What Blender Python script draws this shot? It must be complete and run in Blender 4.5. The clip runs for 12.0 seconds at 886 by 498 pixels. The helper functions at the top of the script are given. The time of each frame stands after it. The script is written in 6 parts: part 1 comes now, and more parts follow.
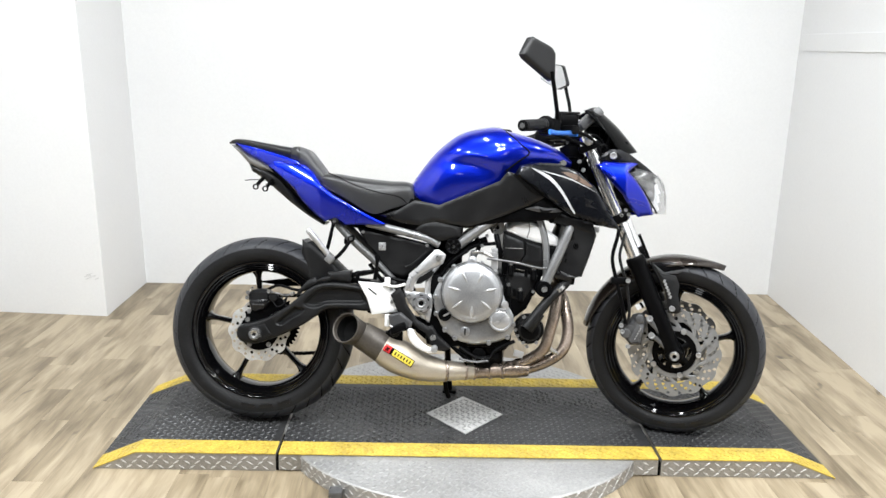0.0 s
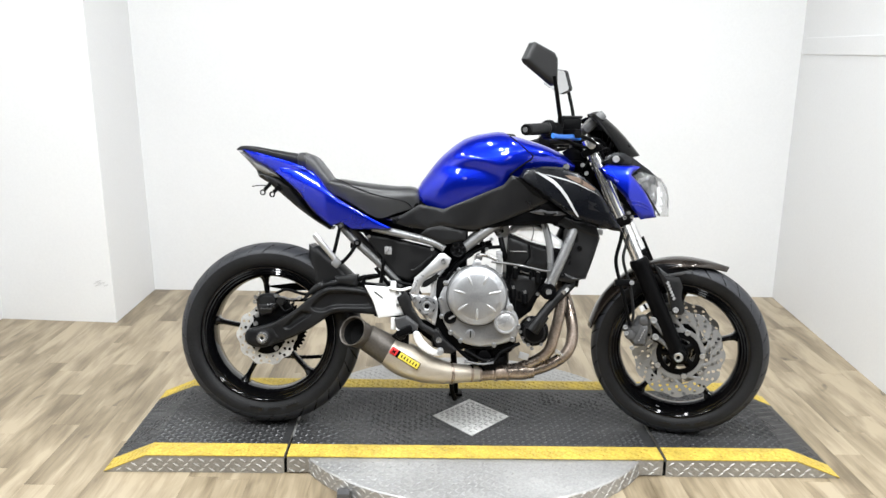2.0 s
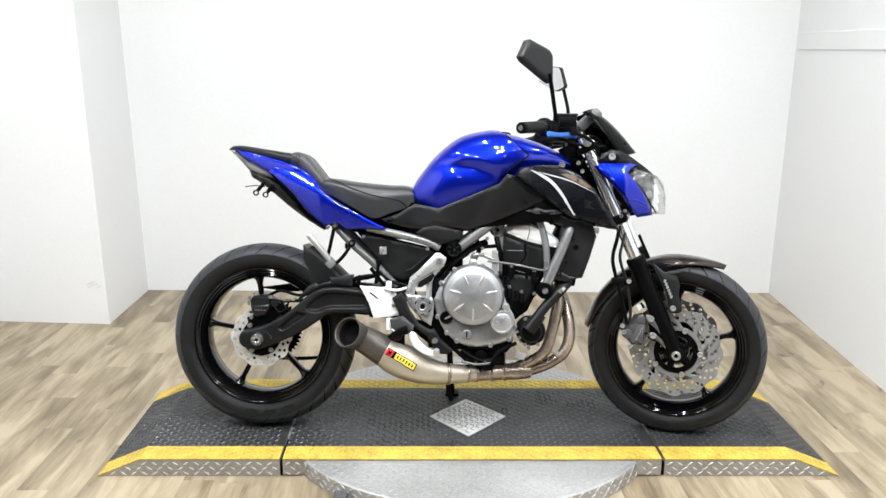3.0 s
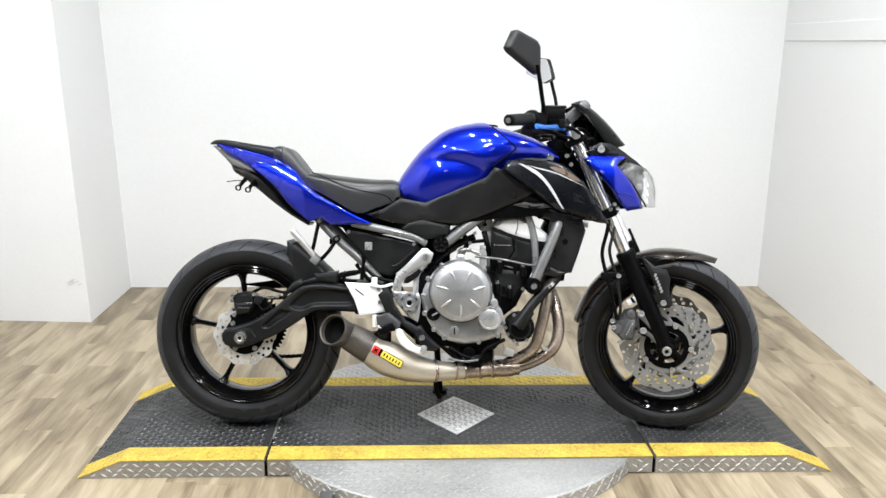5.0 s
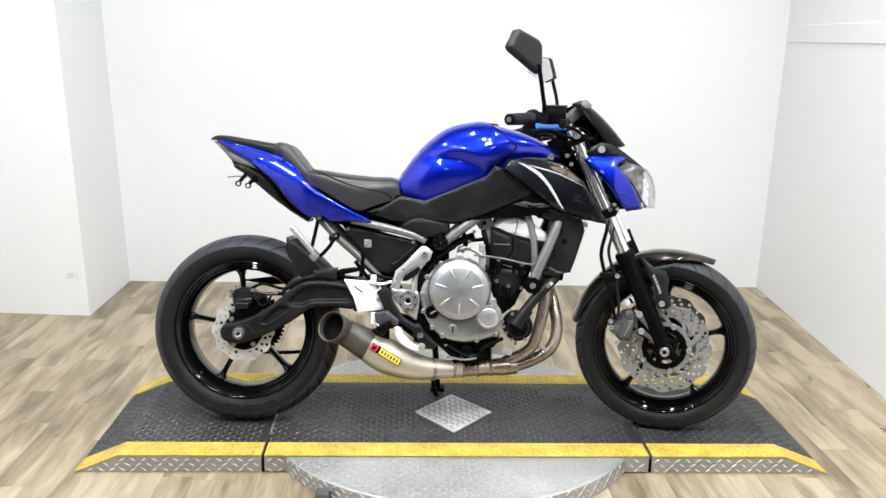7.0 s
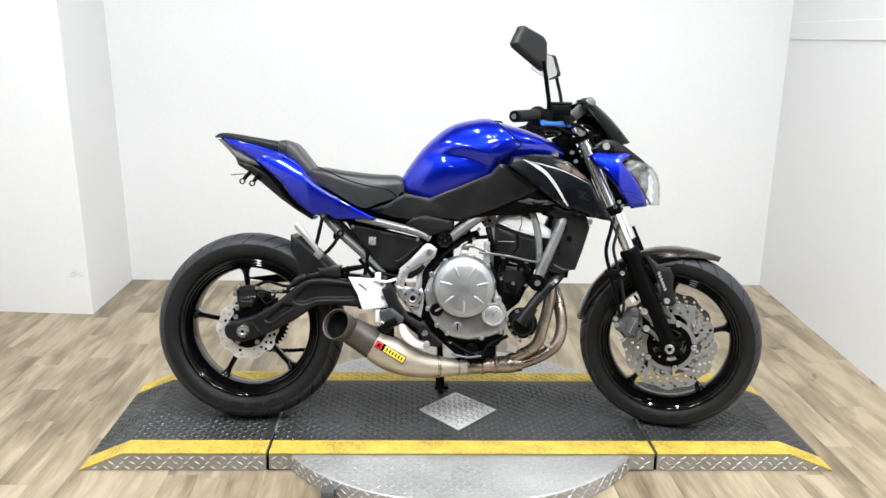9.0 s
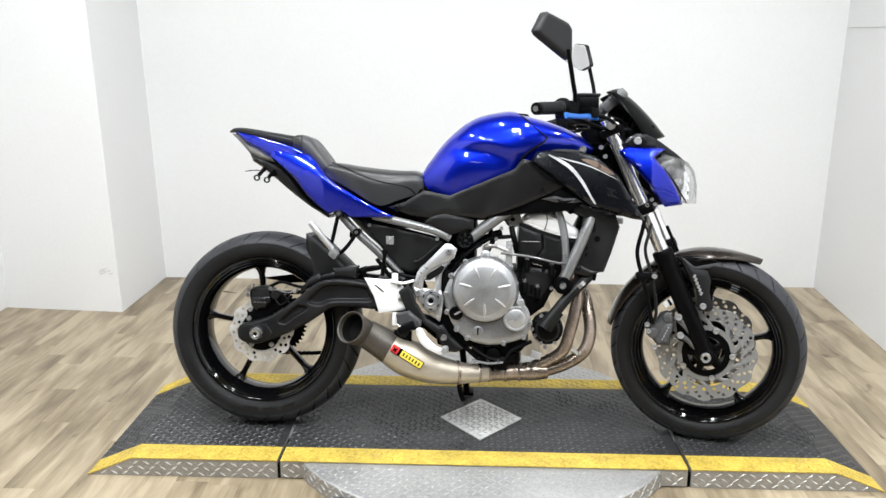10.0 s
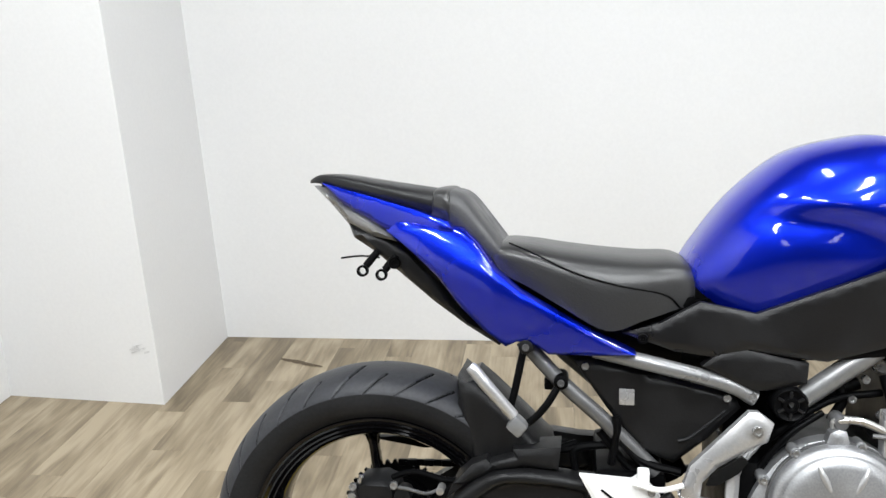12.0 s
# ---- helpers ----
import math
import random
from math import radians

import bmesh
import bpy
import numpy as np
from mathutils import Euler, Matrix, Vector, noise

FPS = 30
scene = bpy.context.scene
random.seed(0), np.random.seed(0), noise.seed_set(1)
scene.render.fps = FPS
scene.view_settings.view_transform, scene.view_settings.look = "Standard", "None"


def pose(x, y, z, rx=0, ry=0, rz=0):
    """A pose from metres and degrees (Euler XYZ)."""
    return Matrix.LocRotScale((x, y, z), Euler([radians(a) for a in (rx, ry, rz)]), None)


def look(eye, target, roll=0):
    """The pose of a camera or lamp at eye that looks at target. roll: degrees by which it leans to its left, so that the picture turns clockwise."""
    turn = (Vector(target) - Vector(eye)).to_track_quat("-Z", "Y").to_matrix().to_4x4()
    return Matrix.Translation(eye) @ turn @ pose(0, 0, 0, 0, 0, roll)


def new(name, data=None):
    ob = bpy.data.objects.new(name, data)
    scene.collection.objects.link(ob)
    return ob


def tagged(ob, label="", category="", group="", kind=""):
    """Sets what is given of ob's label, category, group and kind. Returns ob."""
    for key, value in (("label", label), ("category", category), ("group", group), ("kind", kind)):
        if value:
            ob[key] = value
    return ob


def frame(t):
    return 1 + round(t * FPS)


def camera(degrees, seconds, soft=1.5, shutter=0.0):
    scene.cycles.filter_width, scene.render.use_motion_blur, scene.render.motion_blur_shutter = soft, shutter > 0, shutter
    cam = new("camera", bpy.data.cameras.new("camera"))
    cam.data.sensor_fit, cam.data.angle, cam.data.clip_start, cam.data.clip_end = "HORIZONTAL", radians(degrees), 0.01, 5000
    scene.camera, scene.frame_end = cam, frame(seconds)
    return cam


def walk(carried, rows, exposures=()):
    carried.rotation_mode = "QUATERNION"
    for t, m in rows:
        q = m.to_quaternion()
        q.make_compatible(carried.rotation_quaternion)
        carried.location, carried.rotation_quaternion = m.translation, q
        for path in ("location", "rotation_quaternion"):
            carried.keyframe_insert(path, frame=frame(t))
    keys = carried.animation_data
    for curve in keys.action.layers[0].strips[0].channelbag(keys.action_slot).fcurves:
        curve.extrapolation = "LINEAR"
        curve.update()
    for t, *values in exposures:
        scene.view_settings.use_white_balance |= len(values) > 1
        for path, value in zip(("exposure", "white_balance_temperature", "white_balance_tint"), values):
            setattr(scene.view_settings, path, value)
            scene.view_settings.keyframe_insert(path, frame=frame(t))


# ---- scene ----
cam = camera(53.4, 12.0)
PATH = [
    (0, (-0.154, -2.884, 1.335), (-0.105, -0.937, 0.881), 1.5),
    (0.5, (-0.148, -2.91, 1.326), (-0.119, -0.957, 0.893), 1.3),
    (1, (-0.146, -2.919, 1.325), (-0.119, -0.968, 0.885), 1.0),
    (1.5, (-0.145, -2.916, 1.337), (-0.112, -0.967, 0.888), 0.9),
    (2, (-0.15, -2.918, 1.33), (-0.116, -0.967, 0.892), 1.0),
    (2.5, (-0.151, -2.907, 1.336), (-0.112, -0.957, 0.892), 0.9),
    (4.5, (-0.157, -2.85, 1.335), (-0.097, -0.902, 0.885), -0.0),
    (5, (-0.149, -2.839, 1.327), (-0.074, -0.894, 0.868), 0.5),
    (5.5, (-0.144, -2.841, 1.334), (-0.07, -0.898, 0.868), 0.5),
    (6, (-0.152, -2.837, 1.331), (-0.081, -0.895, 0.859), 0.7),
    (6.5, (-0.147, -2.835, 1.331), (-0.064, -0.893, 0.861), 0.9),
    (7, (-0.148, -2.84, 1.333), (-0.072, -0.896, 0.866), 1.2),
    (9, (-0.161, -2.836, 1.327), (-0.086, -0.894, 0.858), 1.1),
    (9.5, (-0.155, -2.809, 1.324), (-0.084, -0.87, 0.84), 0.6),
    (10, (-0.045, -2.697, 1.304), (-0.099, -0.756, 0.827), 0.5),
    (10.2, (-0.036, -2.606, 1.321), (-0.2, -0.689, 0.776), 0.6),
    (10.5, (-0.052, -2.428, 1.295), (-0.279, -0.514, 0.761), -0.6),
    (10.8, (-0.15, -2.233, 1.309), (-0.359, -0.309, 0.806), -2.6),
    (11, (-0.189, -2.103, 1.312), (-0.38, -0.186, 0.772), -2.5),
    (11.2, (-0.228, -1.941, 1.295), (-0.452, -0.036, 0.728), -2.8),
    (11.35, (-0.251, -1.838, 1.288), (-0.548, 0.062, 0.756), -2.2),
    (11.5, (-0.276, -1.683, 1.302), (-0.678, 0.205, 0.781), -2.7),
    (11.8, (-0.354, -1.487, 1.315), (-0.708, 0.407, 0.78), -3.0),
    (12, (-0.414, -1.335, 1.284), (-0.639, 0.576, 0.74), -1.7),
]
EXPOSURES = [(0, -0.48), (2.5, -0.48), (4.5, -0.50), (6.5, -0.50), (9.0, -0.54), (9.7, -0.54), (10.5, -0.66), (12.0, -0.68)]
walk(cam, [(t, look(eye, target, roll)) for t, eye, target, roll in PATH], EXPOSURES)

# ---- light ----
world = bpy.data.worlds.new("room_world")
scene.world = world
world.use_nodes = True
world.node_tree.nodes["Background"].inputs[0].default_value = (0.9, 0.95, 1.0, 1)
world.node_tree.nodes["Background"].inputs[1].default_value = 0.3


def ceiling_lamp(name, x, y, sx, sy, watts, z=2.93, colour=(0.945, 0.98, 1.0)):
    lamp = bpy.data.lights.new(name, "AREA")
    lamp.shape, lamp.size, lamp.size_y = "RECTANGLE", sx, sy
    lamp.energy, lamp.color = watts, colour
    ob = new(name, lamp)
    ob.matrix_world = pose(x, y, z)
    return ob


for lx in (-1.5, -0.45, 0.55, 1.45):
    ceiling_lamp("ceiling_lamp", lx, 0.10, 0.10, 0.55, 25)
for lx in (-1.3, -0.1, 1.2):
    ceiling_lamp("ceiling_lamp", lx, -1.15, 0.10, 0.55, 46)
for lx in (-1.2, 0.0, 1.1):
    ceiling_lamp("ceiling_lamp", lx, -2.3, 0.14, 0.7, 67)
for lx in (-1.2, 0.8):
    ceiling_lamp("ceiling_lamp", lx, -5.0, 0.4, 1.2, 15)

# ---- materials ----


def mat(name, colour, rough=0.5, metal=0.0, vary=0.1, scale=8.0, fine=120.0, bump=0.05, coat=0.0, stretch=(1, 1, 1), rvary=0.12, spec=0.3, step=0.002):
    """A surface with two scales of variation in tone and gloss, and fine relief."""
    m = bpy.data.materials.new(name)
    m.use_nodes = True
    nt = m.node_tree
    p = nt.nodes["Principled BSDF"]
    p.inputs["Metallic"].default_value = metal
    p.inputs["Coat Weight"].default_value = coat
    p.inputs["Coat Roughness"].default_value = 0.05
    p.inputs["Specular IOR Level"].default_value = spec
    tc = nt.nodes.new("ShaderNodeTexCoord")
    mp = nt.nodes.new("ShaderNodeMapping")
    mp.inputs["Scale"].default_value = stretch
    nt.links.new(tc.outputs["Object"], mp.inputs[0])
    big, small = nt.nodes.new("ShaderNodeTexNoise"), nt.nodes.new("ShaderNodeTexNoise")
    big.inputs["Scale"].default_value, big.inputs["Detail"].default_value = scale, 4
    small.inputs["Scale"].default_value, small.inputs["Detail"].default_value = fine, 3
    for n in (big, small):
        nt.links.new(mp.outputs[0], n.inputs["Vector"])
    mixn = nt.nodes.new("ShaderNodeMath")
    mixn.operation = "ADD"
    nt.links.new(big.outputs[0], mixn.inputs[0])
    nt.links.new(small.outputs[0], mixn.inputs[1])
    ramp = nt.nodes.new("ShaderNodeMapRange")
    ramp.inputs[1].default_value, ramp.inputs[2].default_value = 0.6, 1.4
    ramp.inputs[3].default_value, ramp.inputs[4].default_value = 1 - vary, 1 + vary
    nt.links.new(mixn.outputs[0], ramp.inputs[0])
    mul = nt.nodes.new("ShaderNodeVectorMath")
    mul.operation = "SCALE"
    mul.inputs[0].default_value = colour
    nt.links.new(ramp.outputs[0], mul.inputs["Scale"])
    nt.links.new(mul.outputs[0], p.inputs["Base Color"])
    rr = nt.nodes.new("ShaderNodeMapRange")
    rr.inputs[1].default_value, rr.inputs[2].default_value = 0.3, 0.7
    rr.inputs[3].default_value, rr.inputs[4].default_value = max(0.02, rough - rvary), min(1, rough + rvary)
    nt.links.new(big.outputs[0], rr.inputs[0])
    nt.links.new(rr.outputs[0], p.inputs["Roughness"])
    if bump:
        b = nt.nodes.new("ShaderNodeBump")
        b.inputs["Strength"].default_value, b.inputs["Distance"].default_value = bump, step
        nt.links.new(small.outputs[0], b.inputs["Height"])
        nt.links.new(b.outputs[0], p.inputs["Normal"])
    return m


def shader(m):
    return m.node_tree.nodes["Principled BSDF"]


WHITE_WALL = mat("white_wall_paint", (0.73, 0.73, 0.73), 0.6, vary=0.03, scale=1.5, fine=90, bump=0.12)
# unseen ceiling and walls: made dark to hold down bounce and reflections
CEILING = mat("dark_ceiling_paint", (0.10, 0.10, 0.10), 0.8, vary=0.03, scale=2)
UNSEENWALL = mat("dark_shop_wall", (0.05, 0.05, 0.052), 0.8, vary=0.1, scale=2)
BOLT = mat("zinc_bolt", (0.34, 0.34, 0.34), 0.28, metal=0.8, vary=0.3, scale=60, bump=0.0)
# near-black that puts the shade of grooves, gaps and holes into the colour
SHADEBLACK = mat("groove_rubber", (0.004, 0.004, 0.004), 0.8, vary=0.1, spec=0.1)
SCUFF = mat("scuff_grey", (0.62, 0.62, 0.62), 0.7, vary=0.3, scale=40)
BLUE = mat("metallic_blue_paint", (0.002, 0.014, 0.42), 0.3, metal=0.75, vary=0.15, scale=6, fine=900, bump=0.03, coat=0.9, rvary=0.05, spec=0.4)
SATIN = mat("matte_dark_grey_plastic", (0.0075, 0.0075, 0.0082), 0.36, vary=0.25, scale=10, fine=500, bump=0.12, spec=0.3)
DARK = mat("black_plastic", (0.0018, 0.0018, 0.0021), 0.42, vary=0.3, scale=14, fine=400, bump=0.1, spec=0.06)
GLOSS = mat("gloss_black_paint", (0.002, 0.002, 0.0024), 0.07, vary=0.15, scale=9, coat=0.18, bump=0.0, rvary=0.04, spec=0.2)
NAVY = mat("dark_metallic_grey_paint", (0.003, 0.0036, 0.0055), 0.28, metal=0.1, vary=0.12, scale=8, coat=0.15, bump=0.02)
RUBBER = mat("tyre_rubber", (0.010, 0.010, 0.0106), 0.52, vary=0.35, scale=9, fine=200, bump=0.18, spec=0.16)
# worn tread; the lighter bluish tone also paints in its sheen
TREAD = mat("worn_tread_rubber", (0.021, 0.022, 0.026), 0.5, vary=0.35, scale=7, fine=160, bump=0.2, spec=0.4)
SEATVINYL = mat("black_seat_vinyl", (0.021, 0.021, 0.0215), 0.30, vary=0.2, scale=5, fine=350, bump=0.2, rvary=0.03, spec=0.5)
SILVER = mat("silver_painted_metal", (0.42, 0.42, 0.425), 0.32, metal=0.6, vary=0.14, scale=12, fine=300, bump=0.08)
CASTING = mat("engine_casting_paint", (0.34, 0.344, 0.354), 0.4, metal=0.8, vary=0.22, scale=14, fine=350, bump=0.1)
FRAMEGREY = mat("grey_frame_paint", (0.20, 0.202, 0.205), 0.33, metal=0.5, vary=0.12, scale=12, coat=0.2, bump=0.04)
CHROME = mat("chrome_fork_tube", (0.86, 0.86, 0.87), 0.2, metal=0.9, vary=0.05, bump=0.0, rvary=0.04)
STAYGREY = mat("dark_grey_frame_paint", (0.11, 0.11, 0.112), 0.35, metal=0.4, vary=0.15, scale=12, coat=0.2, bump=0.04)
STEEL = mat("brushed_steel", (0.40, 0.396, 0.388), 0.28, metal=0.8, vary=0.25, scale=20, fine=300, bump=0.1)
DISCSTEEL = mat("polished_disc_steel", (0.25, 0.252, 0.256), 0.42, metal=0.45, vary=0.15, scale=20, fine=300, bump=0.05, rvary=0.06)
PALEDISC = mat("pale_ground_disc_steel", (0.60, 0.597, 0.59), 0.42, metal=0.55, vary=0.2, scale=20, fine=300, bump=0.05)
TITANIUM = mat("brushed_titanium", (0.44, 0.392, 0.325), 0.42, metal=0.6, vary=0.18, scale=9, fine=160, bump=0.08, stretch=(1, 6, 6))
HEADER = mat("heat_tinted_header_steel", (0.30, 0.245, 0.205), 0.32, metal=0.8, vary=0.5, scale=11, fine=140, bump=0.08)
ENGINEBLACK = mat("satin_black_engine_paint", (0.0075, 0.0075, 0.008), 0.42, vary=0.25, scale=16, fine=300, bump=0.15, spec=0.22)
# lighter grey plastic, also used for the painted highlights on the mudguard stay
RADEDGE = mat("worn_grey_plastic", (0.045, 0.045, 0.047), 0.42, vary=0.25, scale=18, fine=300, bump=0.12, spec=0.4)
HEADSILVER = mat("bright_head_cover_paint", (0.78, 0.78, 0.785), 0.34, metal=0.2, vary=0.1, scale=12, fine=300, bump=0.08)
REFLECTOR = mat("pale_lamp_reflector", (0.07, 0.068, 0.066), 0.3, metal=0.4, vary=0.25, scale=25, bump=0.0)
CALGREY = mat("caliper_grey_paint", (0.085, 0.085, 0.087), 0.36, metal=0.4, vary=0.25, scale=25, fine=300, bump=0.1)
CARBON = mat("dark_end_cap", (0.075, 0.066, 0.057), 0.42, metal=0.3, vary=0.3, scale=12)
WHITEPLATE = mat("white_aluminium_plate", (0.80, 0.80, 0.795), 0.38, metal=0.1, vary=0.06, scale=12, bump=0.05)
ANOBLUE = mat("blue_anodised_lever", (0.05, 0.22, 0.75), 0.28, metal=0.8, vary=0.1, bump=0.0)
YELLOWTAPE = mat("yellow_safety_paint", (0.48, 0.35, 0.062), 0.5, vary=0.4, scale=14, fine=120, bump=0.12)
PLATEBLACK = mat("black_diamond_plate", (0.027, 0.027, 0.028), 0.42, metal=0.1, vary=0.5, scale=4, fine=50, bump=0.2, spec=0.3)
PLATEWORN = mat("worn_tread_lugs", (0.10, 0.10, 0.102), 0.32, metal=0.5, vary=0.6, scale=5, fine=40, bump=0.1)
PLATESIDE = mat("dull_aluminium_plate", (0.33, 0.315, 0.29), 0.5, metal=0.5, vary=0.3, scale=6, fine=120, bump=0.08)
LUGALU = mat("rubbed_aluminium_lugs", (0.62, 0.615, 0.605), 0.42, metal=0.55, vary=0.2, scale=9, fine=120, bump=0.04)
WORNALU = mat("bright_worn_aluminium", (0.60, 0.597, 0.585), 0.5, metal=0.35, vary=0.3, scale=12, fine=90, bump=0.08)
PLATEALU = mat("aluminium_diamond_plate", (0.42, 0.416, 0.41), 0.46, metal=0.6, vary=0.22, scale=5, fine=120, bump=0.06)
REDSTICK = mat("red_sticker", (0.65, 0.03, 0.03), 0.4, vary=0.05, bump=0.0)
YELSTICK = mat("yellow_sticker", (0.62, 0.50, 0.06), 0.4, vary=0.05, bump=0.0)
STRIPE = mat("silver_decal", (0.50, 0.50, 0.51), 0.4, metal=0.2, vary=0.05, bump=0.0)
LENSGREY = mat("smoked_grey_lens", (0.15, 0.148, 0.146), 0.2, vary=0.2, scale=20, coat=0.5, bump=0.0)
BRONZE = mat("bronze_graphite_paint", (0.032, 0.025, 0.0205), 0.26, metal=0.7, vary=0.15, scale=8, coat=0.5, bump=0.02)
# bronze, lightened so that its colour carries a pinkish highlight
BRONZEFIELD = mat("bronze_decal", (0.17, 0.122, 0.094), 0.35, metal=0.6, vary=0.1, scale=30, bump=0.0)


shader(BLUE).inputs["Specular Tint"].default_value = (0.20, 0.30, 1.0, 1)
GLASS = bpy.data.materials.new("clear_lens")
GLASS.use_nodes = True
shader(GLASS).inputs["Roughness"].default_value = 0.03
shader(GLASS).inputs["Transmission Weight"].default_value = 0.9
shader(GLASS).inputs["Base Color"].default_value = (0.58, 0.58, 0.58, 1)
shader(GLASS).inputs["IOR"].default_value = 1.3
SMOKE = mat("smoked_screen", (0.0015, 0.0015, 0.0016), 0.2, vary=0.1, bump=0.0, rvary=0.03, spec=0.06)
MIRROR = bpy.data.materials.new("mirror_glass")
MIRROR.use_nodes = True
shader(MIRROR).inputs["Metallic"].default_value = 1.0
shader(MIRROR).inputs["Roughness"].default_value = 0.02
shader(MIRROR).inputs["Base Color"].default_value = (0.88, 0.89, 0.9, 1)


def plank_material():
    """Printed oak vinyl: every plank has its own tone, with streaks along its length."""
    m = bpy.data.materials.new("oak_vinyl_plank")
    m.use_nodes = True
    nt = m.node_tree
    p = shader(m)
    geo = nt.nodes.new("ShaderNodeNewGeometry")
    info = nt.nodes.new("ShaderNodeObjectInfo")
    off = nt.nodes.new("ShaderNodeVectorMath")
    off.operation = "SCALE"
    off.inputs[0].default_value = (17.0, 31.0, 7.0)
    nt.links.new(info.outputs["Random"], off.inputs["Scale"])
    add = nt.nodes.new("ShaderNodeVectorMath")
    nt.links.new(geo.outputs["Position"], add.inputs[0])
    nt.links.new(off.outputs[0], add.inputs[1])

    def streak(sx, sy, detail):
        mp = nt.nodes.new("ShaderNodeMapping")
        mp.inputs["Scale"].default_value = (sx, sy, 1)
        nt.links.new(add.outputs[0], mp.inputs[0])
        n = nt.nodes.new("ShaderNodeTexNoise")
        n.inputs["Scale"].default_value, n.inputs["Detail"].default_value = 1, detail
        n.inputs["Distortion"].default_value = 0.6
        nt.links.new(mp.outputs[0], n.inputs["Vector"])
        return n

    broad, grain, knots = streak(13, 2.4, 3), streak(90, 5, 5), streak(11, 5, 2)
    tone = nt.nodes.new("ShaderNodeMath")
    tone.operation = "MULTIPLY_ADD"
    nt.links.new(info.outputs["Random"], tone.inputs[0])
    tone.inputs[1].default_value = 0.21
    nt.links.new(broad.outputs[0], tone.inputs[2])
    t2 = nt.nodes.new("ShaderNodeMath")
    t2.operation = "MULTIPLY_ADD"
    nt.links.new(grain.outputs[0], t2.inputs[0])
    t2.inputs[1].default_value = 0.35
    nt.links.new(tone.outputs[0], t2.inputs[2])
    ramp = nt.nodes.new("ShaderNodeValToRGB")
    e = ramp.color_ramp.elements
    e[0].position, e[0].color = 0.55, (0.140, 0.107, 0.065, 1)
    e[1].position, e[1].color = 0.95, (0.385, 0.315, 0.217, 1)
    mid = ramp.color_ramp.elements.new(0.745)
    mid.color = (0.252, 0.200, 0.129, 1)
    nt.links.new(t2.outputs[0], ramp.inputs[0])
    kr = nt.nodes.new("ShaderNodeMapRange")
    kr.inputs[1].default_value, kr.inputs[2].default_value = 0.70, 0.78
    kr.inputs[3].default_value, kr.inputs[4].default_value = 1.0, 0.45
    nt.links.new(knots.outputs[0], kr.inputs[0])
    mul = nt.nodes.new("ShaderNodeVectorMath")
    mul.operation = "SCALE"
    nt.links.new(ramp.outputs[0], mul.inputs[0])
    nt.links.new(kr.outputs[0], mul.inputs["Scale"])
    nt.links.new(mul.outputs[0], p.inputs["Base Color"])
    p.inputs["Roughness"].default_value = 0.42
    b = nt.nodes.new("ShaderNodeBump")
    b.inputs["Strength"].default_value, b.inputs["Distance"].default_value = 0.12, 0.001
    nt.links.new(grain.outputs[0], b.inputs["Height"])
    nt.links.new(b.outputs[0], p.inputs["Normal"])
    return m


PLANK = plank_material()
SUBFLOOR = mat("dark_floor_joint", (0.10, 0.075, 0.05), 0.8)

# ---- mesh helpers ----
from mathutils.geometry import delaunay_2d_cdt


def part(name, bm, material, parent=None, label="", smooth=True, angle=40):
    """Links a bmesh as one mesh object, under a thing or a part where one is given."""
    me = bpy.data.meshes.new(name)
    bmesh.ops.recalc_face_normals(bm, faces=bm.faces[:])
    if smooth:
        for f in bm.faces:
            f.smooth = True
        lim = radians(angle)
        for ed in bm.edges:
            if len(ed.link_faces) == 2 and ed.calc_face_angle(0) > lim:
                ed.smooth = False
    bm.to_mesh(me)
    bm.free()
    me.materials.append(material)
    ob = new(name, me)
    if parent:
        ob.parent = parent
    return tagged(ob, label)


def again(ob, m):
    """Another object on the same mesh, under the same parent."""
    o = new(ob.name.split(".")[0], ob.data)
    o.parent = ob.parent
    o.matrix_basis = m
    return o


def flipped(ob):
    """The same part on the other side of the machine."""
    bm = bmesh.new()
    bm.from_mesh(ob.data)
    for v in bm.verts:
        v.co.y = -v.co.y
    return part(ob.name.split(".")[0], bm, ob.data.materials[0], ob.parent, ob.get("label", ""))


def bevelled(bm, width, segments=2, angle=35):
    if width > 0:
        edges = [e for e in bm.edges if len(e.link_faces) == 2 and e.calc_face_angle(0) > radians(angle)]
        bmesh.ops.bevel(bm, geom=edges, offset=width, segments=segments, affect="EDGES", profile=0.6, clamp_overlap=True)
    return bm


def box(x0, y0, z0, x1, y1, z1, bevel=0.0, bm=None, turn=None):
    own = bmesh.new()
    bmesh.ops.create_cube(own, size=1.0)
    bmesh.ops.scale(own, vec=(x1 - x0, y1 - y0, z1 - z0), verts=own.verts)
    bevelled(own, bevel)
    if turn is not None:
        bmesh.ops.transform(own, matrix=turn, verts=own.verts)
    bmesh.ops.translate(own, vec=((x0 + x1) / 2, (y0 + y1) / 2, (z0 + z1) / 2), verts=own.verts)
    return merge(bm, own)


def merge(bm, own):
    """own added to bm (or own itself, where there is no bm yet)."""
    if bm is None:
        return own
    me = bpy.data.meshes.new("tmp")
    own.to_mesh(me)
    own.free()
    bm.from_mesh(me)
    bpy.data.meshes.remove(me)
    return bm


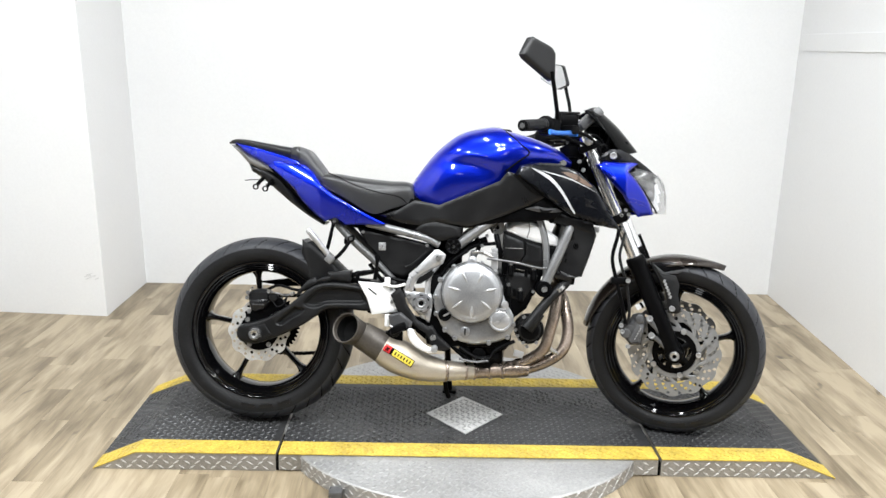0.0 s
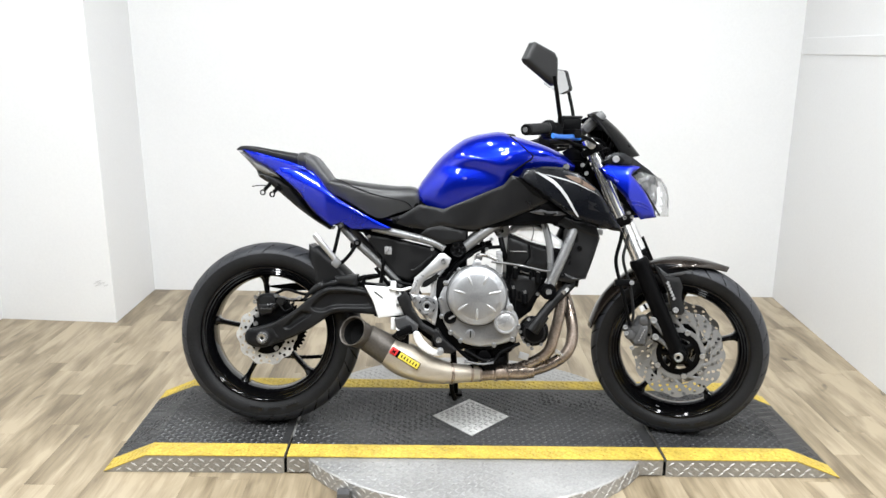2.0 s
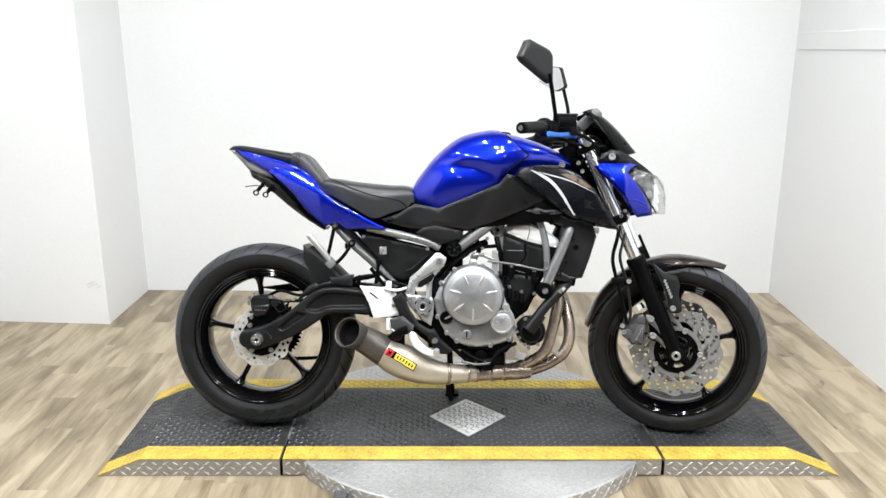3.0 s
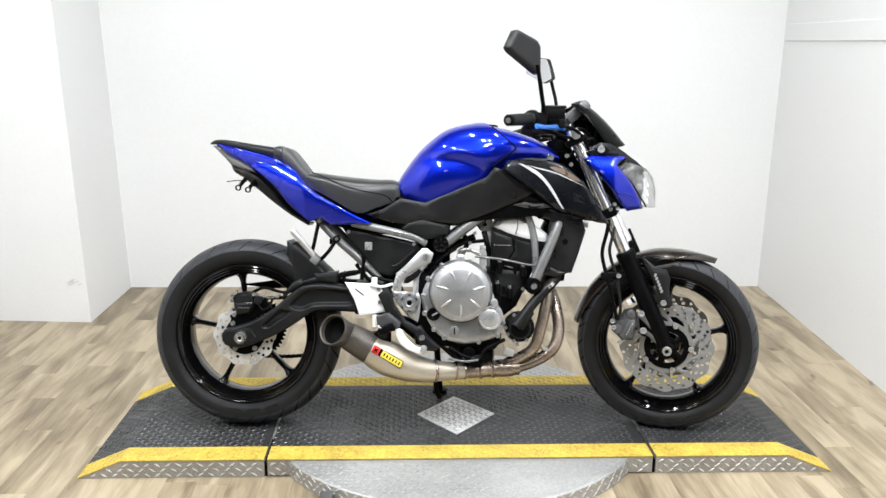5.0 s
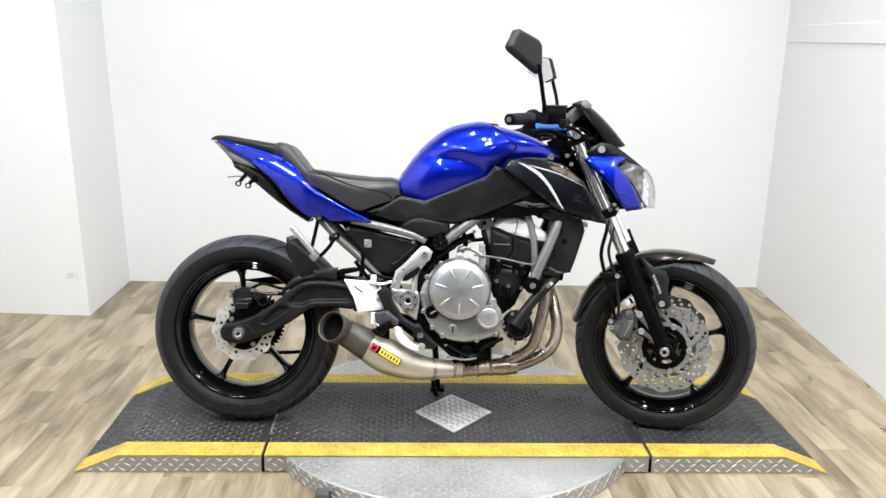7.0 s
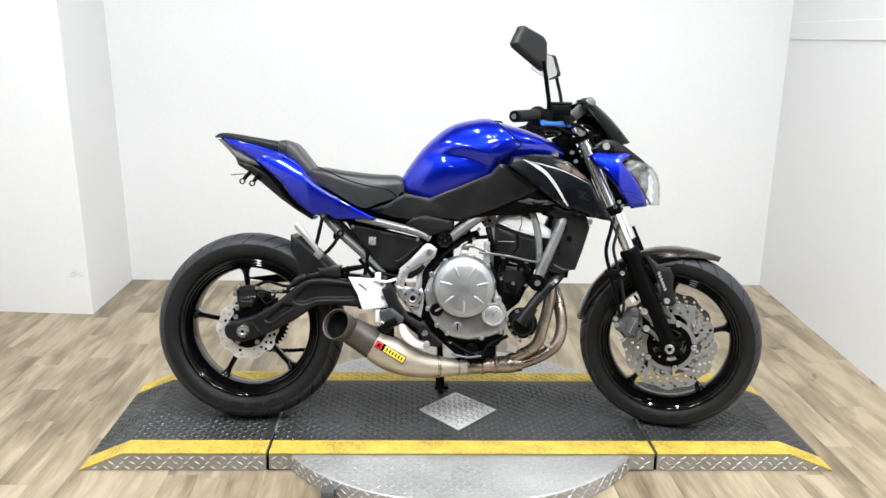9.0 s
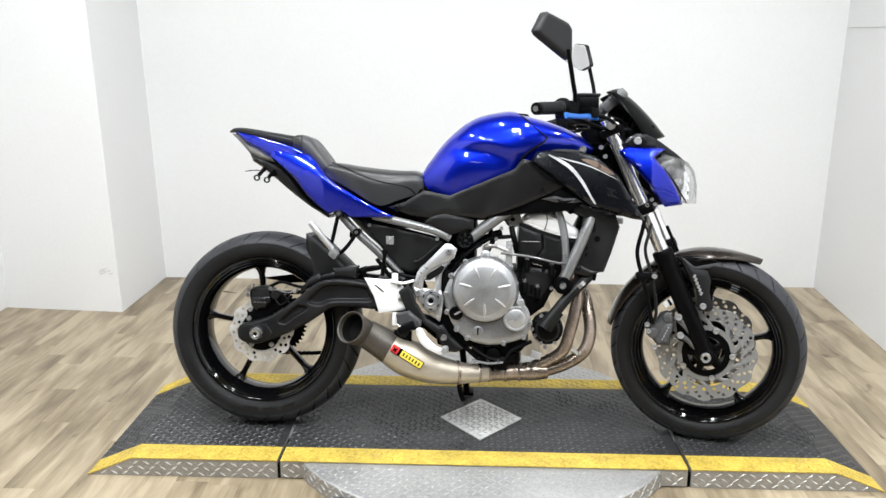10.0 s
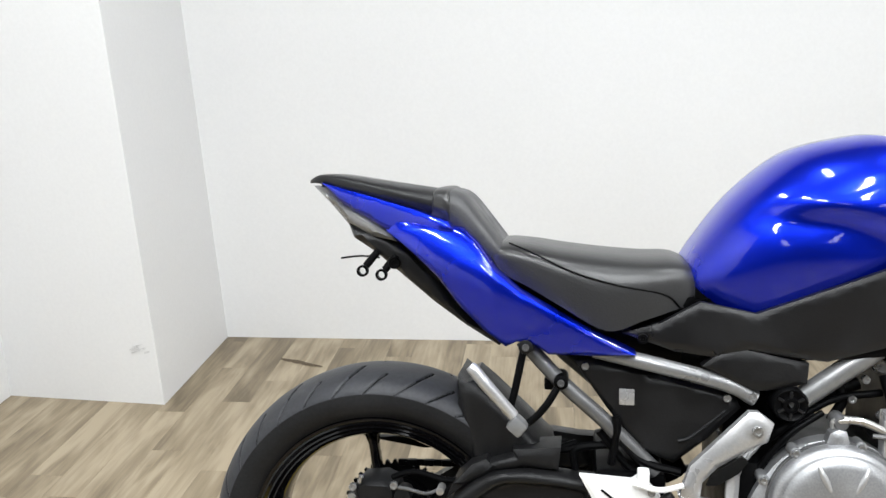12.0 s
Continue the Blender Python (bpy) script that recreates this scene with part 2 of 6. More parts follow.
def smooth_line(pts, steps=6, closed=False):
    """Points on a Catmull-Rom line through pts (any dimension)."""
    p = [np.array(q, float) for q in pts]
    n = len(p)
    out = []
    for i in range(n if closed else n - 1):
        if closed:
            a, b, c, d = p[i - 1], p[i], p[(i + 1) % n], p[(i + 2) % n]
        else:
            b, c = p[i], p[i + 1]
            a = p[i - 1] if i else 2 * b - c
            d = p[i + 2] if i + 2 < n else 2 * c - b
        for k in range(steps):
            t = k / steps
            out.append(0.5 * (2 * b + (c - a) * t + (2 * a - 5 * b + 4 * c - d) * t * t + (3 * b - a - 3 * c + d) * t ** 3))
    if not closed:
        out.append(p[-1])
    return out


def sweep(pts, radius, seg=14, steps=6, bm=None, caps=True, flat=1.0):
    """A round tube through pts (x, y, z) or (x, y, z, r)."""
    q = [tuple(a) + ((radius,) if len(a) == 3 else ()) for a in pts]
    line = smooth_line(q, steps) if len(q) > 2 else [np.array(a, float) for a in q]
    bm = bm or bmesh.new()
    up = Vector((0, 1, 0))
    rings = []
    for i, a in enumerate(line):
        d = Vector((line[min(i + 1, len(line) - 1)] - line[max(i - 1, 0)])[:3]).normalized()
        if i == 0:
            up = Vector((0, 1, 0)) if abs(d.y) < 0.9 else Vector((1, 0, 0))
        side = d.cross(up).normalized()
        up = side.cross(d).normalized()
        c = Vector(a[:3])
        rings.append([bm.verts.new(c + (side * math.cos(2 * math.pi * k / seg) + up * (flat * math.sin(2 * math.pi * k / seg))) * a[3]) for k in range(seg)])
    for r0, r1 in zip(rings, rings[1:]):
        for k in range(seg):
            bm.faces.new((r0[k], r0[(k + 1) % seg], r1[(k + 1) % seg], r1[k]))
    if caps:
        bm.faces.new(rings[0][::-1])
        bm.faces.new(rings[-1])
    return bm


def lathe(profile, cx, cz, seg=48, cy=0.0, closed=True, bm=None):
    """Turns a profile of (radius, y) about an axle along y."""
    bm = bm or bmesh.new()
    rings = [[bm.verts.new((cx + r * math.cos(2 * math.pi * k / seg), cy + y, cz + r * math.sin(2 * math.pi * k / seg))) for k in range(seg)] for r, y in profile]
    n = len(rings)
    for i in range(n if closed else n - 1):
        r0, r1 = rings[i], rings[(i + 1) % n]
        for k in range(seg):
            bm.faces.new((r0[k], r0[(k + 1) % seg], r1[(k + 1) % seg], r1[k]))
    return bm


def knob(cx, cz, y0, y1, r, seg=24, bevel=0.15, bm=None):
    """A disc or cylinder along y from y0 (near end) to y1, with a rounded near rim."""
    b = bevel * r
    s = 1 if y1 > y0 else -1
    return lathe([(0.0005, y0), (r - b, y0), (r - 0.3 * b, y0 + s * 0.3 * b), (r, y0 + s * b), (r, y1), (0.0005, y1)], cx, cz, seg, closed=True, bm=bm)


def outline_mesh(pts, y_of, thick, bulge=0.0, edge=0.03, grid=0.012, steps=3, closed=True):
    """A panel with the side outline pts (x, z): its near face lies on y_of(x, z), swells by bulge away from its rim, and has a
    thickness. Positive y is the far side."""
    ring = smooth_line(pts, steps, True) if steps > 1 else [np.array(p, float) for p in pts]
    n = len(ring)
    xs, zs = [p[0] for p in ring], [p[1] for p in ring]
    inner = []
    gx = min(xs) + grid * 0.5
    rx, rz = np.array(xs), np.array(zs)
    ex, ez = np.roll(rx, -1) - rx, np.roll(rz, -1) - rz
    ll = np.maximum(ex * ex + ez * ez, 1e-12)

    def rim(x, z):
        t = np.clip(((x - rx) * ex + (z - rz) * ez) / ll, 0, 1)
        return float(np.sqrt(np.min((rx + t * ex - x) ** 2 + (rz + t * ez - z) ** 2)))

    def inside(x, z):
        c = False
        for i in range(n):
            z0, z1 = zs[i], zs[(i + 1) % n]
            if (z0 > z) != (z1 > z) and x < xs[i] + (z - z0) / (z1 - z0) * (xs[(i + 1) % n] - xs[i]):
                c = not c
        return c

    while gx < max(xs):
        gz = min(zs) + grid * 0.5
        while gz < max(zs):
            if inside(gx, gz) and rim(gx, gz) > grid * 0.45:
                inner.append((gx, gz))
            gz += grid
        gx += grid
    allp = [Vector((p[0], p[1])) for p in ring] + [Vector(p) for p in inner]
    vs, _, faces, origin, _, _ = delaunay_2d_cdt(allp, [(i, (i + 1) % n) for i in range(n)], [], 1, 1e-5)
    bm = bmesh.new()
    front, back = [], []
    for v in vs:
        d = min(1.0, rim(v[0], v[1]) / edge)
        lift = bulge * math.sqrt(max(0.0, 1 - (1 - d) ** 2))
        y = y_of(v[0], v[1])
        front.append(bm.verts.new((v[0], y - lift, v[1])))
        back.append(bm.verts.new((v[0], y + thick, v[1])))
    for f in faces:
        bm.faces.new([front[i] for i in f])
        bm.faces.new([back[i] for i in f[::-1]])
    rimmed = {}
    for f in faces:
        for a, b in zip(f, f[1:] + f[:1]):
            rimmed[(min(a, b), max(a, b))] = rimmed.get((min(a, b), max(a, b)), 0) + 1
    for (a, b), k in rimmed.items():
        if k == 1:
            bm.faces.new((front[a], front[b], back[b], back[a]))
    return bm


def flat_y(y):
    return lambda x, z: y


def slope_y(x0, y0, x1, y1, zk=0.0, z0=0.0):
    """A panel that runs from y0 at x0 to y1 at x1, and leans by zk per metre of height."""
    return lambda x, z: y0 + (y1 - y0) * min(1, max(0, (x - x0) / (x1 - x0))) + zk * (z - z0)


def loft(rings, caps=True, bm=None):
    bm = bm or bmesh.new()
    made = [[bm.verts.new(p) for p in r] for r in rings]
    for r0, r1 in zip(made, made[1:]):
        for k in range(len(r0)):
            bm.faces.new((r0[k], r0[(k + 1) % len(r0)], r1[(k + 1) % len(r0)], r1[k]))
    if caps:
        bm.faces.new(made[0][::-1])
        bm.faces.new(made[-1])
    return bm


def interp(x, table):
    """A smooth value at x from (x, value) rows."""
    xs, vs = zip(*table)
    return float(np.interp(x, xs, vs))


EASED = {}


def eased(table, x):
    """The same on a smooth line through the rows."""
    key = id(table)
    if key not in EASED:
        line = smooth_line(table, 8)
        EASED[key] = ([float(p[0]) for p in line], [float(p[1]) for p in line])
    return float(np.interp(x, *EASED[key]))

# ---- the room ----
BACK, RIGHT, LEFT, FRONT, TOP = 1.872, 1.806, -2.255, -7.0, 3.0
PIL_X, PIL_Y = -1.677, 1.253


def setting(name, bm, material, label, category, bevel=False):
    ob = part(name, bm, material, None, label, smooth=False)
    return tagged(ob, label, category, kind="structure")


setting("wall_north", box(LEFT - 0.2, BACK, -0.05, RIGHT + 0.3, BACK + 0.15, TOP), WHITE_WALL, "plain white painted back wall of the photo bay", "wall")
BAY, EAST_TURN, PLUMB = -2.4, 0.060, 0.038
east = setting("wall_east", box(0, BAY, -0.05, 0.15, BACK, TOP), WHITE_WALL, "plain white painted side wall with a shallow ledge", "wall")
for v in east.data.vertices:
    v.co.x += RIGHT - EAST_TURN * (BACK - v.co.y) + 0.4 * PLUMB * v.co.z
setting("wall_west", box(LEFT - 0.15, BAY, -0.05, LEFT, BACK, TOP), WHITE_WALL, "plain white painted side wall", "wall")
# added walls out of view, dark so that black parts reflect little
setting("wall_south", box(LEFT - 0.2, FRONT - 0.15, -0.05, RIGHT + 0.3, FRONT, TOP), UNSEENWALL, "unseen closing wall, dark to cut bounced light", "wall")
setting("wall_east_shop", box(RIGHT - EAST_TURN * (BACK - BAY), FRONT, -0.05, RIGHT + 0.15, BAY, TOP), UNSEENWALL, "unseen wall beyond the bay, dark to cut bounced light", "wall")
setting("wall_west_shop", box(LEFT - 0.15, FRONT, -0.05, LEFT, BAY, TOP), UNSEENWALL, "unseen wall beyond the bay, dark to cut bounced light", "wall")
pillar = setting("pillar", box(LEFT - 0.05, PIL_Y, -0.04, PIL_X, BACK + 0.05, TOP + 0.02, 0.003), WHITE_WALL, "white boxed-out corner column with scuffed edge", "column")
for v in pillar.data.vertices:
    if v.co.x > LEFT:
        v.co.x -= PLUMB * v.co.z
    if v.co.y < BACK:
        v.co.y += 0.075 * (PIL_X - v.co.x)
# out of view; its dark tone is chosen to lower the fill light
setting("ceiling", box(LEFT - 0.2, FRONT - 0.15, TOP, RIGHT + 0.3, BACK + 0.15, TOP + 0.1), CEILING, "unseen ceiling, dark to cut bounced light", "ceiling")
ledge = setting("trim", box(-0.006, -1.2, 1.345, 0.0, 1.83, 1.43, 0.002), WHITE_WALL, "white ledge board along the side wall", "trim")
for v in ledge.data.vertices:
    v.co.x += RIGHT - EAST_TURN * (BACK - v.co.y) + 0.4 * PLUMB * v.co.z

floor = setting("floor", box(LEFT - 0.2, FRONT - 0.1, -0.06, RIGHT + 0.2, BACK + 0.1, -0.004), SUBFLOOR, "light oak vinyl plank floor, scuffed", "floor")

# ---- the platform ----
DECK_Z, NEAR, FAR = 0.06, -0.31, 0.37
STRIP = 0.088


def lugs(place, nu, nv, du, dv, half=0.0100, wide=0.0037, high=0.0020, keep=None, square=False):
    """Raised lugs of tread plate, turned this way and that; place(u, v) gives a point and two directions."""
    verts, faces = [], []
    for i in range(nu):
        for j in range(nv):
            u, v = (i + (0 if square else 0.5 * (j % 2))) * du, j * dv
            if keep and not keep(u, v):
                continue
            p, a, b = place(u, v)
            s = 1 if (i + (j if square else j // 2)) % 2 else -1
            k = 1.0 if square else 0.62
            l, w = (a + b * (k * s)).normalized(), (b - a * (k * s)).normalized()
            n = a.cross(b).normalized()
            k = len(verts)
            verts += [p - l * half, p + w * wide, p + l * half, p - w * wide, p - l * half * 0.55 + n * high, p + l * half * 0.55 + n * high]
            faces += [(k, k + 4, k + 5, k + 1), (k + 1, k + 5, k + 2), (k + 2, k + 5, k + 4, k + 3), (k + 3, k + 4, k)]
    return verts, faces


def tread(name, data, material, parent, label=""):
    me = bpy.data.meshes.new(name)
    me.from_pydata([tuple(v) for v in data[0]], [], data[1])
    me.materials.append(material)
    ob = new(name, me)
    ob.parent = parent
    return tagged(ob, label, kind="stuff")


def prism(top, y0, y1, bottom=0.0, bevel=0.002):
    """A solid along y whose upper line is top, a row of (x, z)."""
    pts = list(top) + [(top[-1][0], bottom), (top[0][0], bottom)]
    bm = bmesh.new()
    a = [bm.verts.new((x, y0, z)) for x, z in pts]
    b = [bm.verts.new((x, y1, z)) for x, z in pts]
    n = len(pts)
    bm.faces.new(a)
    bm.faces.new(b[::-1])
    for i in range(n):
        bm.faces.new((a[i], b[i], b[(i + 1) % n], a[(i + 1) % n]))
    return bevelled(bm, bevel, 1)


def sheet(top, y0, y1, lift, thick=0.003):
    pts = [(x, z + lift) for x, z in top] + [(x, z + lift - thick) for x, z in top[::-1]]
    bm = bmesh.new()
    a = [bm.verts.new((x, y0, z)) for x, z in pts]
    b = [bm.verts.new((x, y1, z)) for x, z in pts]
    n = len(pts)
    bm.faces.new(a)
    bm.faces.new(b[::-1])
    for i in range(n):
        bm.faces.new((a[i], b[i], b[(i + 1) % n], a[(i + 1) % n]))
    return bevelled(bm, 0.0012, 1)


def along(top):
    """Places on the upper line top: distance u -> point and direction."""
    def at(u):
        for (x0, z0), (x1, z1) in zip(top, top[1:]):
            d = math.hypot(x1 - x0, z1 - z0)
            if u <= d or (x1, z1) == top[-1]:
                return Vector((x0 + (x1 - x0) * u / d, 0, z0 + (z1 - z0) * u / d)), Vector((x1 - x0, 0, z1 - z0)).normalized()
            u -= d
    return at


def deck_parts(owner, top, side_ok):
    """The base, the black tread top, two yellow edges and the tread of one piece of the platform."""
    low = [(x, max(z - 0.004, 0.0005)) for x, z in top]
    x0, x1 = top[0][0], top[-1][0]
    a, b = (x0 + 0.03 if top[0][1] < 0.05 else x0 + 0.004), (x1 - 0.03 if top[-1][1] < 0.05 else x1 - 0.004)
    part("underframe", box(a, NEAR + 0.008, 0.0, b, FAR - 0.008, 0.008), DARK, owner, "dark steel underframe", smooth=False)
    part("base", prism(low, NEAR, FAR, 0.0045 if min(z for x, z in low) > 0.02 else 0.0), PLATESIDE, owner, "bare aluminium tread-plate sides", smooth=False)
    part("deck", sheet(top, NEAR + STRIP + 0.001, FAR - STRIP + 0.001, 0), PLATEBLACK, owner, "black tread plate, worn", smooth=False)
    part("yellow_edge", sheet(top, NEAR - 0.002, NEAR + STRIP, 0.0005), YELLOWTAPE, owner, "yellow painted safety edge", smooth=False)
    part("yellow_edge", sheet(top, FAR - STRIP + 0.002, FAR + 0.002, 0.0005), YELLOWTAPE, owner, "yellow painted safety edge", smooth=False)
    at = along(top)
    length = sum(math.hypot(b[0] - a[0], b[1] - a[1]) for a, b in zip(top, top[1:]))

    def on_top(u, v):
        p, d = at(u + 0.008)
        return p + Vector((0, NEAR + STRIP + 0.012 + v, 0.0)), d, Vector((0, 1, 0))

    tread("tread", lugs(on_top, int((length - 0.016) / 0.019), int((FAR - NEAR - 2 * STRIP - 0.02) / 0.019), 0.019, 0.019, 0.0115, 0.0042, square=True), PLATEWORN, owner)

    for start in (NEAR + 0.008, FAR - STRIP + 0.012):
        def on_strip(u, v, start=start):
            q, d = at(u + 0.008)
            return q + Vector((0, start + v, 0.0004)), d, Vector((0, 1, 0))
        tread("edge_tread", lugs(on_strip, int((length - 0.016) / 0.019), 4, 0.019, 0.019, 0.0115, 0.0040, square=True), YELLOWTAPE, owner)

    def on_side(u, v):
        return Vector((top[0][0] + u + 0.015, NEAR - 0.0003, 0.010 + v)), Vector((1, 0, 0)), Vector((0, 0, 1))

    def fits(u, v):
        x = top[0][0] + u + 0.015
        z = float(np.interp(x, [p[0] for p in top], [p[1] for p in top]))
        return x < top[-1][0] - 0.012 and 0.010 + v < z - 0.010 and side_ok(x)

    tread("side_tread", lugs(on_side, int(length / 0.033), 3, 0.033, 0.0165, 0.0120, 0.0034, keep=fits), LUGALU, owner)


def platform_piece(name, top, label, side_ok=lambda x: True):
    owner = new(name)
    tagged(owner, label, "platform", "display platform pieces")
    deck_parts(owner, top, side_ok)
    return owner


platform_piece("ramp_section", [(-1.177, 0.003), (-1.040, DECK_Z), (-0.602, DECK_Z)], "black tread-plate end ramp with yellow edges beside the turntable")
platform_piece("ramp_section", [(0.628, DECK_Z), (1.050, DECK_Z), (1.195, 0.003)], "black tread-plate end ramp with yellow edges beside the turntable")
turntable = platform_piece("turntable", [(-0.592, DECK_Z), (0.617, DECK_Z)], "round aluminium motorcycle turntable with black tread deck", lambda x: abs(x - 0.01) > 0.54)
DISC_R, DISC_X, DISC_Y, DISC_Z = 0.63, 0.008, 0.03, 0.0535
part("disc", lathe([(0.01, 0.0), (DISC_R, 0.0), (DISC_R, DISC_Z - 0.004), (DISC_R - 0.004, DISC_Z), (0.01, DISC_Z)], 0, 0, 96), PLATEALU, turntable, "bare aluminium tread-plate disc").matrix_basis = Matrix.Translation((DISC_X, DISC_Y, 0)) @ pose(0, 0, 0, 90)


def on_disc(u, v):
    return Vector((DISC_X - DISC_R + u, DISC_Y - DISC_R + v, DISC_Z)), Vector((1, 0, 0)), Vector((0, 1, 0))


def disc_only(u, v):
    y = DISC_Y - DISC_R + v
    return math.hypot(u - DISC_R, v - DISC_R) < DISC_R - 0.012 and (y < NEAR - 0.01 or y > FAR + 0.01)


tread("disc_tread", lugs(on_disc, 66, 66, 0.019, 0.019, 0.0115, 0.0038, high=0.0013, keep=disc_only, square=True), PLATEALU, turntable)


def on_skirt(u, v):
    a = math.pi + u / DISC_R
    return Vector((DISC_X + DISC_R * math.cos(a), DISC_Y + DISC_R * math.sin(a), 0.010 + v)), Vector((-math.sin(a), math.cos(a), 0)), Vector((0, 0, 1))


tread("skirt_tread", lugs(on_skirt, 60, 3, 0.033, 0.0165, 0.0120, 0.0034), LUGALU, turntable)
# lever foot that holds the disc
part("lock_foot", box(-0.415, -0.50, 0.0, -0.375, -0.455, 0.030, 0.006), STAYGREY, turntable, "small worn steel lock foot")
for x in (-0.597, 0.6225):
    part("joint", box(x - 0.0048, NEAR + 0.006, 0.0, x + 0.0048, FAR - 0.006, 0.045), DARK, turntable, "dark gap between the platform pieces", smooth=False)
# bright diamond set into the deck
bm = bmesh.new()
vs = [bm.verts.new(p) for p in ((-0.125, 0.014, 0.0635), (0.006, -0.149, 0.0635), (0.146, 0.016, 0.0635), (0.012, 0.172, 0.0635))]
f = bm.faces.new(vs)
r = bmesh.ops.extrude_face_region(bm, geom=[f])
bmesh.ops.translate(bm, vec=(0, 0, -0.004), verts=[v for v in r["geom"] if isinstance(v, bmesh.types.BMVert)])
diamond = part("inset_plate", bevelled(bm, 0.0008, 1), WORNALU, turntable, "bright diamond-shaped aluminium tread plate", smooth=False)


def on_diamond(u, v):
    return Vector((-0.13 + u, -0.137 + v, 0.0635)), Vector((1, 0, 0)), Vector((0, 1, 0))


tread("inset_tread", lugs(on_diamond, 15, 17, 0.019, 0.019, 0.0115, 0.0038, square=True, keep=lambda u, v: abs(u - 0.141) / 0.122 + abs(v - 0.150) / 0.143 < 1), PLATEALU, turntable)


# scuffs on the walls
def scuff(name_of, x, y, z, w, h, face, seed):
    """A faint rubbed mark, a few tenths of a millimetre proud of its wall."""
    r = random.Random(seed)
    bm = bmesh.new()
    for k in range(7):
        cx, cz = r.uniform(-w, w), r.uniform(-h, h)
        a, b = r.uniform(0.25, 0.6) * w, r.uniform(0.15, 0.4) * h
        vs = [bm.verts.new((cx + a * math.cos(q), -0.0004 - 0.0001 * k, cz + b * math.sin(q) + 0.3 * a * math.cos(q))) for q in [2 * math.pi * i / 9 for i in range(9)]]
        bm.faces.new(vs)
    ob = part("scuff", bm, SCUFF, name_of, "faint grey scuff")
    ob.matrix_basis = Matrix.Translation((x, y, z)) @ Matrix.Rotation(radians(face), 4, "Z")


scuff(pillar, PIL_X - 0.055, PIL_Y + 0.003, 0.20, 0.03, 0.012, 0, 1)
scuff(east, RIGHT - EAST_TURN * (BACK - 1.15) + 0.4 * PLUMB * 0.42, 1.15, 0.42, 0.03, 0.02, 90 - math.degrees(math.atan(EAST_TURN)), 2)
bm = bmesh.new()
for k, (x, y, w) in enumerate(((-1.365, 1.645, 0.012), (-1.325, 1.632, 0.016), (-1.280, 1.612, 0.013), (-1.245, 1.600, 0.007))):
    bm.faces.new([bm.verts.new((x + 0.030 * math.cos(q) + 0.3 * w * math.sin(2 * q + k), y + w * math.sin(q) - 0.010 * math.cos(q), 0.0012 + 0.0002 * k)) for q in [2 * math.pi * i / 12 for i in range(12)]])
part("floor_mark", bm, SUBFLOOR, floor, "dark rubbed mark on the planks")
# ---- the motorcycle ----
# x runs to its front, y to its left side, z up from the deck; it leans on its side stand.
bike = new("motorcycle")
bike.matrix_basis = pose(0, -0.06, DECK_Z, -10, 0, -2.4)
tagged(bike, "blue and black naked motorcycle leaning on its side stand", "motorcycle")
RX, RZ, RR = -0.691, 0.312, 0.311
FX, FZ, FR = 0.713, 0.294, 0.296


def tyre(cx, cz, radius, width, rim_r, parent, slant, cuts=32, seg=1200, n=84):
    """A road tyre with a round crown and long slanting grooves."""
    half = width / 2
    v = np.linspace(-1, 1, n + 1)
    crown_y = half * np.sin(v * 1.45) / math.sin(1.45)
    crown_r = radius - (1 - np.cos(v * 1.18)) * half * 0.72
    side = np.array([(0.036, 1.0), (0.030, 1.005), (0.020, 0.97), (0.010, 0.90), (0.003, 0.80), (-0.006, 0.70)])
    rs = np.concatenate([rim_r + side[::-1, 0], crown_r, rim_r + side[:, 0]])
    ys = np.concatenate([-half * side[::-1, 1], crown_y, half * side[:, 1]])
    vv = np.concatenate([np.full(6, 9.0), np.abs(v), np.full(6, 9.0)])
    sg = np.concatenate([np.zeros(6), 0.5 * (v > 0), np.zeros(6)])
    k = np.arange(seg)
    turn = k * cuts / seg
    q = turn[None, :] + slant * (vv ** 1.3)[:, None] + sg[:, None]
    ph, number = q % 1.0, np.floor(q) % 4
    start = np.where(number % 2 == 0, 0.12, 0.42)
    inside = (vv[:, None] > start) & (vv[:, None] < 0.975)
    wide = 0.058 * np.clip((1.05 - vv[:, None]) / 0.3, 0.65, 1.0)
    depth = np.where(inside, np.clip((wide - np.abs(ph - 0.5)) / 0.02, 0, 1), 0.0)
    depth = np.where(vv[:, None] > 5, 0.0, depth)
    rr = rs[:, None] - 0.0055 * depth
    a = 2 * math.pi * k / seg
    rows = len(rs)
    co = np.stack([cx + rr * np.cos(a), np.repeat(ys[:, None], seg, 1), cz + rr * np.sin(a)], axis=2).reshape(-1, 3)
    ii, kk = np.meshgrid(np.arange(rows), k, indexing="ij")
    i2, k2 = (ii + 1) % rows, (kk + 1) % seg
    faces = np.stack([ii * seg + kk, ii * seg + k2, i2 * seg + k2, i2 * seg + kk], axis=2).reshape(-1, 4)
    mean = (depth + np.roll(depth, -1, 0) + np.roll(depth, -1, 1) + np.roll(np.roll(depth, -1, 0), -1, 1)) / 4
    tread_row = (vv < 0.985) & (np.roll(vv, -1) < 0.985)
    # groove faces are coloured darker than the tyre, as painted shade
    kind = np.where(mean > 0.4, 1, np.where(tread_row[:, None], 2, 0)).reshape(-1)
    me = bpy.data.meshes.new("tyre")
    me.from_pydata(co.tolist(), [], faces.tolist())
    for material in (RUBBER, SHADEBLACK, TREAD):
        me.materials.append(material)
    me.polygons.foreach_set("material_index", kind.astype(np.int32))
    me.polygons.foreach_set("use_smooth", np.ones(len(faces), dtype=bool))
    me.update()
    ob = new("tyre", me)
    ob.parent = parent
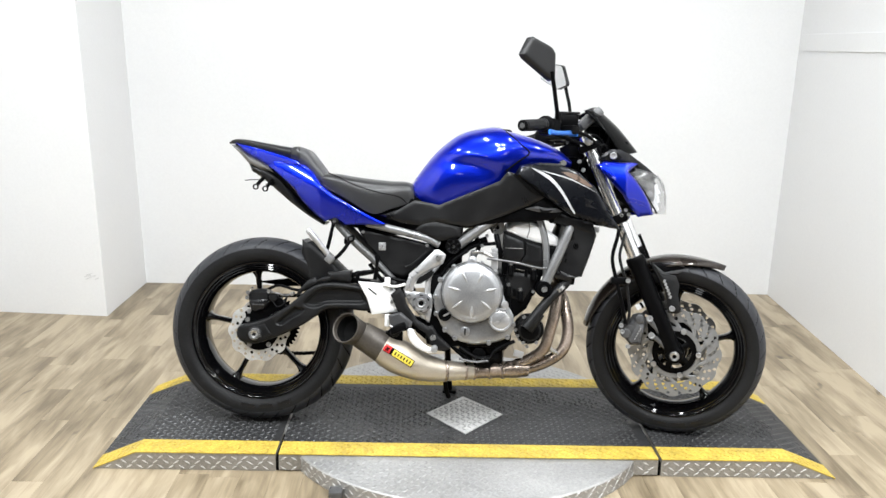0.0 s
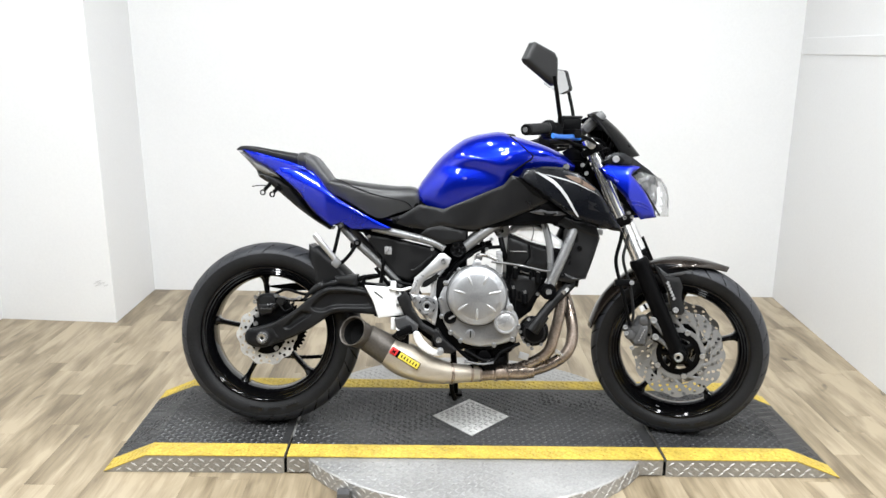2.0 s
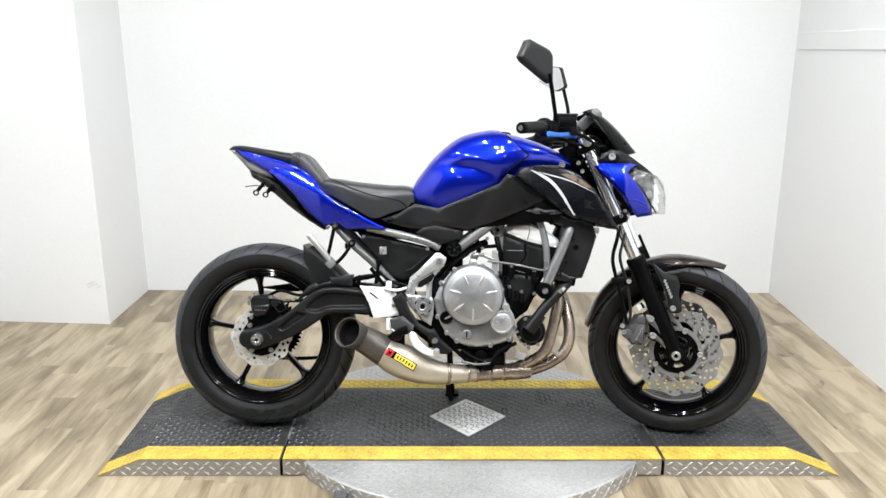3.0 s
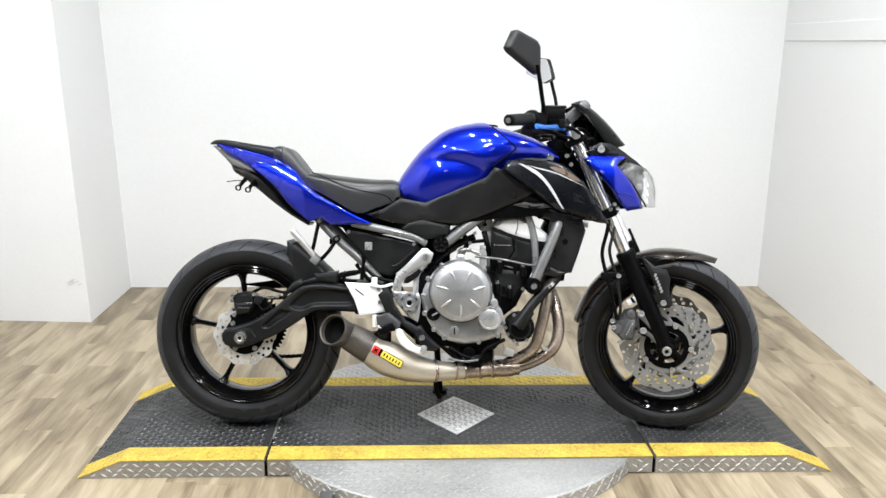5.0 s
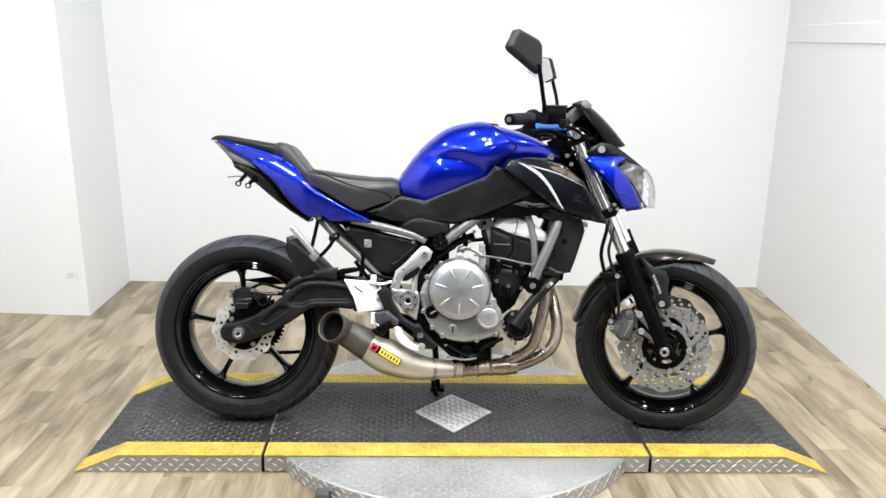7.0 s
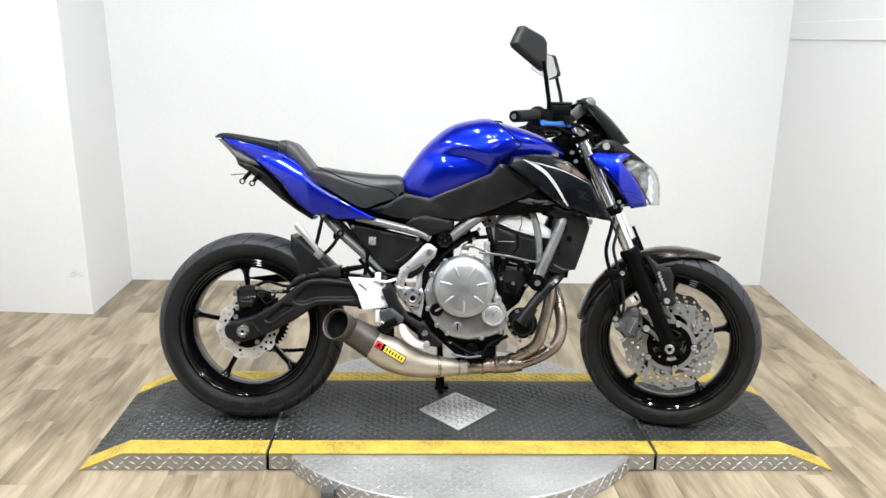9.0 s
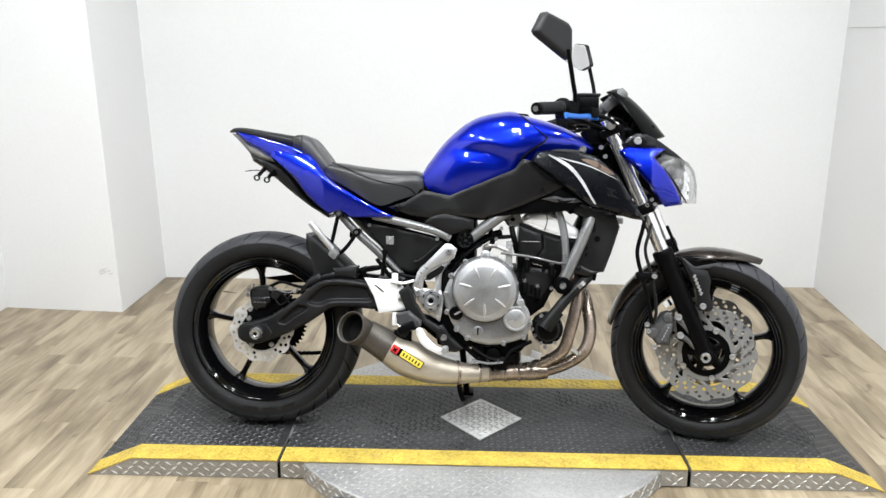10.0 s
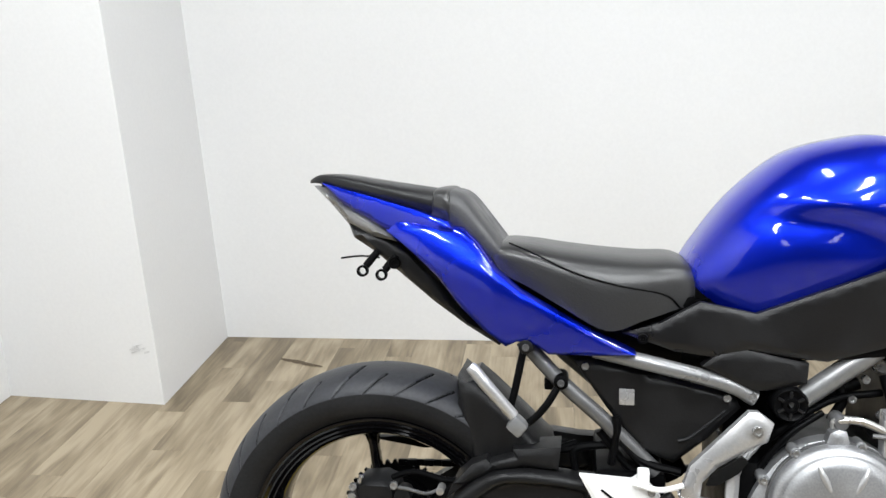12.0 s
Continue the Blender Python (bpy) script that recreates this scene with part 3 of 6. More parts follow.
    return tagged(ob, "black road tyre with slanting grooves")


def petal_disc(cx, cz, cy, r_in, r_out, petals, parent, rows=3, thick=0.0045, material=None):
    """A wavy brake disc with rows of drilled holes."""
    seg, lay = 330, 16
    bm = bmesh.new()
    holes = []
    for row in range(rows):
        rr = r_in + (r_out - r_in) * (row + 0.9) / (rows + 0.6)
        for k in range(petals * 2):
            holes.append((rr, 2 * math.pi * (k + 0.33 * row) / (petals * 2)))
    hp = np.array([(r * math.cos(a), r * math.sin(a)) for r, a in holes])
    for y in (0.0, thick):
        grid = []
        for i in range(lay + 1):
            ring = []
            for k in range(seg):
                a = 2 * math.pi * k / seg
                wave = 0.0035 * math.copysign(abs(math.cos(petals * a)) ** 0.6, math.cos(petals * a))
                ro, ri = r_out + wave, r_in - 0.5 * wave
                r = ri + (ro - ri) * i / lay
                ring.append((r * math.cos(a), r * math.sin(a)))
            grid.append(ring)
        made = [[bm.verts.new((cx + p[0], cy + y, cz + p[1])) for p in ring] for ring in grid]
        for i in range(lay):
            for k in range(seg):
                k2 = (k + 1) % seg
                mx = (grid[i][k][0] + grid[i + 1][k2][0]) / 2
                mz = (grid[i][k][1] + grid[i + 1][k2][1]) / 2
                if np.min((hp[:, 0] - mx) ** 2 + (hp[:, 1] - mz) ** 2) > 0.0055 ** 2:
                    bm.faces.new((made[i][k], made[i][k2], made[i + 1][k2], made[i + 1][k]))
        if y:
            for i in (0, lay):
                for k in range(seg):
                    k2 = (k + 1) % seg
                    bm.faces.new((made[i][k], made[i][k2], last[i][k2], last[i][k]))
        last = made
    bmesh.ops.delete(bm, geom=[v for v in bm.verts if not v.link_faces], context="VERTS")
    return part("brake_disc", bm, material or DISCSTEEL, parent, "drilled wavy steel brake disc")


def rim(cx, cz, half, name, phase, label):
    fl = 0.232
    lip = [(fl, 0.0), (fl - 0.004, -0.0005), (fl - 0.007, 0.0025), (fl - 0.010, 0.0015), (0.2165, 0.0065), (0.2135, 0.0055), (0.2085, 0.0125), (0.2055, 0.0115), (0.2005, 0.0200), (0.1960, 0.0300)]
    prof = [(fl + 0.001, -half + 0.006), (fl - 0.010, -half + 0.012), (0.214, -half * 0.6), (0.205, -half * 0.3), (0.205, half * 0.3), (0.214, half * 0.6), (fl - 0.010, half - 0.012), (fl + 0.001, half - 0.006)]
    prof += [(r, half - y) for r, y in lip] + [(0.1935, 0.0)] + [(r, y - half) for r, y in lip[::-1]]
    ob = part(name, lathe(prof, cx, cz, 120), GLOSS, bike, label, angle=55)
    part("hub", lathe([(0.02, -half * 0.9), (0.043, -half * 0.9), (0.047, -half * 0.7), (0.040, -half * 0.3), (0.040, half * 0.3), (0.047, half * 0.7), (0.043, half * 0.9), (0.02, half * 0.9)], cx, cz, 40), GLOSS, ob)
    for k in range(5):
        a = radians(phase + 72 * k)
        rings = []
        for r, w, d in ((0.036, 0.020, 0.030), (0.060, 0.013, 0.022), (0.12, 0.0085, 0.016), (0.17, 0.0085, 0.016), (0.186, 0.012, 0.02), (0.197, 0.022, 0.026)):
            c, t = Vector((cx + r * math.cos(a), 0, cz + r * math.sin(a))), Vector((-math.sin(a), 0, math.cos(a)))
            ring = []
            for q in range(12):
                b = 2 * math.pi * q / 12
                cu, su = math.cos(b), math.sin(b)
                ring.append(c + t * (w * math.copysign(abs(cu) ** 0.6, cu)) + Vector((0, d * math.copysign(abs(su) ** 0.6, su), 0)))
            rings.append(ring)
        part("spoke", loft(rings), GLOSS, ob)
    return ob


def bolt(parent, x, y, z, r=0.006, h=0.006, material=BOLT):
    """A socket-head bolt that looks towards the near side."""
    bm = lathe([(0.0004, -h * 0.55), (r * 0.5, -h * 0.55), (r * 0.55, -h), (r * 0.9, -h), (r, -h * 0.8), (r, 0.002), (0.0004, 0.002)], 0, 0, 14)
    ob = part("bolt", bm, material, parent)
    ob.matrix_basis = Matrix.Translation((x, y, z))
    return ob


def bolts(parent, spots, r=0.006, h=0.006, material=BOLT):
    first = bolt(parent, *spots[0], r, h, material)
    for s in spots[1:]:
        again(first, Matrix.Translation(s))


rear = rim(RX, RZ, 0.069, "rear_wheel", 98, "gloss black cast rear wheel with five spokes")
front = rim(FX, FZ, 0.053, "front_wheel", 16, "gloss black cast front wheel with five spokes")
tyre(RX, RZ, RR, 0.162, 0.230, rear, -1.0)
tyre(FX, FZ, FR, 0.122, 0.230, front, 0.7, 30)
for wheel, cx, cz, y in ((rear, RX, RZ, -0.0808), (front, FX, FZ, -0.0606)):
    for k, a0 in enumerate((262, 276, 290)):
        a = radians(a0)
        bar = box(-0.022, -0.0008, -0.006, 0.022, 0.0008, 0.006, 0.0004)
        ob = part("sidewall_mark", bar, SATIN, wheel, "raised sidewall print")
        ob.matrix_basis = Matrix.Translation((cx + 0.256 * math.cos(a), y, cz + 0.256 * math.sin(a))) @ Matrix.Rotation(-(a + math.pi / 2), 4, "Y")

petal_disc(RX, RZ, -0.088, 0.064, 0.100, 10, rear, 2, material=PALEDISC)
for y in (-0.080, 0.0755):
    petal_disc(FX, FZ, y, 0.104, 0.148, 12, front, 3)
    # slanted arms and inner ring of the floating disc
    bm = lathe([(0.073, y + 0.0005), (0.087, y + 0.0005), (0.087, y + 0.0045), (0.073, y + 0.0045)], FX, FZ, 60)
    part("disc_ring", bm, DISCSTEEL, front, "polished inner ring of the disc")
    for k in range(10):
        a = radians(10 + 36 * k)
        part("disc_arm", sweep([(FX + 0.083 * math.cos(a), y + 0.0025, FZ + 0.083 * math.sin(a), 0.0075), (FX + 0.096 * math.cos(a + 0.10), y + 0.0025, FZ + 0.096 * math.sin(a + 0.10), 0.0060), (FX + 0.109 * math.cos(a + 0.24), y + 0.0025, FZ + 0.109 * math.sin(a + 0.24), 0.0075)], 0.006, 8, 3, flat=0.28), DISCSTEEL, front)
    part("disc_carrier", lathe([(0.054, y - 0.002), (0.071, y - 0.002), (0.072, y), (0.072, y + 0.005), (0.054, y + 0.005)], FX, FZ, 60), DARK, front, "black disc carrier")
    part("carrier_hub", lathe([(0.018, y - 0.010), (0.030, y - 0.010), (0.034, y - 0.004), (0.034, y + 0.02), (0.018, y + 0.02)], FX, FZ, 36), DARK, front)
    for k in range(5):
        a = radians(34 + 72 * k)
        part("carrier_spoke", sweep([(FX + 0.028 * math.cos(a), y + 0.002, FZ + 0.028 * math.sin(a), 0.012), (FX + 0.060 * math.cos(a), y + 0.002, FZ + 0.060 * math.sin(a), 0.009)], 0.0085, 10, flat=0.5), DARK, front)
        a = radians(-2 + 72 * k)
        part("carrier_lobe", sweep([(FX + 0.062 * math.cos(a), y + 0.002, FZ + 0.062 * math.sin(a), 0.015), (FX + 0.080 * math.cos(a), y + 0.002, FZ + 0.080 * math.sin(a), 0.011)], 0.0085, 10, flat=0.35), DARK, front)
    if y < 0:
        bolts(front, [(FX + 0.078 * math.cos(radians(-2 + 72 * k)), y - 0.004, FZ + 0.078 * math.sin(radians(-2 + 72 * k))) for k in range(5)], 0.0092, 0.006, SILVER)
        bolts(front, [(FX + 0.096 * math.cos(radians(33 + 72 * k)), y - 0.001, FZ + 0.096 * math.sin(radians(33 + 72 * k))) for k in range(5)], 0.0085, 0.004, BOLT)
bolts(rear, [(RX + 0.055 * math.cos(radians(20 + 72 * k)), -0.092, RZ + 0.055 * math.sin(radians(20 + 72 * k))) for k in range(5)], 0.008, 0.005, SILVER)
part("disc_carrier", lathe([(0.03, -0.090), (0.064, -0.090), (0.064, -0.084), (0.03, -0.084)], RX, RZ, 48), DARK, rear, "black disc carrier")

# rear sprocket and chain, on the far side
bm = bmesh.new()
teeth = 43
outer = []
for k in range(teeth * 4):
    a = 2 * math.pi * k / (teeth * 4)
    outer.append(((0.106, 0.106, 0.098, 0.098)[k % 4], a))
for y in (0.088, 0.094):
    ring = [bm.verts.new((RX + r * math.cos(a), y, RZ + r * math.sin(a))) for r, a in outer]
    inn = [bm.verts.new((RX + 0.068 * math.cos(a), y, RZ + 0.068 * math.sin(a))) for r, a in outer]
    for k in range(len(ring)):
        bm.faces.new((ring[k], ring[(k + 1) % len(ring)], inn[(k + 1) % len(ring)], inn[k]))
    if y > 0.09:
        for k in range(len(ring)):
            bm.faces.new((ring[k], ring[(k + 1) % len(ring)], ring0[(k + 1) % len(ring)], ring0[k]))
    ring0 = ring
part("sprocket", bm, DARK, rear, "dark steel sprocket", smooth=False)
part("sprocket_carrier", lathe([(0.03, 0.07), (0.078, 0.07), (0.078, 0.086), (0.03, 0.086)], RX, RZ, 40), DARK, rear)
link = box(-0.0092, -0.006, -0.006, 0.0092, 0.006, 0.006, 0.002)
chain = new("drive_chain")
chain.parent = bike
tagged(chain, "dark steel drive chain")
first_link = part("chain_link", link, DARK, chain)
runs = []
for za, zb in ((RZ + 0.101, 0.43), (RZ - 0.101, 0.335)):
    for k in range(36):
        t = k / 36
        runs.append((RX + 0.01 + t * 0.60, 0.091, za + (zb - za) * t - 0.030 * math.sin(math.pi * min(1.0, t * 1.6)) * (za < RZ), math.atan2(zb - za, 0.6)))
for n, (x, y, z, a) in enumerate(runs):
    m = Matrix.Translation((x, y, z)) @ Matrix.Rotation(-a, 4, "Y") @ Matrix.Diagonal((1, 1 if n % 2 else 0.6, 1, 1))
    if n == 0:
        first_link.matrix_basis = m
    else:
        again(first_link, m)

# ---- swingarm, rear brake, hugger ----


def inset(base, shapes, depth, soft=0.006):
    """The surface base with the outlines in shapes sunk into it by depth."""
    rings = [[np.array(p) for p in smooth_line(s, 3, True)] for s in shapes]

    def y_of(x, z):
        y = base(x, z)
        for ring in rings:
            inside, near = False, 1.0
            for (x0, z0), (x1, z1) in zip(ring, ring[1:] + ring[:1]):
                if (z0 > z) != (z1 > z) and x < x0 + (z - z0) / (z1 - z0) * (x1 - x0):
                    inside = not inside
                dx, dz = x1 - x0, z1 - z0
                t = min(1, max(0, ((x - x0) * dx + (z - z0) * dz) / max(dx * dx + dz * dz, 1e-12)))
                near = min(near, math.hypot(x0 + t * dx - x, z0 + t * dz - z))
            if inside:
                q = min(1.0, near / soft)
                y += depth * q * q * (3 - 2 * q)
        return y
    return y_of


arm_y = inset(flat_y(-0.128), [[(-0.536, 0.418), (-0.495, 0.459), (-0.452, 0.472), (-0.355, 0.466), (-0.338, 0.447), (-0.333, 0.421), (-0.392, 0.417), (-0.458, 0.414), (-0.489, 0.402), (-0.519, 0.402)], [(-0.626, 0.350), (-0.573, 0.400), (-0.559, 0.404), (-0.530, 0.394), (-0.580, 0.359), (-0.606, 0.341)]], 0.015, 0.009)
arm = outline_mesh([(-0.757, 0.312), (-0.746, 0.334), (-0.715, 0.344), (-0.66, 0.362), (-0.585, 0.408), (-0.538, 0.450), (-0.496, 0.478), (-0.441, 0.488), (-0.356, 0.480), (-0.285, 0.470), (-0.285, 0.400), (-0.392, 0.400), (-0.453, 0.399), (-0.489, 0.377), (-0.538, 0.343), (-0.599, 0.311), (-0.66, 0.286), (-0.703, 0.275), (-0.745, 0.285)], arm_y, 0.035, 0.010, 0.010, 0.0038, 2)
swing = part("swingarm", arm, ENGINEBLACK, bike, "matte black gull-shaped swingarm", angle=75)
flipped(swing)


part("pivot_block", box(-0.33, -0.115, 0.385, -0.22, 0.115, 0.49, 0.012), DARK, bike, "black swingarm pivot casting")
part("axle_nut", lathe([(0.005, -0.160), (0.009, -0.163), (0.016, -0.163), (0.019, -0.158), (0.019, -0.13), (0.005, -0.13)], RX, RZ, 6 * 4), STEEL, bike, "bright steel axle nut")
# black plug that gives the hollow axle its dark inside
part("axle_bore", knob(RX, RZ, -0.1612, -0.14, 0.0062, 16), SHADEBLACK, bike)
part("axle_washer", knob(RX, RZ, -0.147, -0.13, 0.024), SATIN, bike)
part("axle_plate", outline_mesh([(RX - 0.055, RZ - 0.02), (RX - 0.055, RZ + 0.022), (RX + 0.03, RZ + 0.03), (RX + 0.05, RZ), (RX + 0.02, RZ - 0.03)], flat_y(-0.141), 0.01, 0.002, 0.003, 0.006, 1), ENGINEBLACK, bike, "axle adjuster plate")
guard = outline_mesh([(-0.567, 0.432), (-0.556, 0.457), (-0.527, 0.489), (-0.503, 0.500), (-0.497, 0.494), (-0.455, 0.508), (-0.460, 0.518), (-0.384, 0.525), (-0.388, 0.488), (-0.442, 0.490), (-0.490, 0.483), (-0.539, 0.455)], flat_y(-0.118), 0.06, 0.005, 0.006, 0.008, 1)
part("chain_guard", guard, ENGINEBLACK, bike, "black plastic guard over the swingarm")
hug = outline_mesh([(-0.556, 0.622), (-0.541, 0.611), (-0.529, 0.617), (-0.503, 0.597), (-0.455, 0.555), (-0.402, 0.506), (-0.398, 0.488), (-0.455, 0.484), (-0.527, 0.468), (-0.542, 0.525), (-0.555, 0.575)], slope_y(-0.57, -0.065, -0.43, -0.085), 0.13, 0.012, 0.02, 0.010, 1)
part("rear_hugger", hug, ENGINEBLACK, bike, "black plastic rear hugger")
# rear caliper with its carrier, pads and bolts
cal = outline_mesh([(-0.724, 0.439), (-0.713, 0.450), (-0.676, 0.454), (-0.653, 0.444), (-0.649, 0.412), (-0.671, 0.384), (-0.701, 0.379), (-0.719, 0.396)], flat_y(-0.108), 0.055, 0.012, 0.007, 0.007, 1)
rcal = part("rear_caliper", cal, ENGINEBLACK, bike, "dark grey rear brake caliper")
part("caliper_ridge", outline_mesh([(-0.712, 0.390), (-0.716, 0.420), (-0.655, 0.424), (-0.672, 0.392)], flat_y(-0.1205), 0.008, 0.004, 0.004, 0.008, 1), SATIN, rcal)
for k in range(4):
    part("print_bar", box(-0.0035, -0.0006, -0.002, 0.0035, 0.0006, 0.002, 0.0003), STAYGREY, rcal).matrix_basis = Matrix.Translation((-0.702 + 0.010 * k, -0.1252, 0.406))
part("bleed_nipple", sweep([(-0.712, -0.118, 0.450), (-0.708, -0.122, 0.462)], 0.004, 10), STEEL, rcal)
part("brake_pipe", sweep([(-0.656, -0.12, 0.446), (-0.630, -0.125, 0.446), (-0.600, -0.12, 0.438), (-0.575, -0.11, 0.445)], 0.0030, 8), STAYGREY, rcal, "thin brake pipe")
part("banjo", knob(-0.577, 0.444, -0.125, -0.10, 0.0065, 16), STEEL, rcal)
part("sensor", knob(-0.640, 0.430, -0.122, -0.09, 0.014, 18), ENGINEBLACK, rcal)
part("sensor_lead", sweep([(-0.640, -0.12, 0.418), (-0.622, -0.13, 0.40), (-0.600, -0.125, 0.412), (-0.595, -0.11, 0.44)], 0.0035, 8), DARK, rcal)
part("caliper_carrier", outline_mesh([(-0.735, 0.370), (-0.70, 0.392), (-0.62, 0.430), (-0.600, 0.400), (-0.65, 0.370), (-0.69, 0.335), (-0.735, 0.330)], flat_y(-0.095), 0.012, 0.003, 0.006, 0.01, 1), DARK, bike)
bolts(rcal, [(-0.722, -0.122, 0.444), (-0.724, -0.122, 0.428), (-0.717, -0.122, 0.382), (-0.653, -0.122, 0.450)], 0.0065, 0.006)
bolts(bike, [(-0.722, -0.118, 0.354)], 0.008, 0.007)
part("rear_brake_hose", sweep([(-0.66, -0.10, 0.455), (-0.62, -0.11, 0.470), (-0.56, -0.10, 0.455), (-0.50, -0.09, 0.470), (-0.36, -0.07, 0.520)], 0.005, 8), DARK, bike, "black rear brake hose")
part("chain_guard", outline_mesh([(-0.735, 0.462), (-0.66, 0.472), (-0.55, 0.488), (-0.48, 0.480), (-0.52, 0.455), (-0.64, 0.448)], flat_y(0.075), 0.02, 0.002, 0.005, 0.012, 1), DARK, bike, "black chain guard")

# ---- engine ----
part("crankcase", box(-0.135, -0.150, 0.285, 0.150, 0.150, 0.53, 0.03), DARK, bike, "black crankcase block")
part("sump", box(0.0, -0.09, 0.215, 0.13, 0.09, 0.295, 0.025), DARK, bike, "black oil sump")
case = outline_mesh([(-0.108, 0.440), (-0.097, 0.490), (-0.061, 0.540), (-0.02, 0.566), (0.030, 0.570), (0.080, 0.552), (0.107, 0.500), (0.128, 0.440), (0.152, 0.400), (0.150, 0.345), (0.115, 0.318), (0.030, 0.302), (-0.041, 0.322), (-0.085, 0.370)], flat_y(-0.165), 0.03, 0.008, 0.010, 0.012, 3)
engine_cover = part("engine_side_cover", case, CASTING, bike, "silver painted engine side cover")
CX, CZ = 0.016, 0.472
part("clutch_cover", lathe([(0.0005, -0.2075), (0.030, -0.2073), (0.052, -0.2062), (0.070, -0.2040), (0.080, -0.2010), (0.0835, -0.1975), (0.0855, -0.1970), (0.092, -0.1945), (0.0965, -0.188), (0.098, -0.178), (0.098, -0.160), (0.0005, -0.160)], CX, CZ, 72), CASTING, engine_cover, "round silver clutch cover")
rib0 = None
for k in range(7):
    a = radians(270 + k * 360 / 7)
    bm = sweep([(0.036, 0.001, 0, 0.0020), (0.050, 0.0006, 0, 0.0042), (0.064, 0.0016, 0, 0.0046), (0.078, 0.0052, 0, 0.0030)], 0.004, 10, 4)
    m = Matrix.Translation((CX, -0.2055, CZ)) @ Matrix.Rotation(-a, 4, "Y")
    if rib0 is None:
        rib0 = part("rib", bm, SILVER, engine_cover)
        rib0.matrix_basis = m
    else:
        bm.free()
        again(rib0, m)
part("cover_seam", lathe([(0.0975, -0.1765), (0.1010, -0.1765), (0.1010, -0.1700), (0.0975, -0.1700)], CX, CZ, 72), STAYGREY, engine_cover, "dark joint round the clutch cover")
edge_bolts = [(-0.103, 0.455), (-0.088, 0.510), (-0.045, 0.553), (0.045, 0.566), (0.090, 0.540), (0.108, 0.492), (-0.098, 0.400), (-0.068, 0.348), (-0.035, 0.322), (0.075, 0.310), (0.135, 0.330), (0.152, 0.372)]
boss0 = None
for x, z in edge_bolts:
    m = Matrix.Translation((x, 0, z))
    if boss0 is None:
        boss0 = part("bolt_boss", knob(0, 0, -0.177, -0.150, 0.0080, 16), CASTING, engine_cover)
        boss0.matrix_basis = m
    else:
        again(boss0, m)
bolts(engine_cover, [(x, -0.179, z) for x, z in edge_bolts], 0.0055, 0.005)
cap = part("timing_cap", lathe([(0.0005, -0.194), (0.026, -0.194), (0.029, -0.192), (0.031, -0.194), (0.036, -0.194), (0.038, -0.191), (0.038, -0.165), (0.0005, -0.165)], 0.110, 0.388, 40), SILVER, engine_cover, "bright silver inspection cap")
part("slot", box(0.1097, -0.196, 0.372, 0.1115, -0.1935, 0.402, 0.0008, turn=Matrix.Rotation(0.5, 4, "Y")), CASTING, cap)
part("cover_plug", knob(0.122, 0.436, -0.190, -0.165, 0.0125, 20), SILVER, engine_cover)
part("drain_plug", knob(-0.003, 0.345, -0.181, -0.165, 0.015, 24), CASTING, engine_cover)
part("drain_slot", box(-0.005, -0.1835, 0.334, -0.001, -0.180, 0.356, 0.0008), DARK, engine_cover)
part("oil_window", lathe([(0.0005, -0.176), (0.015, -0.177), (0.018, -0.181), (0.021, -0.179), (0.021, -0.165), (0.0005, -0.165)], -0.070, 0.398, 28), DARK, engine_cover, "dark oil level window")
part("window_bar", box(-0.076, -0.1795, 0.3965, -0.052, -0.176, 0.402, 0.001, turn=Matrix.Rotation(-0.5, 4, "Y")), SILVER, engine_cover)
part("cover_lug", outline_mesh([(-0.002, 0.556), (0.002, 0.585), (0.024, 0.588), (0.028, 0.556), (0.013, 0.540)], flat_y(-0.178), 0.02, 0.004, 0.006, 0.008, 2), CASTING, engine_cover)
part("clutch_arm", sweep([(0.012, -0.16, 0.585), (0.012, -0.168, 0.600), (0.045, -0.17, 0.602), (0.085, -0.17, 0.585)], 0.006, 8), STEEL, bike)
part("lever_boss", lathe([(0.0005, -0.174), (0.009, -0.174), (0.011, -0.171), (0.011, -0.140), (0.0005, -0.140)], 0.018, 0.598, 24), STAYGREY, bike)
part("cable_stay", box(0.075, -0.175, 0.535, 0.095, -0.15, 0.618, 0.004), SILVER, bike, "silver cable bracket")
part("clutch_cable", sweep([(0.06, -0.175, 0.583), (0.10, -0.18, 0.580), (0.16, -0.178, 0.572), (0.245, -0.165, 0.556), (0.30, -0.12, 0.57), (0.33, -0.05, 0.66)], 0.0036, 8), STAYGREY, bike, "clutch cable in a grey sleeve")

cyl = outline_mesh([(0.112, 0.470), (0.110, 0.575), (0.114, 0.672), (0.131, 0.676), (0.187, 0.652), (0.247, 0.637), (0.292, 0.626), (0.289, 0.603), (0.262, 0.565), (0.248, 0.540), (0.228, 0.490), (0.195, 0.420), (0.150, 0.385)], flat_y(-0.132), 0.264, 0.006, 0.008, 0.012, 1)
cylinder = part("cylinder_block", cyl, DARK, bike, "black finned cylinder block")
head = outline_mesh([(0.122, 0.680), (0.142, 0.700), (0.195, 0.706), (0.234, 0.695), (0.267, 0.674), (0.293, 0.655), (0.297, 0.624), (0.247, 0.632), (0.187, 0.648), (0.127, 0.672)], flat_y(-0.126), 0.25, 0.012, 0.014, 0.010, 1)
head_cover = part("head_cover", head, HEADSILVER, bike, "bright silver cylinder head cover")
part("cover_groove", sweep([(0.190, -0.1385, 0.652), (0.197, -0.1385, 0.680), (0.195, -0.137, 0.700)], 0.0016, 6), STAYGREY, head_cover)
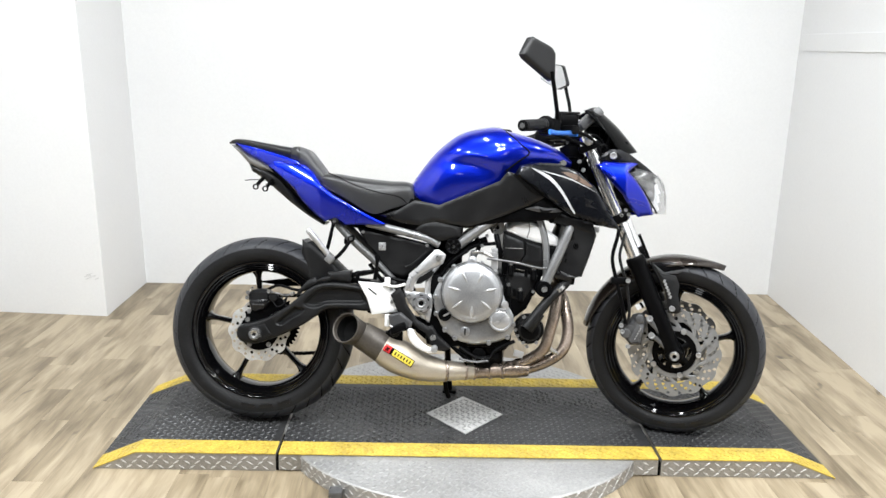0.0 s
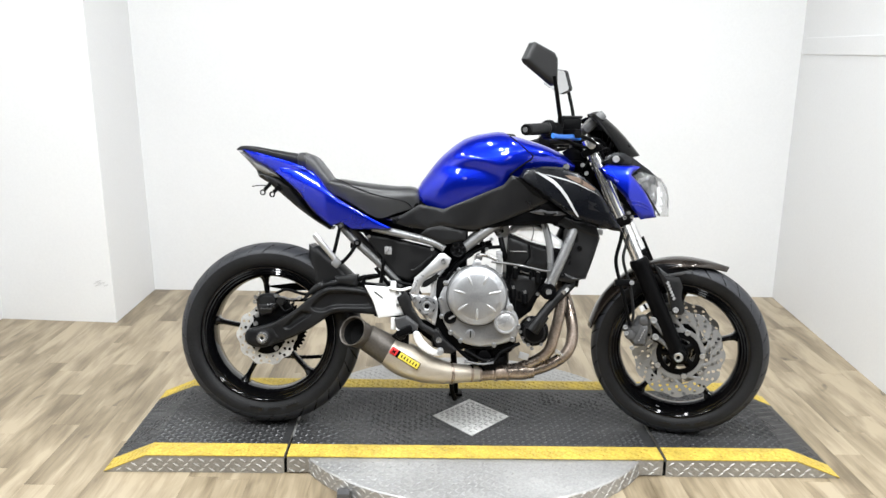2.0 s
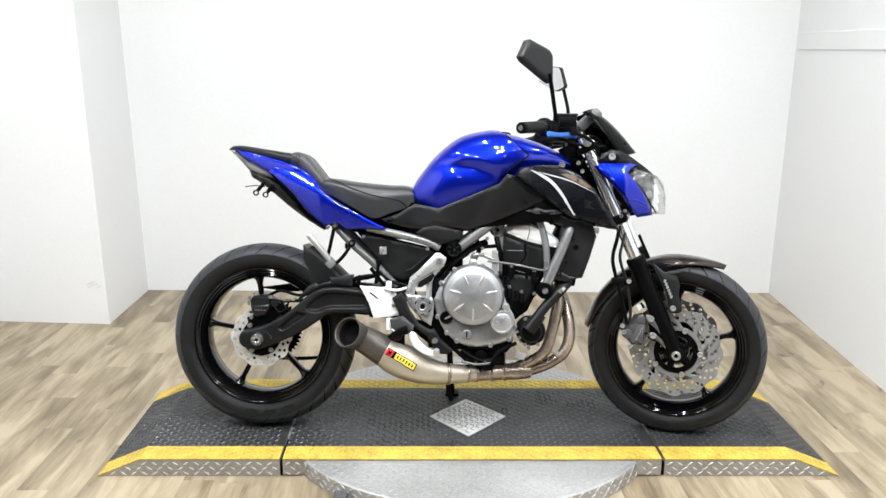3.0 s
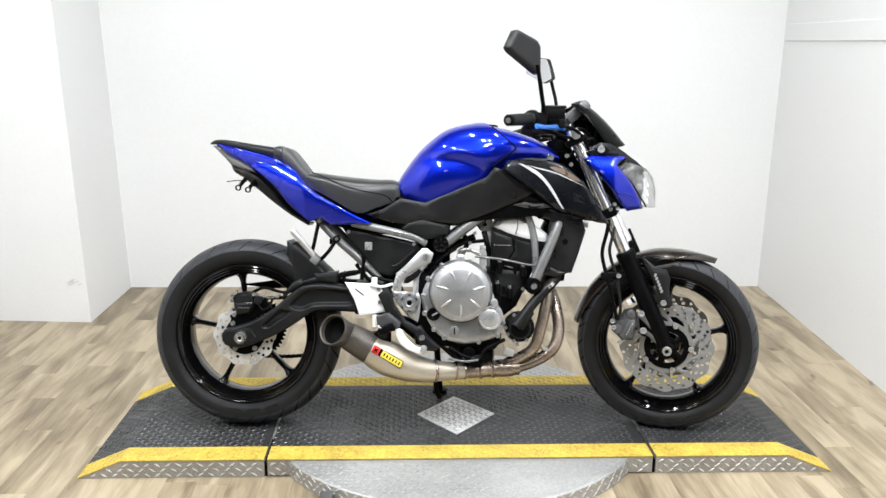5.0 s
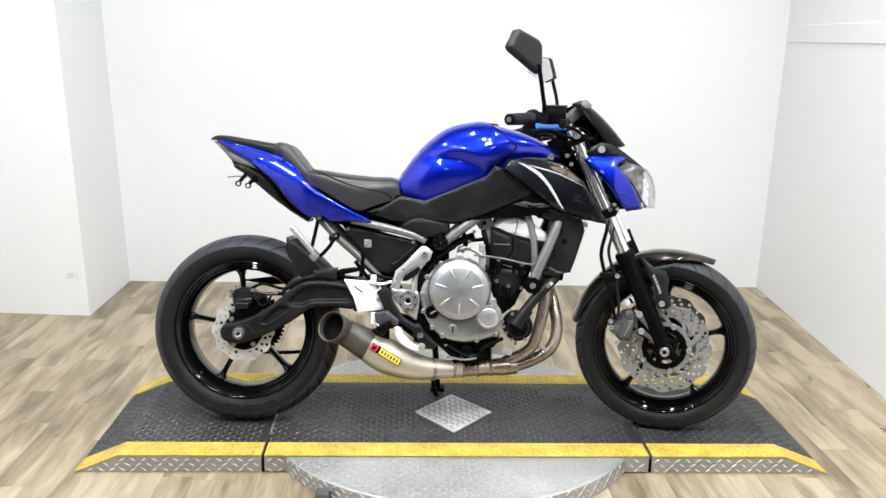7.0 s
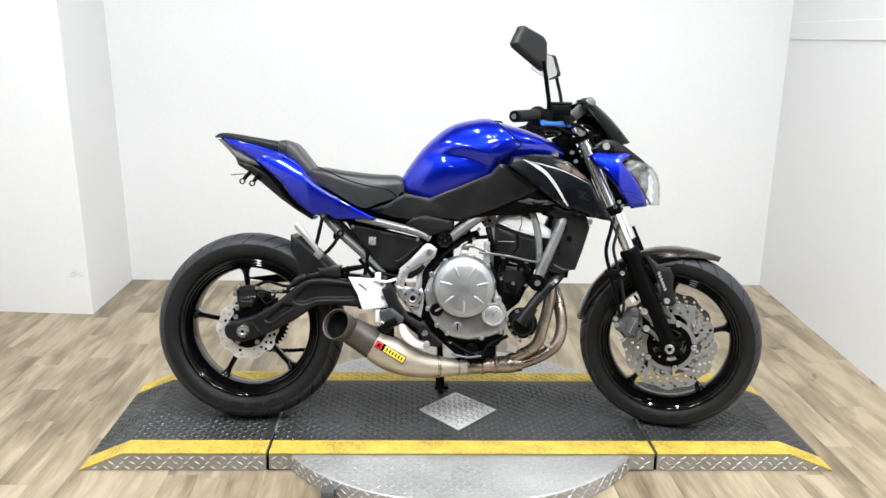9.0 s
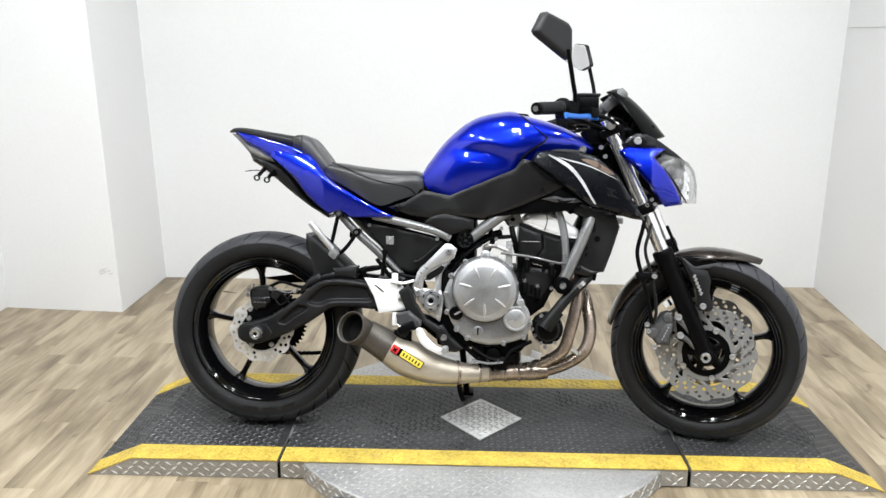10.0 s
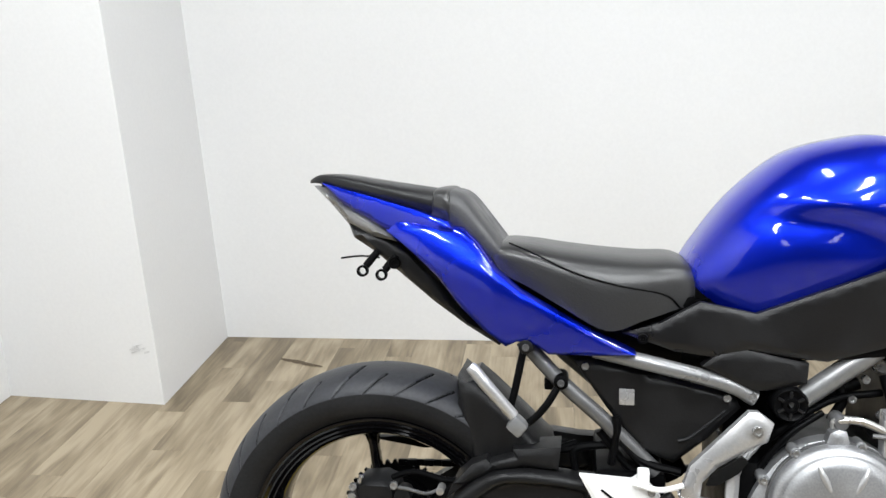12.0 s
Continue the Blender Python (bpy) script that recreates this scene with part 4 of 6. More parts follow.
part("cover_lip", sweep([(0.125, -0.1365, 0.676), (0.187, -0.1365, 0.652), (0.247, -0.1365, 0.637), (0.294, -0.1355, 0.629)], 0.0022, 8), SILVER, head_cover)
for pts in ([(0.116, 0.663), (0.178, 0.641), (0.183, 0.599), (0.162, 0.568), (0.113, 0.580)], [(0.188, 0.638), (0.246, 0.624), (0.252, 0.594), (0.247, 0.556), (0.177, 0.565), (0.170, 0.569), (0.190, 0.599)], [(0.128, 0.542), (0.229, 0.531), (0.226, 0.514), (0.184, 0.446), (0.126, 0.458)]):
    part("cast_panel", outline_mesh(pts, flat_y(-0.139), 0.006, 0.005, 0.006, 0.010, 1), ENGINEBLACK, cylinder, "black painted casting panel")
part("scratch_line", box(0.121, -0.1458, 0.6165, 0.176, -0.1438, 0.6185, 0.0006), STEEL, cylinder)
part("scratch_line", box(0.155, -0.1458, 0.547, 0.186, -0.1438, 0.5495, 0.0006, turn=Matrix.Rotation(0.25, 4, "Y")), STEEL, cylinder)
for x, z in ((0.139, 0.546), (0.214, 0.532), (0.134, 0.478), (0.173, 0.463)):
    stud = part("stud", lathe([(0.0005, -0.017), (0.008, -0.017), (0.010, -0.015), (0.010, 0.012), (0.008, 0.017), (0.0005, 0.017)], 0, 0, 16), DARK, cylinder)
    stud.matrix_basis = Matrix.Translation((x, -0.150, z)) @ pose(0, 0, 0, 90)
    part("nut", lathe([(0.0005, -0.006), (0.006, -0.006), (0.0068, -0.004), (0.0068, 0.006), (0.0005, 0.006)], 0, 0, 6), BOLT, cylinder, smooth=False).matrix_basis = Matrix.Translation((x, -0.152, z + 0.021)) @ pose(0, 0, 0, 90)
for x, z in ((0.155, 0.474), (0.190, 0.540), (0.120, 0.520)):
    part("stud", sweep([(x, -0.146, z - 0.012), (x, -0.146, z + 0.012)], 0.005, 10), DARK, cylinder)
part("mount_lug", outline_mesh([(0.205, 0.480), (0.215, 0.490), (0.226, 0.480), (0.218, 0.466), (0.206, 0.468)], flat_y(-0.14), 0.01, 0.002, 0.003, 0.006, 1), DARK, cylinder)
bolts(cylinder, [(0.215, -0.143, 0.478)], 0.006, 0.005)
pump = part("water_pump", lathe([(0.0005, -0.172), (0.026, -0.172), (0.034, -0.166), (0.046, -0.160), (0.048, -0.15), (0.048, -0.11), (0.0005, -0.11)], 0.206, 0.355, 36), DARK, bike, "black water pump cover")
part("pump_ring", lathe([(0.030, -0.1725), (0.034, -0.1715), (0.037, -0.1665), (0.0335, -0.1655)], 0.206, 0.355, 36), ENGINEBLACK, pump, "raised rim")
part("pump_neck", sweep([(0.206, -0.168, 0.355), (0.222, -0.172, 0.382), (0.240, -0.168, 0.410)], 0.014, 14), ENGINEBLACK, pump)
for k in range(6):
    a = radians(25 + 60 * k)
    part("pump_web", box(-0.008, -0.003, -0.0018, 0.008, 0.003, 0.0018, 0.0006, turn=Matrix.Rotation(-a, 4, "Y")), ENGINEBLACK, pump).matrix_basis = Matrix.Translation((0.206 + 0.039 * math.cos(a), -0.163, 0.355 + 0.039 * math.sin(a)))
bolts(pump, [(0.206 + 0.046 * math.cos(radians(a)), -0.163, 0.355 + 0.046 * math.sin(radians(a))) for a in (50, 115, 180, 245, 300)], 0.006, 0.006)
part("coolant_hose", sweep([(0.332, -0.125, 0.520), (0.300, -0.150, 0.490), (0.262, -0.160, 0.451), (0.225, -0.170, 0.405), (0.192, -0.178, 0.362)], 0.0165, 16), ENGINEBLACK, bike, "black rubber coolant hose")
part("hose_clamp", lathe([(0.0185, -0.006), (0.0205, -0.006), (0.0205, 0.006), (0.0185, 0.006)], 0, 0, 24), STEEL, bike).matrix_basis = Matrix.Translation((0.30, -0.150, 0.490)) @ pose(0, 0, 0, 0, 0, 0) @ Matrix.Rotation(radians(50), 4, "Y") @ Matrix.Rotation(radians(90), 4, "Z")
# the dark clutter between crankcase and exhaust
for k, (x, y, z, r) in enumerate(((-0.05, -0.13, 0.300, 0.020), (0.00, -0.14, 0.275, 0.017), (0.045, -0.15, 0.268, 0.022), (0.085, -0.14, 0.285, 0.019), (0.12, -0.15, 0.300, 0.018), (0.065, -0.12, 0.245, 0.03))):
    part("sump_boss", knob(x, z, y, y + 0.06, r, 18), DARK, bike)
part("oil_pipe", sweep([(-0.02, -0.155, 0.290), (0.03, -0.16, 0.262), (0.075, -0.16, 0.255), (0.10, -0.155, 0.285), (0.16, -0.15, 0.315)], 0.006, 8), DARK, bike)
bolts(bike, [(0.092, -0.16, 0.318), (0.175, -0.155, 0.322), (0.168, -0.16, 0.335), (0.183, -0.165, 0.372), (0.20, -0.155, 0.300), (0.03, -0.15, 0.255), (0.058, -0.16, 0.252)], 0.006, 0.006)
part("sensor_tag", box(0.158, -0.150, 0.262, 0.190, -0.146, 0.284, 0.002, turn=Matrix.Rotation(0.25, 4, "Y")), SILVER, bike, "small pale label plate")
part("lower_bracket", outline_mesh([(-0.060, 0.300), (-0.030, 0.286), (0.000, 0.268), (0.060, 0.260), (0.110, 0.270), (0.108, 0.252), (0.050, 0.240), (-0.005, 0.250), (-0.040, 0.280)], flat_y(-0.150), 0.02, 0.004, 0.006, 0.010, 1), DARK, bike, "black lower engine bracket")
part("bracket_rod", sweep([(-0.02, -0.165, 0.254), (0.03, -0.168, 0.246), (0.075, -0.165, 0.250)], 0.004, 8), STAYGREY, bike)
part("exhaust_hanger", outline_mesh([(0.060, 0.262), (0.085, 0.262), (0.082, 0.222), (0.066, 0.222)], flat_y(-0.145), 0.008, 0.002, 0.004, 0.008, 1), DARK, bike)
part("muffler_bracket", outline_mesh([(-0.262, 0.330), (-0.236, 0.352), (-0.205, 0.335), (-0.205, 0.305), (-0.235, 0.300)], flat_y(-0.165), 0.02, 0.006, 0.008, 0.009, 1), DARK, bike, "black muffler bracket")
part("rear_engine_mount", outline_mesh([(-0.215, 0.395), (-0.13, 0.375), (-0.075, 0.320), (-0.06, 0.29), (-0.10, 0.285), (-0.16, 0.33)], flat_y(-0.13), 0.02, 0.005, 0.008, 0.011, 1), DARK, bike)
# throttle bodies and hoses behind the frame tube
part("throttle_body", lathe([(0.0005, -0.10), (0.030, -0.10), (0.034, -0.09), (0.034, 0.09), (0.0005, 0.09)], 0.085, 0.705, 28), DARK, bike)
part("throttle_wheel", lathe([(0.006, -0.112), (0.022, -0.112), (0.025, -0.108), (0.025, -0.10), (0.006, -0.10)], 0.095, 0.682, 24), STEEL, bike)
for pts, r in (([(-0.04, -0.10, 0.59), (0.02, -0.10, 0.625), (0.06, -0.09, 0.64)], 0.012), ([(-0.10, -0.12, 0.53), (-0.04, -0.13, 0.585), (0.02, -0.12, 0.62), (0.09, -0.11, 0.63)], 0.006), ([(-0.10, -0.14, 0.50), (-0.05, -0.15, 0.57), (0.0, -0.14, 0.605)], 0.005), ([(0.02, -0.10, 0.66), (0.035, -0.11, 0.62), (0.02, -0.11, 0.585)], 0.008), ([(0.09, -0.12, 0.66), (0.10, -0.13, 0.62), (0.11, -0.12, 0.58)], 0.009)):
    part("engine_hose", sweep(pts, r, 10), DARK, bike)
part("inner_frame", box(-0.135, -0.075, 0.540, -0.018, 0.075, 0.690, 0.015), DARK, bike, "black inner frame casting")
part("airbox", box(-0.10, -0.09, 0.676, 0.10, 0.09, 0.76, 0.02), DARK, bike)
bolts(bike, [(0.06, -0.13, 0.655), (0.045, -0.12, 0.622), (0.085, -0.125, 0.60)], 0.006, 0.008)

# ---- exhaust ----
part("header_pipe", sweep([(0.270, -0.055, 0.530), (0.300, -0.085, 0.470), (0.292, -0.098, 0.400), (0.278, -0.098, 0.340), (0.262, -0.095, 0.285), (0.225, -0.080, 0.250), (0.16, -0.06, 0.215)], 0.0190, 18), HEADER, bike, "heat-tinted steel header pipe")
part("header_pipe", sweep([(0.275, 0.045, 0.530), (0.318, 0.010, 0.470), (0.338, -0.03, 0.400), (0.345, -0.05, 0.330), (0.325, -0.06, 0.272), (0.27, -0.06, 0.232), (0.20, -0.06, 0.207), (0.14, -0.06, 0.200)], 0.0198, 18), HEADER, bike, "heat-tinted steel header pipe")
part("crossover_pipe", sweep([(0.270, -0.085, 0.290), (0.315, -0.07, 0.262)], 0.008, 10), STEEL, bike)
part("collector", sweep([(0.215, -0.062, 0.208, 0.024), (0.17, -0.065, 0.207, 0.030), (0.13, -0.072, 0.205, 0.027), (0.075, -0.09, 0.204, 0.0255), (0.030, -0.10, 0.203, 0.0265)], 0.025, 20), HEADER, bike, "heat-tinted exhaust collector")
for x in (0.088, 0.13):
    part("pipe_clamp", lathe([(0.0265, -0.005), (0.030, -0.004), (0.030, 0.004), (0.0265, 0.005)], 0, 0, 28), HEADER, bike).matrix_basis = Matrix.Translation((x, -0.086 if x < 0.1 else -0.073, 0.2045)) @ Matrix.Rotation(radians(75), 4, "Z")
muffler = part("muffler", sweep([(0.035, -0.10, 0.203, 0.027), (-0.015, -0.112, 0.203, 0.0295), (-0.05, -0.120, 0.204, 0.033), (-0.10, -0.130, 0.209, 0.040), (-0.155, -0.138, 0.223, 0.049), (-0.205, -0.143, 0.245, 0.057), (-0.245, -0.146, 0.265, 0.056), (-0.274, -0.148, 0.282, 0.050)], 0.05, 36, 6), TITANIUM, bike, "brushed titanium short muffler")
for x, y, z, r in ((-0.064, -0.1225, 0.2055, 0.0375), (0.002, -0.108, 0.203, 0.0300), (0.032, -0.101, 0.203, 0.0290)):
    part("weld_band", sweep([(x - 0.005, y - 0.0012, z, r - 0.0015), (x - 0.003, y - 0.0007, z, r), (x + 0.003, y + 0.0007, z, r), (x + 0.005, y + 0.0012, z, r - 0.0025)], r, 32, 1), HEADER, muffler, "heat-tinted weld band")
part("muffler_end_cap", sweep([(-0.268, -0.148, 0.279, 0.0512), (-0.277, -0.148, 0.284, 0.0512), (-0.315, -0.152, 0.306, 0.047), (-0.345, -0.160, 0.324, 0.044)], 0.045, 36, 5), CARBON, muffler, "dark grey muffler end cap")
tipdir = Vector((-0.48, -0.80, 0.36)).normalized()
tip = lathe([(0.0455, -0.012), (0.049, -0.014), (0.051, -0.008), (0.049, 0.0), (0.046, 0.030), (0.040, 0.070), (0.036, 0.070), (0.042, 0.030), (0.0445, 0.0)], 0, 0, 44)
part("muffler_tip", tip, CARBON, muffler, "slash-cut dark exhaust tip").matrix_basis = Matrix.Translation((-0.381, -0.192, 0.345)) @ Vector((0, -1, 0)).rotation_difference(tipdir).to_matrix().to_4x4()
# black lining added to darken the mouth, standing in for its inner shade
part("tip_core", lathe([(0.0005, 0.050), (0.030, 0.050), (0.0395, 0.028), (0.0425, 0.004), (0.0445, 0.004), (0.0420, 0.030), (0.0005, 0.054)], 0, 0, 30), SHADEBLACK, muffler).matrix_basis = Matrix.Translation((-0.381, -0.192, 0.345)) @ Vector((0, -1, 0)).rotation_difference(tipdir).to_matrix().to_4x4()
tilt = Matrix.Rotation(radians(31), 4, "Y")
def on_muffler(x, z, w, h, name, material, label, parent=None, lift=0.0):
    ob = part(name, box(-w / 2, -0.001 - lift, -h / 2, w / 2, 0.001, h / 2, 0.0005, turn=tilt), material, muffler, label)
    ob.matrix_basis = Matrix.Translation((x, -0.1995 + 0.1075 * (x + 0.213) + 0.176 * (z - 0.2635), z)) @ pose(0, 0, 0, -10, 0, 6)
    return ob
on_muffler(-0.213, 0.2635, 0.106, 0.025, "sticker", DARK, "black sticker border")
on_muffler(-0.250, 0.2857, 0.024, 0.0225, "sticker", REDSTICK, "red sticker field", lift=0.0012)
on_muffler(-0.201, 0.2563, 0.073, 0.0205, "sticker", YELSTICK, "yellow sticker field", lift=0.0012)
for k in range(6):
    d = (k - 2.5) * 0.0108
    on_muffler(-0.201 + d * math.cos(radians(31)), 0.2563 - d * math.sin(radians(31)), 0.0042, 0.0105, "sticker_bar", DARK, "", lift=0.002)
for s in (1, -1):
    ob = part("emblem_bar", box(-0.008, -0.003, -0.0018, 0.008, 0.001, 0.0018, 0.0004, turn=Matrix.Rotation(s * 0.8 + 0.54, 4, "Y")), DARK, muffler)
    ob.matrix_basis = Matrix.Translation((-0.250, -0.2035, 0.2857)) @ pose(0, 0, 0, -10, 0, 6)

# ---- frame ----
def tube(name, pts, r, material, label="", both=True, seg=16):
    ob = part(name, sweep(pts, r, seg), material, bike, label)
    if both:
        flipped(ob)
    return ob


tube("subframe_tube", [(-0.335, -0.120, 0.684), (-0.22, -0.130, 0.661), (-0.134, -0.132, 0.640), (-0.095, -0.132, 0.620)], 0.0125, FRAMEGREY, "grey painted subframe tube")
tube("subframe_stay", [(-0.448, -0.095, 0.692), (-0.387, -0.105, 0.630), (-0.315, -0.11, 0.568), (-0.235, -0.11, 0.490)], 0.0125, STAYGREY, "dark grey subframe stay")
tube("frame_tube", [(-0.045, -0.135, 0.612), (0.020, -0.140, 0.664), (0.078, -0.138, 0.709), (0.16, -0.11, 0.78)], 0.0165, FRAMEGREY, "grey painted frame tube")
tube("frame_strut", [(0.335, -0.135, 0.705), (0.323, -0.150, 0.677), (0.284, -0.158, 0.583), (0.247, -0.158, 0.494)], 0.0165, FRAMEGREY, "grey painted frame strut")
tube("frame_strut", [(0.226, -0.130, 0.725), (0.246, -0.138, 0.660), (0.254, -0.142, 0.600), (0.256, -0.146, 0.520)], 0.0115, FRAMEGREY, "slim grey frame strut")
part("strut_pivot", lathe([(0.004, -0.182), (0.010, -0.186), (0.013, -0.182), (0.022, -0.182), (0.026, -0.177), (0.026, -0.13), (0.004, -0.13)], 0.247, 0.490, 28), DARK, bike, "black engine mount bolt")
bolts(bike, [(0.247, -0.183, 0.490)], 0.010, 0.007)
part("frame_bolt", lathe([(0.006, -0.168), (0.011, -0.168), (0.013, -0.163), (0.019, -0.163), (0.023, -0.166), (0.026, -0.162), (0.026, -0.11), (0.006, -0.11)], -0.049, 0.618, 32, 0.008), DARK, bike, "black frame plug")
for k in range(6):
    a = 2 * math.pi * k / 6
    part("plug_rib", box(-0.002, -0.002, -0.005, 0.002, 0.002, 0.005, 0.0006, turn=Matrix.Rotation(a, 4, "Y")), SATIN, bike).matrix_basis = Matrix.Translation((-0.049 + 0.016 * math.sin(a), -0.157, 0.618 + 0.016 * math.cos(a)))
part("side_cover", outline_mesh([(-0.372, 0.670), (-0.250, 0.648), (-0.122, 0.620), (-0.112, 0.600), (-0.165, 0.545), (-0.210, 0.506), (-0.262, 0.525), (-0.315, 0.590)], slope_y(-0.37, -0.095, -0.15, -0.115), 0.03, 0.008, 0.007, 0.009, 1), ENGINEBLACK, bike, "black plastic side cover under the seat")
part("cover_label", box(-0.295, -0.1125, 0.596, -0.271, -0.109, 0.622, 0.002), SILVER, bike, "small grey label")
part("cover_rib", sweep([(-0.205, -0.1195, 0.545), (-0.185, -0.120, 0.553), (-0.135, -0.1215, 0.597)], 0.003, 8), SATIN, bike)
bolts(bike, [(-0.135, -0.128, 0.618), (-0.348, -0.106, 0.655), (-0.10, -0.14, 0.625)], 0.006, 0.005)
cov = part("frame_cover", outline_mesh([(-0.175, 0.668), (-0.150, 0.690), (-0.116, 0.697), (-0.024, 0.680), (-0.026, 0.650), (-0.060, 0.640), (-0.098, 0.634)], slope_y(-0.17, -0.138, -0.03, -0.150), 0.02, 0.005, 0.007, 0.008, 1), ENGINEBLACK, bike, "grey plastic frame cover")
flipped(cov)
part("rear_shock", sweep([(-0.28, 0.02, 0.60), (-0.20, 0.02, 0.44)], 0.03, 14), DARK, bike)
for pts in ([(-0.36, -0.09, 0.475), (-0.36, -0.09, 0.515), (-0.30, -0.09, 0.525)], [(-0.40, -0.07, 0.503), (-0.32, -0.08, 0.520), (-0.25, -0.08, 0.545)], [(-0.305, -0.11, 0.500), (-0.298, -0.12, 0.555), (-0.300, -0.12, 0.580)], [(-0.325, -0.10, 0.55), (-0.285, -0.10, 0.50), (-0.26, -0.10, 0.48)], [(-0.31, -0.115, 0.565), (-0.262, -0.118, 0.512), (-0.20, -0.12, 0.495)]):
    part("rear_hose", sweep(pts, 0.0065, 8), DARK, bike)
part("brake_line", sweep([(-0.275, -0.165, 0.490), (-0.235, -0.168, 0.483), (-0.20, -0.168, 0.492)], 0.0045, 8), WHITEPLATE, bike, "pale brake line")

# foot controls
plate = part("master_cylinder_plate", outline_mesh([(-0.355, 0.494), (-0.276, 0.490), (-0.262, 0.500), (-0.232, 0.466), (-0.215, 0.420), (-0.222, 0.400), (-0.308, 0.388), (-0.325, 0.440)], flat_y(-0.152), 0.012, 0.005, 0.010, 0.011, 1), WHITEPLATE, bike, "white aluminium heel plate")
part("plate_slot", box(-0.325, -0.1585, 0.462, -0.290, -0.1565, 0.466, 0.001, turn=Matrix.Rotation(0.65, 4, "Y")), DARK, plate)
bolts(plate, [(-0.246, -0.158, 0.475), (-0.243, -0.158, 0.432)], 0.006, 0.005)
part("reservoir", box(-0.268, -0.170, 0.486, -0.250, -0.150, 0.512, 0.004), WHITEPLATE, plate)
part("brake_switch", box(-0.265, -0.170, 0.352, -0.250, -0.155, 0.392, 0.004), WHITEPLATE, bike)
bm = outline_mesh([(-0.108, 0.606), (-0.094, 0.606), (-0.072, 0.590), (-0.080, 0.562), (-0.104, 0.550), (-0.150, 0.520), (-0.172, 0.495), (-0.176, 0.462), (-0.206, 0.470), (-0.190, 0.520)], flat_y(-0.160), 0.014, 0.006, 0.009, 0.010, 1)
merge(bm, outline_mesh([(-0.104, 0.552), (-0.086, 0.560), (-0.112, 0.526), (-0.118, 0.508), (-0.120, 0.455), (-0.138, 0.455), (-0.136, 0.512)], flat_y(-0.158), 0.012, 0.005, 0.006, 0.008, 1))
merge(bm, outline_mesh([(-0.208, 0.476), (-0.174, 0.468), (-0.118, 0.462), (-0.110, 0.440), (-0.114, 0.400), (-0.120, 0.368), (-0.150, 0.386), (-0.190, 0.432)], flat_y(-0.1595), 0.014, 0.006, 0.009, 0.010, 1))
bracket = part("footpeg_bracket", bm, SILVER, bike, "silver cast footpeg bracket")
# no real cut-out: a black plate paints the slot's shade
part("bracket_slot", outline_mesh([(-0.168, 0.494), (-0.160, 0.512), (-0.117, 0.541), (-0.108, 0.534), (-0.121, 0.515), (-0.151, 0.495)], flat_y(-0.1690), 0.005, 0.0005, 0.003, 0.008, 1), SHADEBLACK, bracket, "black plate for the shade in a slot")
bolts(bracket, [(-0.096, -0.167, 0.580), (-0.186, -0.167, 0.452)], 0.0085, 0.005)
part("peg_boss", lathe([(0.006, -0.176), (0.012, -0.180), (0.014, -0.176), (0.019, -0.175), (0.022, -0.180), (0.030, -0.179), (0.032, -0.174), (0.032, -0.150), (0.006, -0.150)], -0.147, 0.433, 36), CASTING, bracket, "round silver peg mount")
for k in range(6):
    a = radians(30 + 60 * k)
    part("boss_slot", box(-0.005, -0.001, -0.0018, 0.005, 0.001, 0.0018, 0.0006, turn=Matrix.Rotation(-(a + math.pi / 2), 4, "Y")), DARK, bracket).matrix_basis = Matrix.Translation((-0.147 + 0.0258 * math.cos(a), -0.1805, 0.433 + 0.0258 * math.sin(a)))
part("peg_socket", knob(-0.147, 0.433, -0.1795, -0.16, 0.008, 16), DARK, bracket)
heel = part("heel_guard", outline_mesh([(-0.247, 0.457), (-0.219, 0.480), (-0.203, 0.459), (-0.194, 0.427), (-0.159, 0.376), (-0.123, 0.356), (-0.109, 0.361), (-0.092, 0.333), (-0.046, 0.289), (-0.067, 0.277), (-0.101, 0.280), (-0.131, 0.334), (-0.179, 0.366), (-0.221, 0.398)], flat_y(-0.170), 0.012, 0.005, 0.006, 0.008, 1), ENGINEBLACK, bike, "dark grey heel guard")
bolts(heel, [(-0.106, -0.176, 0.322)], 0.010, 0.006)
peg = part("footpeg", box(-0.026, -0.040, -0.011, 0.026, 0.0, 0.011, 0.005, turn=Matrix.Rotation(-0.45, 4, "Y")), DARK, bike, "folding rubber footpeg")
peg.matrix_basis = Matrix.Translation((-0.218, -0.175, 0.352))
part("peg_bracket", outline_mesh([(-0.252, 0.390), (-0.212, 0.402), (-0.173, 0.371), (-0.179, 0.352), (-0.200, 0.350), (-0.215, 0.358), (-0.244, 0.345)], flat_y(-0.182), 0.02, 0.006, 0.006, 0.008, 1), RADEDGE, bike, "dark grey footpeg bracket")
part("peg_knuckle", knob(-0.228, 0.340, -0.200, -0.165, 0.017, 20), ENGINEBLACK, bike)
part("peg_spring", sweep([(-0.246, -0.196, 0.360), (-0.228, -0.200, 0.352), (-0.208, -0.197, 0.362)], 0.004, 8), STEEL, bike)
part("brake_pedal", outline_mesh([(-0.190, 0.346), (-0.172, 0.350), (-0.157, 0.325), (-0.125, 0.296), (-0.108, 0.292), (-0.096, 0.299), (-0.090, 0.288), (-0.096, 0.277), (-0.118, 0.273), (-0.158, 0.290), (-0.181, 0.315)], flat_y(-0.190), 0.009, 0.003, 0.004, 0.006, 2), HEADSILVER, bike, "bright polished brake pedal")
part("pedal_tip", knob(-0.100, 0.289, -0.215, -0.185, 0.011, 18), SILVER, bike)
